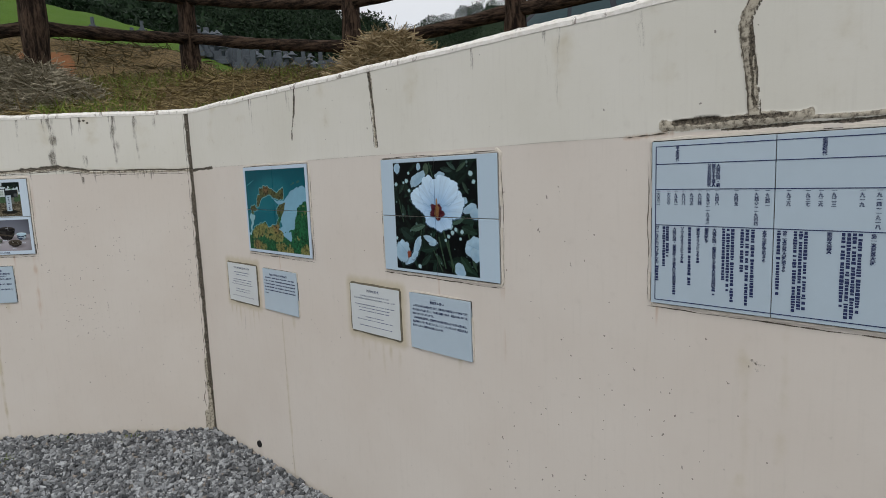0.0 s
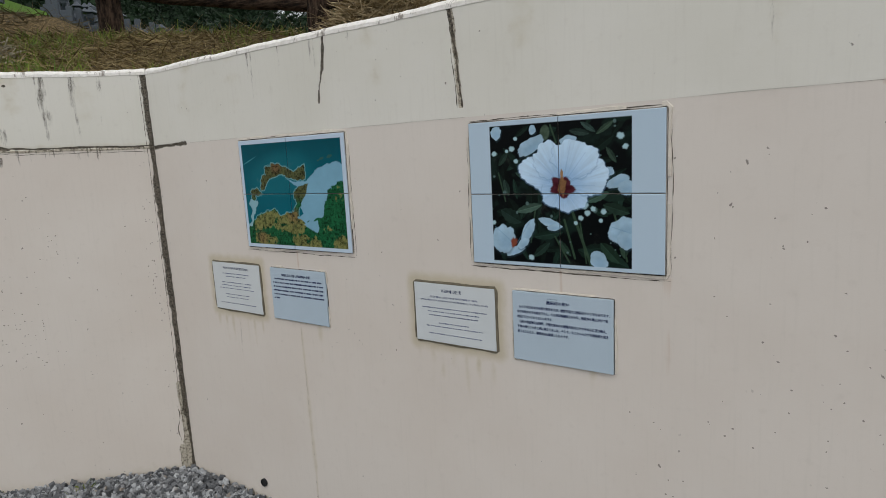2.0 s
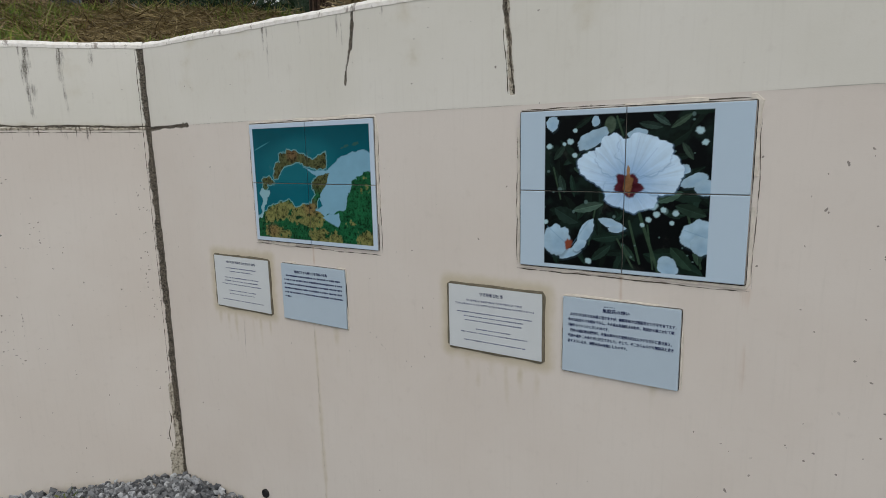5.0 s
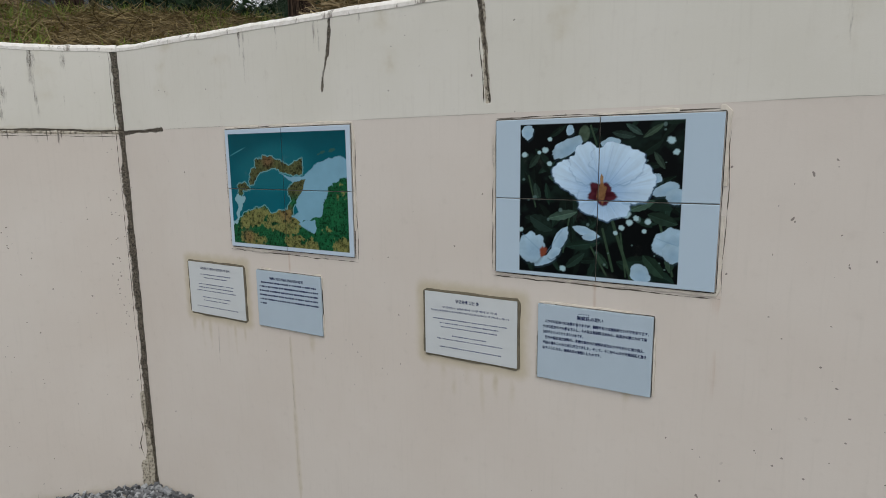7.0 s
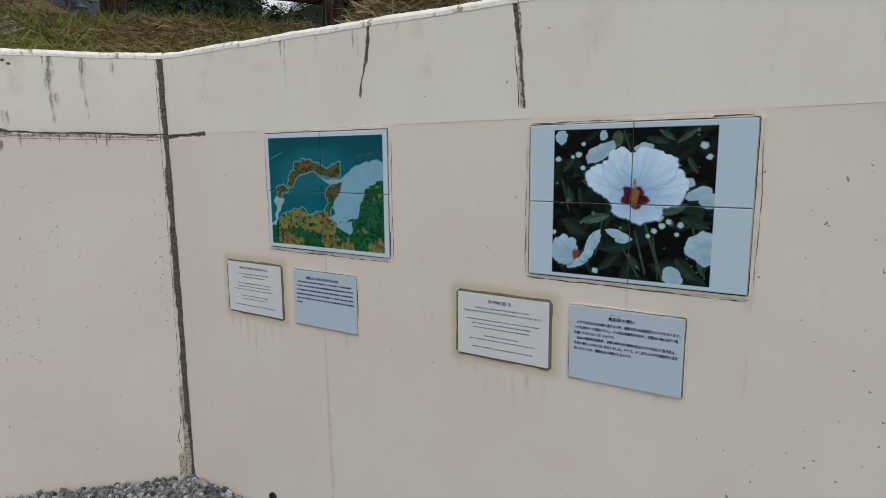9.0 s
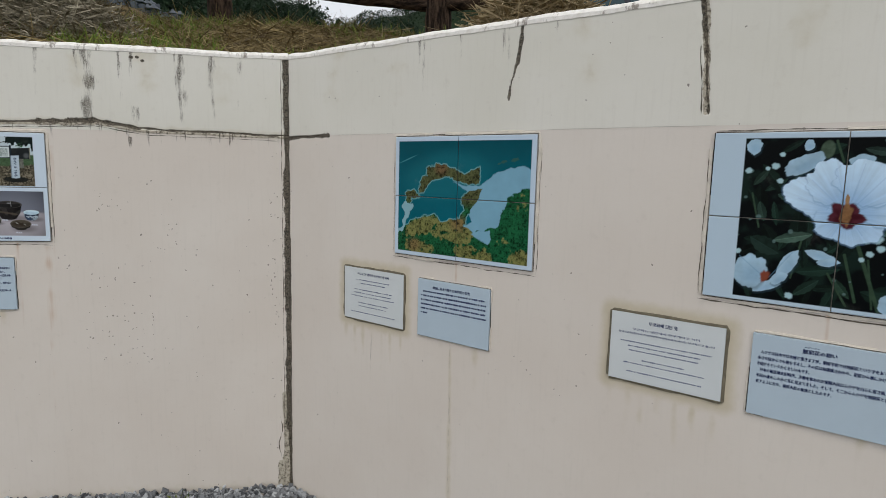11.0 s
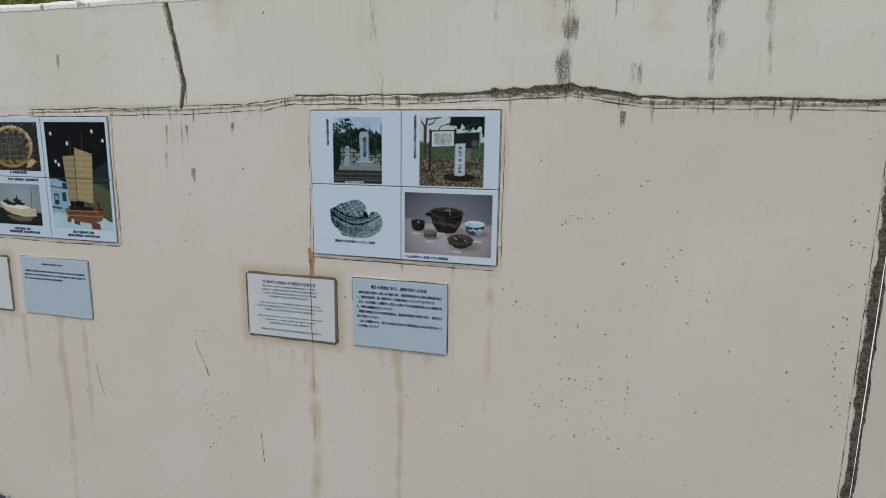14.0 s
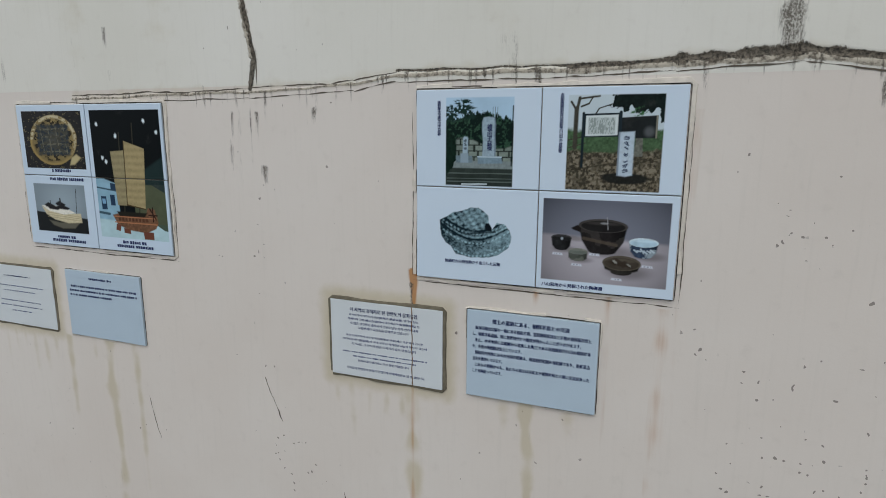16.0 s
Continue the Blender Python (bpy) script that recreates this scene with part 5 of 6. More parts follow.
    c.lay(c.area((-0.05, 0.53), (0.12, 0.53), (0.30, 0.565), (0.33, 0.87), (-0.05, 0.87), soft=0.008), lin(136, 172, 190) * (0.8 + 0.35 * n[..., None]))
    c.lay(c.stroke(0.0, 0.60, 0.32, 0.625, 0.012) + c.stroke(0.0, 0.80, 0.16, 0.81, 0.020), lin(60, 84, 96))
    c.lay(c.area((0.05, 0.67), (0.13, 0.67), (0.135, 0.775), (0.055, 0.775)) + c.area((0.19, 0.655), (0.26, 0.655), (0.265, 0.74), (0.195, 0.74)) + c.area((0.21, 0.56), (0.30, 0.57), (0.30, 0.62), (0.21, 0.615)), lin(38, 58, 80))
    c.lay(c.area((0.065, 0.69), (0.115, 0.69), (0.12, 0.73), (0.07, 0.73)), lin(120, 160, 190))
    c.lay(smooth(0.845, 0.862, t - 0.03 * s), lin(172, 200, 206) * (0.85 + 0.25 * n[..., None]))
    c.lay(c.area((0.82, 0.865), (1.05, 0.875), (1.05, 0.925), (0.95, 0.915)), lin(70, 84, 70))
    for x0, y0, y1 in ((0.61, 0.10, 0.25), (0.41, 0.17, 0.31), (0.40, 0.74, 0.80), (0.62, 0.74, 0.80)):
        c.lay(c.stroke(x0, y0, x0 - 0.01, y1, 0.010), lin(52, 50, 40))
    weave = (0.86 + 0.3 * f + 0.10 * np.sin(t * 120))[..., None]
    c.lay(c.area((0.26, 0.315), (0.455, 0.305), (0.435, 0.735), (0.30, 0.735), soft=0.006), lin(140, 130, 98) * weave)
    c.lay(c.area((0.465, 0.232), (0.755, 0.290), (0.705, 0.752), (0.440, 0.726), soft=0.006), lin(154, 140, 102) * weave)
    c.lay(c.stroke(0.466, 0.235, 0.442, 0.725, 0.007) + c.stroke(0.44, 0.728, 0.70, 0.755, 0.009), lin(74, 60, 38))
    c.lay(c.area((0.205, 0.815), (0.30, 0.800), (0.70, 0.800), (0.73, 0.745), (0.83, 0.755), (0.87, 0.86), (0.83, 0.905), (0.69, 0.945), (0.42, 0.93), (0.27, 0.89), soft=0.008), lin(108, 78, 58) * (0.55 + 0.9 * f[..., None]))
    c.lay(c.area((0.27, 0.785), (0.72, 0.785), (0.68, 0.82), (0.31, 0.822), soft=0.01), lin(34, 32, 26))
    for k in range(9):
        c.lay(c.area((0.29 + 0.05 * k, 0.832), (0.32 + 0.05 * k, 0.832), (0.32 + 0.05 * k, 0.858), (0.29 + 0.05 * k, 0.858), soft=0.006) * 0.7, lin(70, 42, 30))
    c.lay(c.stroke(0.23, 0.872, 0.85, 0.872, 0.009) + c.stroke(0.22, 0.826, 0.85, 0.826, 0.008), lin(164, 112, 78))
    c.lay(c.stroke(0.76, 0.75, 0.84, 0.83, 0.012) + c.stroke(0.74, 0.80, 0.86, 0.80, 0.010) + c.stroke(0.80, 0.74, 0.80, 0.85, 0.010), lin(44, 30, 24))
    c.lay(c.area((0.25, 0.885), (0.32, 0.895), (0.30, 0.945), (0.235, 0.935)) + c.area((0.355, 0.915), (0.45, 0.925), (0.455, 0.962), (0.355, 0.955)) + c.area((0.64, 0.935), (0.79, 0.935), (0.79, 0.995), (0.65, 0.995)), lin(104, 64, 50))
    for cu, cv in ((0.095, 0.107), (0.36, 0.195), (0.78, 0.082), (0.945, 0.167), (0.135, 0.366), (0.185, 0.396)):
        c.lay(c.blob(cu, cv, 0.018, 0.022, 0, 0.5, 0.8, int(cu * 99)), lin(212, 224, 228))
    p.lay(p.rect(0.530, 0.042, 0.982, 0.905), c.c)
    return p.c


def panel_tile(panel, paint, x0, x1, z0, z1, px0, px1, pz0, pz1, front, step=0.0014):
    """One glazed tile: a printed front, rounded rims and sides down to the wall."""
    gap = 0.0013
    x0, x1, z0, z1 = x0 + gap, x1 - gap, z0 + gap, z1 - gap
    nx, nz = int((x1 - x0) / step) + 1, int((z1 - z0) / step) + 1
    x, z = np.meshgrid(np.linspace(x0, x1, nx), np.linspace(z0, z1, nz), indexing="ij")
    rgb = paint((x - px0) / (px1 - px0), (pz1 - z) / (pz1 - pz0))
    edge = np.minimum(np.minimum(x - x0, x1 - x), np.minimum(z - z0, z1 - z))
    y = np.full_like(x, front) + 0.001 * (edge < 0.001)
    v = np.stack([x, y, z], -1).reshape(-1, 3)
    f = grid_faces(nx, nz)
    idx = np.arange(nx * nz).reshape(nx, nz)
    ring = np.concatenate([idx[:, 0], idx[-1, 1:], idx[-2::-1, -1], idx[0, -2:0:-1]])
    back = v[ring].copy()
    back[:, 1] = 0.002
    k = np.arange(len(ring))
    side = np.stack([ring, len(v) + k, len(v) + (k + 1) % len(ring), ring[(k + 1) % len(ring)]], -1)
    me = quick_mesh("tile", np.concatenate([v, back]), np.concatenate([f, side]))
    col = np.ones((len(v) + len(back), 4), np.float32)
    col[:len(v), :3] = rgb.reshape(-1, 3)
    col[len(v):, :3] = 0.3
    at = me.attributes.new("print", "FLOAT_COLOR", "POINT")
    at.data.foreach_set("color", col.ravel())
    return part("tile", me, M_PRINT, panel)


def ragged_ring(x0, x1, z0, z1, width, proud, seed, keep=1.0, step=0.006, rough=1.0):
    """A broken, uneven ridge round a rectangle."""
    rnd = np.random.default_rng(seed)
    w, h = x1 - x0, z1 - z0
    n = int(2 * (w + h) / step)
    s = np.linspace(0, 2 * (w + h), n, endpoint=False)
    bm = bmesh.new()
    prev = None
    for k, d in enumerate(s):
        if d < w:
            p, o = (x0 + d, z0), (0, -1)
        elif d < w + h:
            p, o = (x1, z0 + d - w), (1, 0)
        elif d < 2 * w + h:
            p, o = (x1 - (d - w - h), z1), (0, 1)
        else:
            p, o = (x0, z1 - (d - 2 * w - h)), (-1, 0)
        wd = width * (1 + rough * (-0.5 + 1.0 * float(vnoise(np.array(d * 22), np.array(0.0), seed)) + 0.10 * rnd.random()))
        pr = proud * (0.6 + 0.6 * float(vnoise(np.array(d * 30), np.array(7.0), seed)) + 0.1 * rnd.random())
        show = float(vnoise(np.array(d * 11), np.array(3.0), seed)) < keep
        ring = None
        if show:
            ring = [bm.verts.new((p[0] + o[0] * t, y, p[1] + o[1] * t)) for t, y in ((0.0005, 0.003), (0.001, -pr), (wd * 0.8, -pr * 0.8), (wd, 0.003))]
            if prev:
                for a in range(3):
                    bm.faces.new((prev[a], prev[a + 1], ring[a + 1], ring[a]))
        prev = ring
    bmesh.ops.recalc_face_normals(bm, faces=bm.faces)
    return bm


def tile_edging(owner, x0, x1, z0, z1, seed, width=0.0095, keep=0.72):
    """A dark open joint close round the tiles, then a broken lip of mortar."""
    part("open_joint", ragged_ring(x0 - 0.0002, x1 + 0.0002, z0 - 0.0002, z1 + 0.0002, 0.0024, 0.0018, seed + 5, 0.86, 0.004, 0.9), M_GAP, owner, "dark dirty gap round the tiles")
    tagged(part("mortar_edge", ragged_ring(x0 - 0.002, x1 + 0.002, z0 - 0.002, z1 + 0.002, width, 0.0045, seed, keep), M_LIP, owner, "flaking cream mortar round the tiles"), kind="stuff")


def photo_panel(m, paint, x0, x1, z0, z1, xj, zj, label):
    panel = tagged(new("photo_panel"), label, "photo panel", "photo panels on the wall")
    panel.matrix_world = m
    front = -0.009
    for a, b in ((x0, xj), (xj, x1)):
        for c, d in ((z0, zj), (zj, z1)):
            panel_tile(panel, paint, a, b, c, d, x0, x1, z0, z1, front)
    bm = bmesh.new()
    box(bm, x0 + 0.001, x1 - 0.001, -0.0035, 0.003, z0 + 0.001, z1 - 0.001)
    part("grout_bed", bm, M_JOINT, panel, "pale grout showing in the joints")
    tile_edging(panel, x0, x1, z0, z1, int(abs(x0) * 100))
    return panel


# ---- writing ----
def letters(body, font_size=1.0, upright=False):
    """Vertices and triangles of a text, scaled to a unit box on x and z; upright: written downwards."""
    cu = bpy.data.curves.new("letters", "FONT")
    cu.body = "\n".join(body) if upright else body
    cu.resolution_u = 1
    cu.offset = 0.004
    cu.space_line = 0.86
    cu.align_x = "CENTER" if upright else "LEFT"
    ob = new("letters", cu)
    bpy.context.view_layer.update()
    me = bpy.data.meshes.new_from_object(ob.evaluated_get(bpy.context.evaluated_depsgraph_get()))
    bpy.data.objects.remove(ob)
    bpy.data.curves.remove(cu)
    me.calc_loop_triangles()
    v = np.empty(len(me.vertices) * 3)
    me.vertices.foreach_get("co", v)
    t = np.empty(len(me.loop_triangles) * 3, np.int32)
    me.loop_triangles.foreach_get("vertices", t)
    bpy.data.meshes.remove(me)
    v, t = v.reshape(-1, 3), t.reshape(-1, 3)
    lo, hi = v.min(0), v.max(0)
    size = np.maximum(hi - lo, 1e-6)
    return (v - lo) / size, t


class Writing:
    """Letters and bars gathered into one mesh."""

    def __init__(self, front):
        self.v, self.f, self.y = [], [], front

    def text(self, body, x0, x1, z0, z1, upright=False):
        v, t = letters(body, upright=upright)
        bold = (0.085 if upright else 0.045) * min(x1 - x0, z1 - z0)
        p = np.stack([x0 + v[:, 0] * (x1 - x0), np.full(len(v), self.y), z0 + v[:, 1] * (z1 - z0)], -1)
        self.v.append(np.concatenate([p - (bold, 0, 0), p + (bold, -0.00015, 0)]))
        self.f.append(np.concatenate([t, t + len(p)]))

    def bars(self, x0, x1, z, height, seed, upright=False, ink=0.42):
        """An unreadable line, as bars the length of words."""
        rnd = np.random.default_rng(seed)
        at, vs = x0, []
        while at < x1 - height * 0.4:
            size = min(height * (0.40 + 0.50 * rnd.random()), x1 - at)
            tall = height * (ink + 0.30 + 0.30 * rnd.random())
            a, b, c, d = (z - tall / 2, z + tall / 2, -(at + size), -at) if upright else (at, at + size, z - tall / 2, z + tall / 2)
            vs += [(a, self.y, c), (b, self.y, c), (b, self.y, d), (a, self.y, d)]
            at += size + height * (0.16 + (0.50 if rnd.random() < 0.16 else 0.0))
        k = 4 * np.arange(len(vs) // 4)[:, None]
        self.v.append(np.array(vs))
        self.f.append(np.array((0, 1, 2, 3)) + k)

    def parts(self, owner, label, bar_ink=None):
        """Each line becomes a part of its owner."""
        for k, (v, f) in enumerate(zip(self.v, self.f)):
            part("text_line", quick_mesh("text_line", v, f), bar_ink if bar_ink and k else M_INK, owner, label)


def caption_plate(m, x0, x1, z0, z1, framed, write, label, seed):
    plate = tagged(new("caption_plate"), label, "caption plate", "caption plates on the wall")
    plate.matrix_world = m
    bm = bmesh.new()
    if framed:
        box(bm, x0 + 0.009, x1 - 0.009, -0.006, 0.003, z0 + 0.009, z1 - 0.009, 0.0012)
        part("plate", bm, M_WHITE_PLATE, plate)
        part("frame", ragged_ring(x0 + 0.0095, x1 - 0.0095, z0 + 0.0095, z1 - 0.0095, 0.0092, 0.0050, seed, 1.1, 0.004, 0.45), M_GROUT, plate, "dark mouldy grout frame")
        front = -0.0066
    else:
        box(bm, x0, x1, -0.008, 0.003, z0, z1, 0.0012)
        part("plate", bm, M_PLATE, plate)
        tile_edging(plate, x0, x1, z0, z1, seed, 0.005, 0.5)
        front = -0.0086
    ink = Writing(front)
    write(ink, x0, x1, z0, z1)
    ink.parts(plate, "small dark blue lettering", M_FAINT if framed else None)
    return plate


def lines(ink, rows, x0, x1, top, pitch, height, weight=0.22):
    """Rows of (left, right, text or seed): text where it can be read, else bars."""
    for k, (a, b, what) in enumerate(rows):
        z = top - k * pitch
        xa, xb = x0 + (x1 - x0) * a, x0 + (x1 - x0) * b
        if isinstance(what, str):
            ink.text(what, xa, xb, z - height / 2, z + height / 2)
        elif what:
            ink.bars(xa, xb, z, height, what, ink=weight)


def write_flower_ja(ink, x0, x1, z0, z1):
    h = z1 - z0
    ink.text("無窮花の想い", x0 + 0.36 * (x1 - x0), x0 + 0.59 * (x1 - x0), z1 - 0.150 * h, z1 - 0.095 * h)
    ink.text("ムグンファ", x0 + 0.37 * (x1 - x0), x0 + 0.47 * (x1 - x0), z1 - 0.082 * h, z1 - 0.062 * h)
    lines(ink, ((0.07, 0.97, "ムクゲは日本では木槿と書きますが、朝鮮半島では無窮花という字をあてます。"),
                (0.05, 0.955, "小さな枝からでも根を下ろし、その花は毎朝咲きかわり、初夏から秋にかけて咲"),
                (0.05, 0.42, "き続けるというたくましい木です。"),
                (0.075, 0.94, "日本の植民地支配時代、主権を奪われた朝鮮人民はムクゲを自らに置き換え、"),
                (0.05, 0.955, "不屈の魂をこの木と花に見立てました。そして、そこからムクゲを無窮花と書き"),
                (0.05, 0.58, "表すようになり、朝鮮人民の象徴としたのです。")), x0, x1, z1 - 0.215 * h, 0.072 * h, 0.046 * h)


def write_flower_ko(ink, x0, x1, z0, z1):
    h = z1 - z0
    ink.text("무궁화에 깃든 뜻", x0 + 0.36 * (x1 - x0), x0 + 0.60 * (x1 - x0), z1 - 0.170 * h, z1 - 0.118 * h)
    lines(ink, ((0.22, 0.78, "무궁화는 일본에서 무쿠게라고 하며"), (0.10, 0.90, "한반도(대한민국과 조선민주주의인민공화국)에서는 무궁화라고 합니다"), (0, 0, 0), (0.12, 0.88, 4), (0.19, 0.80, 5), (0.20, 0.78, 6), (0, 0, 0),
                (0.32, 0.68, 7), (0.16, 0.84, 8), (0, 0, 0), (0.19, 0.82, 9)), x0, x1, z1 - 0.245 * h, 0.058 * h, 0.030 * h, 0.0)


def write_map_ja(ink, x0, x1, z0, z1):
    h = z1 - z0
    ink.text("地図に見る大陸と日本列島の位置", x0 + 0.22 * (x1 - x0), x0 + 0.74 * (x1 - x0), z1 - 0.150 * h, z1 - 0.098 * h)
    lines(ink, ((0.08, 0.95, 21), (0.05, 0.96, 22), (0.05, 0.96, 23), (0.05, 0.96, 24), (0.05, 0.96, 25), (0.05, 0.16, 26)), x0, x1, z1 - 0.205 * h, 0.075 * h, 0.040 * h)


def write_map_ko(ink, x0, x1, z0, z1):
    h = z1 - z0
    ink.text("지도로 본 대륙과 일본열도의 위치", x0 + 0.25 * (x1 - x0), x0 + 0.75 * (x1 - x0), z1 - 0.160 * h, z1 - 0.115 * h)
    lines(ink, ((0.23, 0.77, 31), (0.30, 0.70, 32), (0, 0, 0), (0.20, 0.80, 33), (0.20, 0.80, 34), (0.15, 0.85, 35), (0, 0, 0), (0.26, 0.74, 36), (0.27, 0.71, 37), (0, 0, 0), (0.14, 0.85, 38)), x0, x1, z1 - 0.245 * h, 0.058 * h, 0.030 * h, 0.0)


def write_ruins_ja(ink, x0, x1, z0, z1):
    h = z1 - z0
    ink.text("郷土の遺跡にある、朝鮮半島との交流", x0 + 0.205 * (x1 - x0), x0 + 0.79 * (x1 - x0), z1 - 0.135 * h, z1 - 0.080 * h)
    lines(ink, ((0.07, 0.95, "飯塚市櫨山公園の一角にある櫨山古墳、金銅製帯金具など多数の副葬品が出土"),
                (0.05, 0.88, "し、朝鮮半島南部、特に新羅時代との関係が強かったことがうかがえます。"),
                (0.07, 0.95, "また、本市幸袋には朝鮮から渡来した陶工である高取焼初代八山の墓跡があ"),
                (0.05, 0.44, "り、多数の陶磁器が出土しています。"),
                (0.07, 0.95, "筑穂町内西部にある大分廃寺塔跡は、飛鳥時代初期の寺院跡であり、新羅系古"),
                (0.05, 0.29, "瓦を多数残しています。"),
                (0.07, 0.95, "これらの遺跡からも、私たちの郷土は古来より朝鮮半島との深い交流があった"),
                (0.05, 0.29, "ことを物語っています。")), x0, x1, z1 - 0.195 * h, 0.0715 * h, 0.045 * h)


def write_ruins_ko(ink, x0, x1, z0, z1):
    h = z1 - z0
    ink.text("이 지역의 유적지로 본 한반도의 문화유입", x0 + 0.20 * (x1 - x0), x0 + 0.77 * (x1 - x0), z1 - 0.165 * h, z1 - 0.115 * h)
    lines(ink, ((0.19, 0.78, "이이즈카시 카츠모리공원(飯塚市 勝盛公園) 일각에 있는"), (0.18, 0.79, "하제야마 고분(櫨山古墳)에서 금동제금구(金銅製金具) 등"), (0.20, 0.78, "수 많은 부장품이 출토되어 한반도남부 특히 신라시대와"), (0.27, 0.70, "교류관계가 있었음을 말해주고 있습니다"), (0, 0, 0),
                (0.16, 0.82, "또한 이이즈카시 코우부쿠로(飯塚市 幸袋)에는 조선에서 건너온"), (0.13, 0.85, "타카토리야키(高取燒)의 초대 도공인 하치잔(八山)의 묘지가 있는데"), (0.21, 0.76, "여기서도 그 당시의 많은 도자기가 출토 되었습니다"), (0, 0, 0),
                (0.13, 0.85, 48), (0.22, 0.76, 49), (0.26, 0.70, "신라시대의 옛기와도 다수 발견 되었습니다"), (0, 0, 0), (0.16, 0.83, "이와같이 한반도의 문화가 밀접하게 전해져왔음을 알 수 있습니다")), x0, x1, z1 - 0.205 * h, 0.0505 * h, 0.032 * h, 0.0)


def write_boat_ja(ink, x0, x1, z0, z1):
    h = z1 - z0
    lines(ink, ((0.33, 0.64, 61), (0, 0, 0), (0.07, 0.95, 62), (0.05, 0.95, 63), (0.05, 0.62, 64)), x0, x1, z1 - 0.105 * h, 0.066 * h, 0.040 * h)


def write_boat_ko(ink, x0, x1, z0, z1):
    h = z1 - z0
    lines(ink, ((0.30, 0.68, 71), (0, 0, 0), (0.15, 0.84, 72), (0.27, 0.72, 73), (0, 0, 0), (0.22, 0.78, 74), (0.20, 0.80, 75), (0.36, 0.64, 76)), x0, x1, z1 - 0.20 * h, 0.078 * h, 0.030 * h, 0.0)


photo_panel(RIGHT, paint_map, 0.645, 1.245, 1.211, 1.655, 0.936, 1.434, "glazed tile panel of a blue and green relief map")
photo_panel(RIGHT, paint_flower, 1.771, 2.362, 1.211, 1.648, 2.067, 1.429, "glazed tile panel of a white hibiscus blossom among dark leaves")
ruins = photo_panel(LEFT, paint_stones, -1.607, -0.999, 1.190, 1.648, -1.303, 1.419, "glazed tile panel of four photographs of stones and pottery")
boats = photo_panel(LEFT, paint_boats, -3.010, -2.402, 1.178, 1.628, -2.706, 1.406, "glazed tile panel of photographs of model boats and an ornament")

ink = Writing(-0.0096)
ink.text("飯塚市櫨山古墳", -1.551, -1.543, 1.54, 1.622, True)
ink.text("高取焼初代高取八山の墓跡", -1.262, -1.254, 1.505, 1.634, True)
ink.text("筑穂町大分廃寺跡から出土した瓦類", -1.530, -1.390, 1.234, 1.243)
ink.text("八山墓地から発掘された陶磁器", -1.288, -1.150, 1.198, 1.207)
ink.text("櫨山古墳", -1.4275, -1.4165, 1.507, 1.568, True)
ink.parts(ruins, "small dark blue captions")
ink = Writing(-0.0096)
for xa, xb, zz, sd in ((-2.875, -2.79, 1.423, 1), (-2.89, -2.74, 1.396, 2), (-2.885, -2.80, 1.208, 3), (-2.91, -2.76, 1.196, 4), (-2.60, -2.50, 1.209, 5), (-2.625, -2.475, 1.196, 6)):
    ink.bars(xa, xb, zz, 0.010, sd)
ink.parts(boats, "small dark blue captions")

caption_plate(RIGHT, 0.357, 0.700, 0.903, 1.137, True, write_map_ko, "white Korean text plate in a mouldy grout frame under the map", 3)
caption_plate(RIGHT, 0.766, 1.087, 0.909, 1.127, False, write_map_ja, "pale blue plate of Japanese text under the map", 4)
caption_plate(RIGHT, 1.513, 1.849, 0.912, 1.136, True, write_flower_ko, "white Korean text plate in a mouldy frame under the blossom", 5)
caption_plate(RIGHT, 1.905, 2.222, 0.910, 1.130, False, write_flower_ja, "pale blue plate of Japanese text under the blossom", 6)
crossed = caption_plate(LEFT, -1.873, -1.528, 0.881, 1.113, True, write_ruins_ko, "white plate of Korean text crossed by a rust run", 7)
caption_plate(LEFT, -1.471, -1.151, 0.892, 1.118, False, write_ruins_ja, "pale blue plate of Japanese text under the pottery photographs", 8)
caption_plate(LEFT, -3.293, -2.939, 0.866, 1.096, True, write_boat_ko, "white plate of Korean text in a grout frame under the boats", 9)
caption_plate(LEFT, -2.878, -2.552, 0.873, 1.097, False, write_boat_ja, "pale blue plate of Japanese text under the boats", 10)


def rust_run(plate, x, z0, z1):
    bm = bmesh.new()
    zs = np.linspace(z0, z1, 30)
    prev = None
    for k, z in enumerate(zs):
        w = 0.0009 + 0.0007 * math.sin(k * 1.7) ** 2
        o = 0.0008 * math.sin(k * 0.8)
        pair = [bm.verts.new((x + o - w, -0.0068, z)), bm.verts.new((x + o, -0.0074, z)), bm.verts.new((x + o + w, -0.0068, z))]
        if prev:
            bm.faces.new((prev[0], prev[1], pair[1], pair[0]))
            bm.faces.new((prev[1], prev[2], pair[2], pair[1]))
        prev = pair
    part("rust_run", bm, plain("rust", (0.20, 0.12, 0.06), 0.9, amount=0.3), plate, "thin brown rust run")


rust_run(crossed, -1.622, 0.889, 1.105)


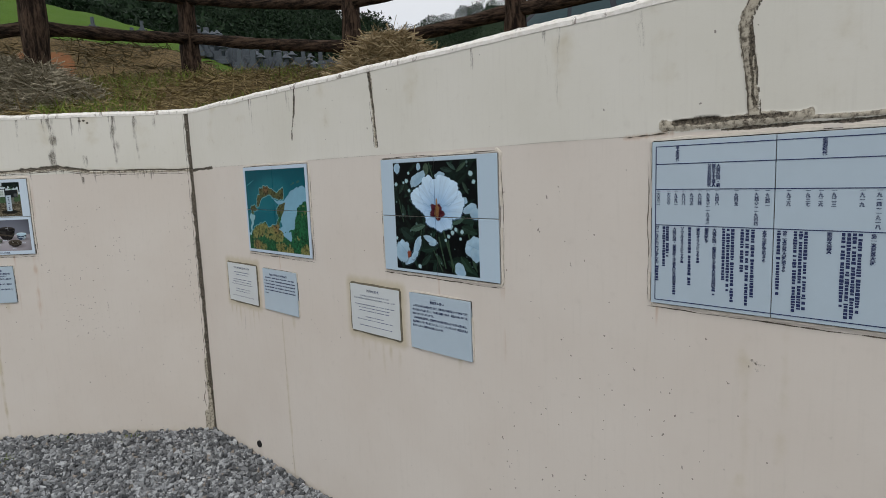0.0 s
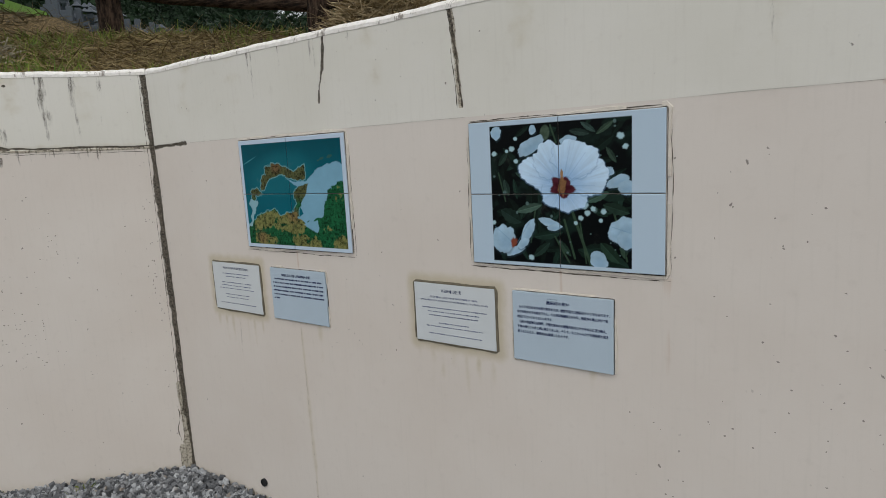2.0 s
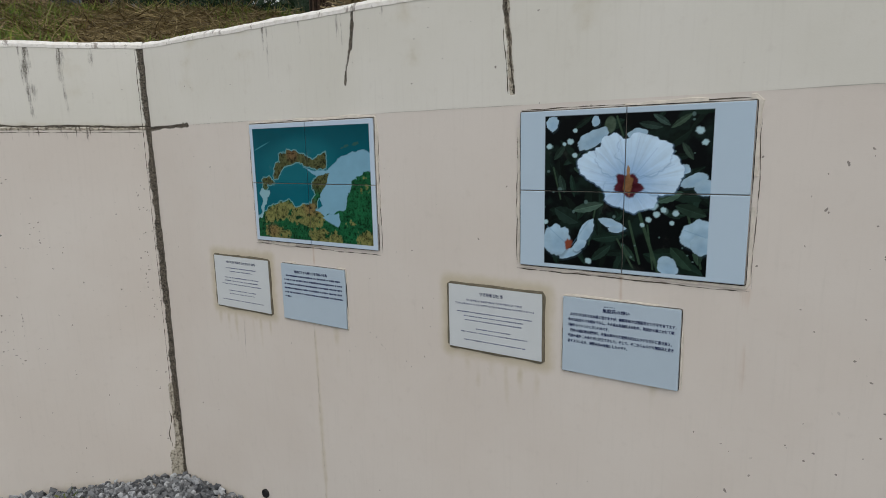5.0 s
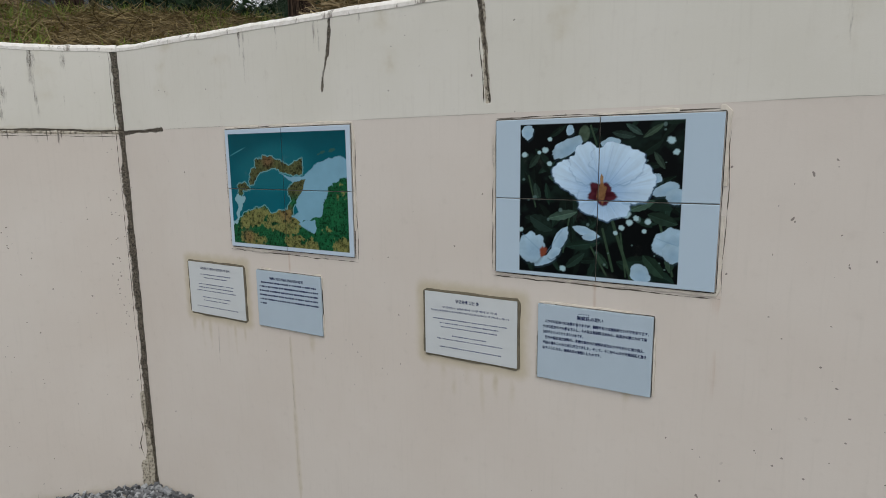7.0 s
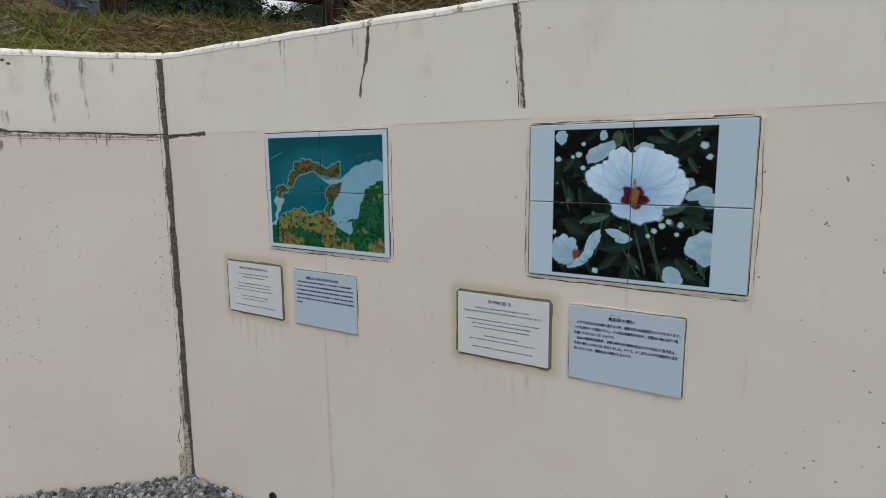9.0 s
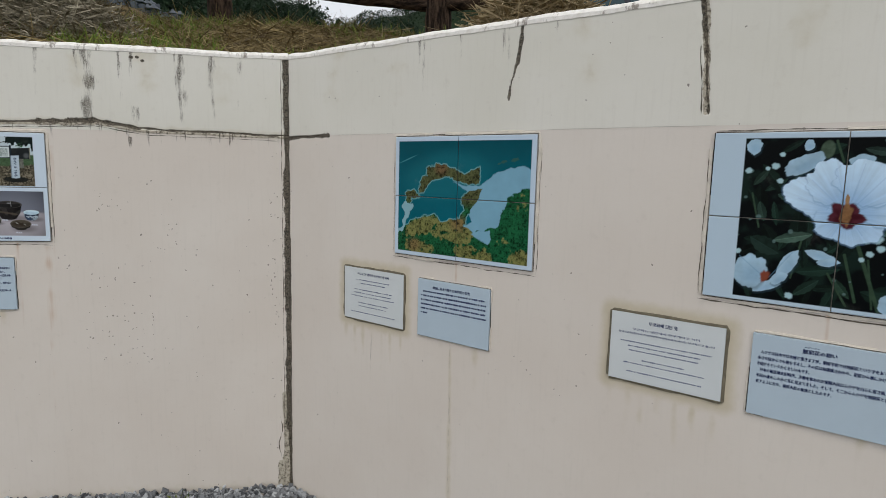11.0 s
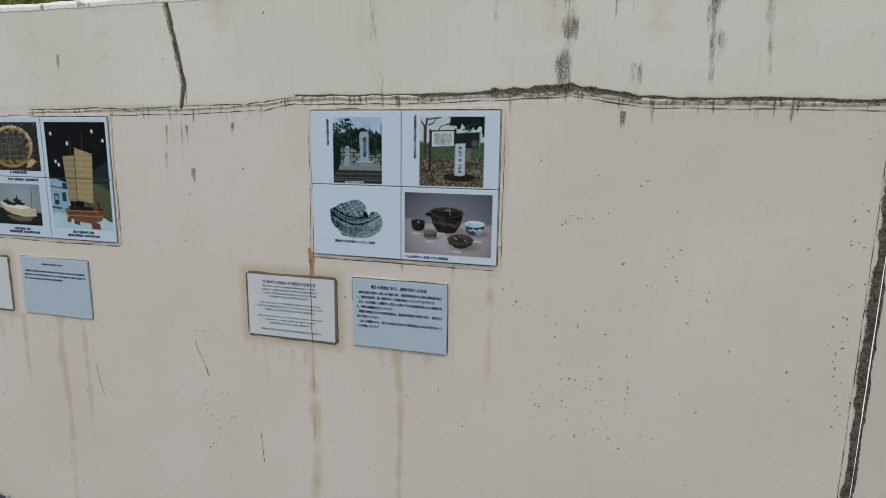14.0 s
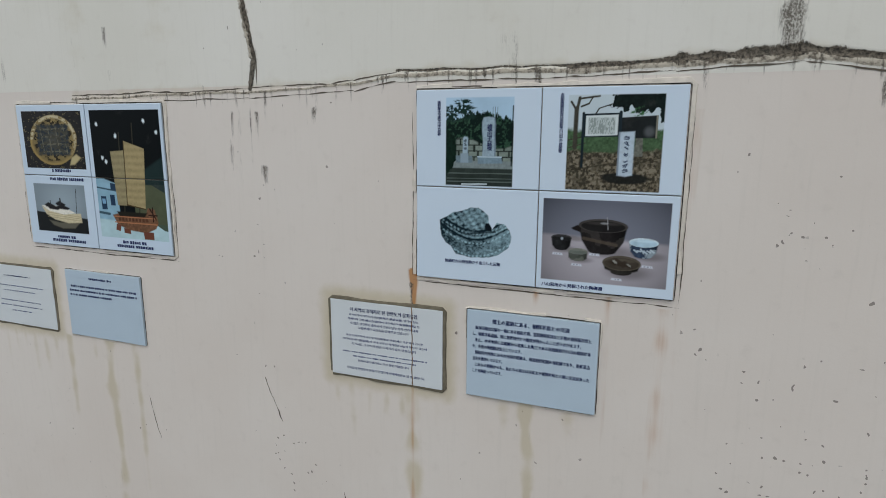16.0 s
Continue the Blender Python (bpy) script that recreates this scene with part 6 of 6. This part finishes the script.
def timeline_panel():
    panel = tagged(new("timeline_panel"), "pale blue tile panel with a ruled table of vertical Japanese text", "text panel")
    x0, z0, z1, w = 2.886, 1.217, 1.648, 0.2965
    for k in range(3):
        bm = bmesh.new()
        box(bm, x0 + k * w + 0.001, x0 + (k + 1) * w - 0.001, -0.009, 0.003, z0, z1, 0.0012)
        part("tile", bm, M_PLATE, panel)
    bm = bmesh.new()
    box(bm, x0 + 0.001, x0 + 3 * w - 0.001, -0.004, 0.003, z0 + 0.001, z1 - 0.001)
    part("grout_bed", bm, M_GROUT, panel, "dark grout in the joints")
    tile_edging(panel, x0, x0 + 3 * w, z0, z1, 77, 0.008)
    bm = bmesh.new()
    t = 0.0011
    for z in (1.635, 1.5895, 1.524, 1.430, 1.2275):
        box(bm, x0 + 0.012, x0 + 3 * w - 0.012, -0.0098, -0.0088, z - t, z + t)
    for x in (x0 + 0.012, x0 + 3 * w - 0.012):
        box(bm, x - t, x + t, -0.0098, -0.0088, 1.2275, 1.635)
    part("ruling", bm, M_INK, panel, "thin dark ruled lines")
    ink = Writing(-0.0098)
    s = w / 757

    def col(cx, body, top, cell=0.0098, bar_to=None, wide=0.0088):
        x = x0 + (cx - 128) * s
        low = top - cell * len(body)
        if body:
            ink.text(body, x - wide / 2, x + wide / 2, low + cell * 0.1, top, True)
        if bar_to:
            ink.bars(-low, -bar_to, x, wide, int(cx), True, 0.40)

    col(303, "平成時代", 1.6335)
    col(562, "大韓民国・朝", 1.586)
    col(535, "鮮民主主義人", 1.586)
    col(508, "民共和国時代", 1.586)
    for cx, year in ((178, "二〇〇二"), (248, "二〇〇〇"), (297, "一九九一"), (347, "一九八八"), (399, "一九六五"), (451, "一九六四"), (503, "一九五〇～一九五三"), (558, "一九四八"), (672, "一九四五"), (788, "一九四〇～一九四四"), (848, "一九四一"), (960, "一九三九"), (1058, "一九三七")):
        col(cx, year, 1.520, 0.0094)
    top = 1.4265
    for cx, body, end in ((172, "ワールドカップサッカー", 1.278), (218, "", 1.320), (242, "", 1.345), (290, "大韓民国・朝鮮民主主義人民共和国", 1.246), (342, "ソウルオリンピック", 1.326), (390, "", 1.275), (445, "東京オリンピック", 1.332), (498, "朝鮮戦争", None), (547, "大韓民国・朝鮮民主主義人民共和国", 1.256),
                          (603, "", 1.296), (630, "", 1.270), (657, "", 1.244), (712, "", 1.318), (742, "", 1.238), (773, "", 1.260), (838, "太平洋戦争始まる", None), (915, "", 1.268), (947, "第二次世界大戦始まる", None), (1002, "", 1.215 + 0.02), (1030, "", 1.236), (1056, "", 1.24)):
        col(cx, body, top, 0.0098 if len(body) < 12 else 0.0094, end)
    col(1130, "昭和時代", 1.6335)
    col(1470, "大正時代", 1.6335)
    for cx, year in ((1121, "一九二六"), (1185, "一九二三"), (1315, "一九一九"), (1390, "一九一四～一九一八"), (1460, "一九一二"), (1520, "一九一〇")):
        col(cx, year, 1.520, 0.0094)
    for cx, body, end in ((1172, "関東大震災", None), (1238, "", 1.262), (1264, "", 1.232), (1290, "", 1.236), (1316, "", 1.248), (1376, "第一次世界大戦", None), (1478, "", 1.330), (1504, "", 1.232)):
        col(cx, body, top, 0.0098, end)
    for k in range(6):
        cx = 1640 + 118 * k
        col(cx, "", 1.520, bar_to=1.482)
        col(cx - 12, "", top, bar_to=1.25 + 0.05 * (k % 3))
        col(cx + 14, "", top, bar_to=1.24 + 0.07 * (k % 2))
    ink.parts(panel, "dark blue vertical lettering")
    return panel


timeline_panel()


# ---- drain holes at the foot of the walls ----
def drain_pipe(m, x, z):
    pipe = tagged(new("drain_pipe"), "small dark drain pipe end in the foot of the wall", "drain pipe", "drain pipes in the walls")
    pipe.matrix_world = m @ pose(x, 0, z)
    bm = tube([(0, -0.010, 0), (0, 0.0, 0), (0, 0.06, 0)], 0.019, 16, 0.03, 3, cap=False)
    part("sleeve", bm, M_BLACK, pipe)
    # flat black disc in place of the shaded hollow of the pipe
    bm = bmesh.new()
    bmesh.ops.create_circle(bm, cap_ends=True, segments=16, radius=0.018, matrix=pose(0, -0.004, 0, 90))
    part("bore", bm, M_BLACK, pipe)
    return pipe


drain_pipe(RIGHT, 0.57, 0.089)
drain_pipe(LEFT, -1.721, 0.057)


# ---- loose gravel along the walls ----
def gravel():
    rnd = np.random.default_rng(12)
    cube = np.array([(x, y, z) for x in (-1, 1) for y in (-1, 1) for z in (-1, 1)], float)
    tri = np.array([(0, 1, 3), (0, 3, 2), (4, 6, 7), (4, 7, 5), (0, 4, 5), (0, 5, 1), (2, 3, 7), (2, 7, 6), (0, 2, 6), (0, 6, 4), (1, 5, 7), (1, 7, 3)])
    p = rnd.uniform((-2.3, -2.6), (1.6, 0.0), (110000, 2))
    vr, vl = -p[:, 1], (p[:, 0] - p[:, 1]) / math.sqrt(2)
    p = p[(vr > 0.004) & (vl > 0.004) & (np.minimum(vr, vl) < 1.0 + 0.35 * rnd.random(len(p)) ** 2)][:25000]
    n = len(p)
    size = rnd.uniform(0.0052, 0.0128, (n, 1, 1)) * rnd.uniform(0.7, 1.3, (n, 1, 3)) * (1.3, 0.85, 0.62)
    v = (cube[None] + rnd.uniform(-0.55, 0.55, (n, 8, 3))) * size
    ang = rnd.uniform(0, 2 * math.pi, (n, 3)) * (0.3, 0.3, 1)
    for k in range(3):
        c, s = np.cos(ang[:, k])[:, None], np.sin(ang[:, k])[:, None]
        i, j = (k + 1) % 3, (k + 2) % 3
        v[..., i], v[..., j] = v[..., i] * c - v[..., j] * s, v[..., i] * s + v[..., j] * c
    v[..., :2] += p[:, None, :]
    v[..., 2] += rnd.uniform(0.002, 0.014, (n, 1))
    f = (tri[None] + 8 * np.arange(n)[:, None, None]).reshape(-1, 3)
    tagged(part("gravel", quick_mesh("gravel", v.reshape(-1, 3), f), M_GRAVEL), "loose grey crushed stones lying on the yard", "gravel", kind="stuff")


gravel()


# ---- grass and cut straw on the bank ----
def ribbons(root, way, bend, length, width, seed):
    """Many thin bent blades as one mesh: three joints each, tapering."""
    rnd = np.random.default_rng(seed)
    n = len(root)
    side = np.cross(way, rnd.normal(size=(n, 3)))
    side /= np.linalg.norm(side, axis=1, keepdims=True)
    rows = []
    for s, w in ((0, 1.0), (0.4, 0.9), (0.75, 0.6), (1.0, 0.12)):
        mid = root + way * length[:, None] * s + bend * (length * s * s)[:, None]
        rows += [mid - side * (width * w)[:, None] / 2, mid + side * (width * w)[:, None] / 2]
    v = np.stack(rows, 1)
    quad = np.array([(0, 1, 3, 2), (2, 3, 5, 4), (4, 5, 7, 6)])
    f = (quad[None] + 8 * np.arange(n)[:, None, None]).reshape(-1, 4)
    return quick_mesh("blades", v.reshape(-1, 3), f)


def bank_points(n, seed, far=2.6):
    rnd = np.random.default_rng(seed)
    p = rnd.uniform((-4.2, -3.4), (2.6, 4.0), (n * 6, 2))
    v = behind(p[:, 0], p[:, 1])
    keep = (v > 0.10) & (p[:, 0] < 0.5 + 0.35 * rnd.normal(size=len(p))) & (rnd.random(len(p)) < np.exp(-v / far)) & (v < 4.5)
    p = p[keep][:n]
    return np.column_stack([p, hill(p[:, 0], p[:, 1])[0]])


def unit(v):
    return v / np.linalg.norm(v, axis=1, keepdims=True)


rnd = np.random.default_rng(31)
root = bank_points(26000, 1)
root = root[fbm(root[:, 0] * 2.2 + 30, root[:, 1] * 2.2 + 30, 131) + 0.16 * smooth(-0.6, 0.4, root[:, 0]) + 0.12 * (behind(root[:, 0], root[:, 1]) < 0.4) > 0.46]
n = len(root)
way = unit(np.column_stack([rnd.normal(0, 0.35, n), rnd.normal(0, 0.35, n), np.ones(n)]))
tagged(part("grass", ribbons(root, way, rnd.normal(0, 0.3, (n, 3)), rnd.uniform(0.03, 0.085, n), rnd.uniform(0.004, 0.008, n), 2), M_GRASS), "short green grass growing on the bank", "grass", kind="stuff")
root = bank_points(34000, 5)
n = len(root)
root[:, 2] += rnd.uniform(0.0, 0.03, n)
way = unit(np.column_stack([rnd.normal(0, 1, n), rnd.normal(0, 1, n), rnd.uniform(-0.1, 0.22, n)]))
length = rnd.uniform(0.06, 0.22, n)
tip = root + way * length[:, None]
keep = behind(tip[:, 0], tip[:, 1]) > 0.09
root, way, length, n = root[keep], way[keep], length[keep], int(keep.sum())
tagged(part("cut_grass", ribbons(root, way, rnd.normal(0, 0.2, (n, 3)), length, rnd.uniform(0.003, 0.007, n), 3), M_DRY), "brown mown grass clippings scattered over the bank", "cut grass", kind="stuff")


rnd = np.random.default_rng(33)
a, t = rnd.uniform(7.5, 17, 22000), rnd.uniform(-0.55, 0.08, 22000)
root = np.column_stack([3.5 - 0.8 * a + 0.6 * a * t, -1.5 + 0.6 * a + 0.8 * a * t])
keep = (hill(root[:, 0], root[:, 1])[2] < 0.4) & (fbm(root[:, 0] * 0.8 + 40, root[:, 1] * 0.8 + 40, 133) > 0.40)
root = np.column_stack([root, hill(root[:, 0], root[:, 1])[0]])[keep]
n = len(root)
way = unit(np.column_stack([rnd.normal(0, 1, n), rnd.normal(0, 1, n), rnd.uniform(-0.1, 0.4, n)]))
tagged(part("dry_grass", ribbons(root, way, rnd.normal(0, 0.25, (n, 3)) - (0, 0, 0.2), rnd.uniform(0.12, 0.40, n), rnd.uniform(0.008, 0.02, n), 6), M_WITHERED), "brown withered grass on the slope behind the fence", "dry grass", kind="stuff")


for wx, wy, count in ((-0.55, -1.02, 60), (-0.30, -0.42, 26), (-0.62, -0.72, 30)):
    root = np.column_stack([rnd.normal(wx, 0.035, count), rnd.normal(wy, 0.035, count), np.full(count, 0.006)])
    way = unit(np.column_stack([rnd.normal(0, 0.7, count), rnd.normal(0, 0.7, count), np.ones(count)]))
    tagged(part("weed", ribbons(root, way, rnd.normal(0, 0.3, (count, 3)), rnd.uniform(0.015, 0.04, count), rnd.uniform(0.004, 0.009, count), 8), M_GRASS), "small green weed growing through the gravel", "weed", "weeds in the gravel")


def straw_heap(x, y, rx, ry, high, turn, count, material, label, seed):
    rnd = np.random.default_rng(seed)
    a, r = rnd.uniform(0, 2 * math.pi, count), np.sqrt(rnd.random(count))
    lx, ly = rx * r * np.cos(a), ry * r * np.sin(a)
    c, s = math.cos(turn), math.sin(turn)
    px, py = x + lx * c - ly * s, y + lx * s + ly * c
    top = high * (1 - r ** 2) * (0.75 + 0.5 * fbm(px * 5 + 20, py * 5 + 20, seed))
    pz = hill(px, py)[0] + top * (1 - 0.25 * rnd.random(count) ** 2)
    radial = np.column_stack([np.cos(a + turn), np.sin(a + turn), np.zeros(count)])
    way = unit(rnd.normal(0, 1, (count, 3)) * (1, 1, 0.18) + radial * 0.25 * r[:, None])
    bend = rnd.normal(0, 0.22, (count, 3)) + (0, 0, -0.30)
    length = rnd.uniform(0.08, 0.30, count)
    root = np.column_stack([px, py, pz]) - way * (length * 0.5)[:, None]
    return tagged(part("straw_heap", ribbons(root, way, bend, length, rnd.uniform(0.004, 0.008, count), seed), material), label, "straw heap", "heaps of cut grass on the bank", kind="stuff")


straw_heap(0.66, 1.06, 0.46, 0.33, 0.42, 1.0, 7000, M_STRAW, "loose heap of yellow dry straw by the fence", 41)
straw_heap(-1.45, -0.60, 0.62, 0.34, 0.30, 0.78, 8000, M_HAY, "tangled heap of grey hay on the edge of the bank", 42)


# ---- hillside graveyard ----
def gravestone(x, y, turn, size, lantern):
    z = ground_at(x, y) - 0.05
    name = "stone_lantern" if lantern else "gravestone"
    ob = tagged(new(name), "weathered grey stone lantern with a wide cap among graves" if lantern else "grey granite gravestone on a stepped plinth on the hillside", "lantern" if lantern else "gravestone", "graves on the hillside")
    for nm, w, a, b in (("plinth", 1.0, 0.0, 0.35), ("step", 0.66, 0.345, 0.62)):
        bm = bmesh.new()
        box(bm, -w / 2, w / 2, -w / 2, w / 2, a, b, 0.03)
        part(nm, bm, M_STONE, ob)
    if lantern:
        bm = tube([(0, 0, 0.6), (0, 0, 1.0), (0, 0, 1.05)], (0.14, 0.11, 0.2), 8)
        part("shaft", bm, M_STONE, ob)
        bm = bmesh.new()
        box(bm, -0.16, 0.16, -0.16, 0.16, 1.04, 1.3, 0.02)
        part("firebox", bm, M_STONE, ob)
        bm = tube([(0, 0, 1.29), (0, 0, 1.36), (0, 0, 1.50), (0, 0, 1.62)], (0.42, 0.36, 0.14, 0.05), 6)
        part("cap", bm, M_STONE, ob)
    else:
        bm = bmesh.new()
        box(bm, -0.17, 0.17, -0.17, 0.17, 0.61, 1.55, 0.03)
        part("pillar", bm, M_STONE, ob)
        bm = bmesh.new()
        box(bm, -0.5, -0.36, 0.36, 0.5, 0.34, 0.62, 0.02)
        part("flower_stand", bm, M_STONE, ob)
    ob.matrix_world = pose(x, y, z, 0, 0, turn) @ Matrix.Diagonal((size, size, size, 1))
    return ob


rnd = np.random.default_rng(77)
for row in range(5):
    for k in range(21):
        a = 31 + row * 2.6 + rnd.uniform(-0.5, 0.5)
        t = -0.235 + 0.0135 * k + rnd.uniform(-0.005, 0.005)
        if t > 0.03 or (row > 2 and rnd.random() < 0.35):
            continue
        b = a * t
        gravestone(3.5 - 0.8 * a + 0.6 * b, -1.5 + 0.6 * a + 0.8 * b, -37 + rnd.uniform(-6, 6), rnd.uniform(0.58, 0.85), rnd.random() < 0.3)
for a, t in ((33, -0.37), (30, -0.315), (36, -0.30)):
    gravestone(3.5 - 0.8 * a + 0.6 * a * t, -1.5 + 0.6 * a + 0.8 * a * t, -37, 0.42, False)


def pipe_fence():
    fence = tagged(new("pipe_fence"), "white-grey pipe fence along the far edge of the graveyard", "fence")
    pts = []
    for k in range(14):
        a, t = 44, -0.06 + 0.016 * k
        x, y = 3.5 - 0.8 * a + 0.6 * a * t, -1.5 + 0.6 * a + 0.8 * a * t
        z = ground_at(x, y)
        pts.append((x, y, z))
        part("post", tube([(x, y, z - 0.1), (x, y, z + 0.5), (x, y, z + 1.0)], 0.045, 6), M_STEEL, fence)
    for up in (0.55, 0.95):
        part("rail", tube([(x, y, z + up) for x, y, z in pts], 0.035, 6), M_STEEL, fence)


pipe_fence()


# ---- woods on the far slopes ----
def crowns(count, seed, a0, a1, t0, t1, size, name, label, leaves=150):
    """Tree crowns of many small leaf clumps, set over the slope."""
    rnd = np.random.default_rng(seed)
    a = a0 * (a1 / a0) ** rnd.random(count)
    t = rnd.uniform(t0, t1, count)
    x, y = 3.5 - 0.8 * a + 0.6 * a * t, -1.5 + 0.6 * a + 0.8 * a * t
    z = hill(x, y)[0]
    s = size * rnd.uniform(0.55, 1.35, count)
    d = rnd.normal(size=(count, leaves, 3))
    d /= np.linalg.norm(d, axis=2, keepdims=True)
    d[..., 2] = np.abs(d[..., 2]) * 1.15 - 0.25
    lump = 0.72 + 0.42 * rnd.random((count, leaves, 1)) ** 0.6
    mid = np.stack([x, y, z + 0.55 * s], -1)[:, None] + d * lump * s[:, None, None]
    spread = rnd.normal(size=(count, leaves, 3, 3)) * (0.062 * s)[:, None, None, None]
    v = (mid[:, :, None] + spread).reshape(-1, 3)
    tagged(part(name, quick_mesh(name, v, np.arange(len(v)).reshape(-1, 3)), M_FOREST), label, "forest", kind="stuff")


crowns(1900, 91, 50, 330, -0.62, 0.10, 2.4, "forest", "dark green woods covering the far slopes", 320)
crowns(900, 92, 150, 480, 0.0, 0.60, 4.0, "far_forest", "dark green woods on the distant mountain", 220)


# ---- the car parked on the lane above ----
def parked_car():
    car = tagged(new("parked_car"), "dark grey hatchback parked on the lane above the wall", "car")
    paint = plain("car_paint", (0.03, 0.035, 0.045), 0.25, 0.3, amount=0.02)
    glass = plain("tinted_glass", (0.03, 0.06, 0.07), 0.08, spec=0.3, amount=0.02)
    white = plain("white_plastic", (0.75, 0.77, 0.8), 0.4, amount=0.03)
    bm = bmesh.new()
    prof = ((-2.0, 0.3), (-2.0, 0.85), (-1.75, 0.98), (-1.05, 1.02), (-0.45, 1.50), (0.6, 1.56), (1.6, 1.45), (1.95, 1.0), (2.0, 0.35))
    for s in (-0.82, 0.82):
        vs = [bm.verts.new((px, s * (0.86 if pz > 1.2 else 1.0), pz)) for px, pz in prof]
        bm.faces.new(vs if s > 0 else vs[::-1])
    bm.verts.ensure_lookup_table()
    n = len(prof)
    for k in range(n):
        bm.faces.new((bm.verts[k], bm.verts[(k + 1) % n], bm.verts[n + (k + 1) % n], bm.verts[n + k]))
    bmesh.ops.recalc_face_normals(bm, faces=bm.faces)
    bmesh.ops.bevel(bm, geom=list(bm.edges), offset=0.05, segments=2, affect="EDGES", profile=0.6)
    part("body", bm, paint, car)
    for nm, pts in (("side_window", ((-0.85, 1.04), (-0.42, 1.42), (0.05, 1.46), (0.05, 1.04))), ("side_window", ((0.12, 1.04), (0.12, 1.46), (0.75, 1.46), (0.85, 1.04))), ("side_window", ((0.95, 1.06), (0.85, 1.44), (1.45, 1.36), (1.62, 1.08)))):
        for s in (-1, 1):
            bm = bmesh.new()
            outer = [bm.verts.new((px, s * (0.845 - 0.115 * (pz > 1.2)), pz)) for px, pz in pts]
            inner = [bm.verts.new((px, s * (0.815 - 0.115 * (pz > 1.2)), pz)) for px, pz in pts]
            bm.faces.new(outer)
            for k in range(4):
                bm.faces.new((outer[k], inner[k], inner[(k + 1) % 4], outer[(k + 1) % 4]))
            bmesh.ops.recalc_face_normals(bm, faces=bm.faces)
            part(nm, bm, glass, car)
    bm = bmesh.new()
    box(bm, -0.92, -0.78, -1.0, -0.82, 1.0, 1.14, 0.03)
    part("door_mirror", bm, white, car, "white door mirror")
    bm = bmesh.new()
    box(bm, 1.70, 1.84, -0.72, 0.72, 1.05, 1.40, 0.03)
    part("rear_pillar", bm, white, car, "white rear panel")
    for wx in (-1.25, 1.3):
        for s in (-0.75, 0.75):
            wheel = part("wheel", tube([(wx, s - 0.1, 0.32), (wx, s, 0.32), (wx, s + 0.1, 0.32)], (0.30, 0.32, 0.30), 20), M_BLACK, car)
            part("rim", tube([(wx, s - 0.105, 0.32), (wx, s, 0.32), (wx, s + 0.105, 0.32)], 0.19, 16), M_STEEL, wheel, "steel wheel rim")
    x, y = -2.6, 8.6
    car.matrix_world = pose(x, y, 3.05, 0, 0, 20)
    return car


parked_car()
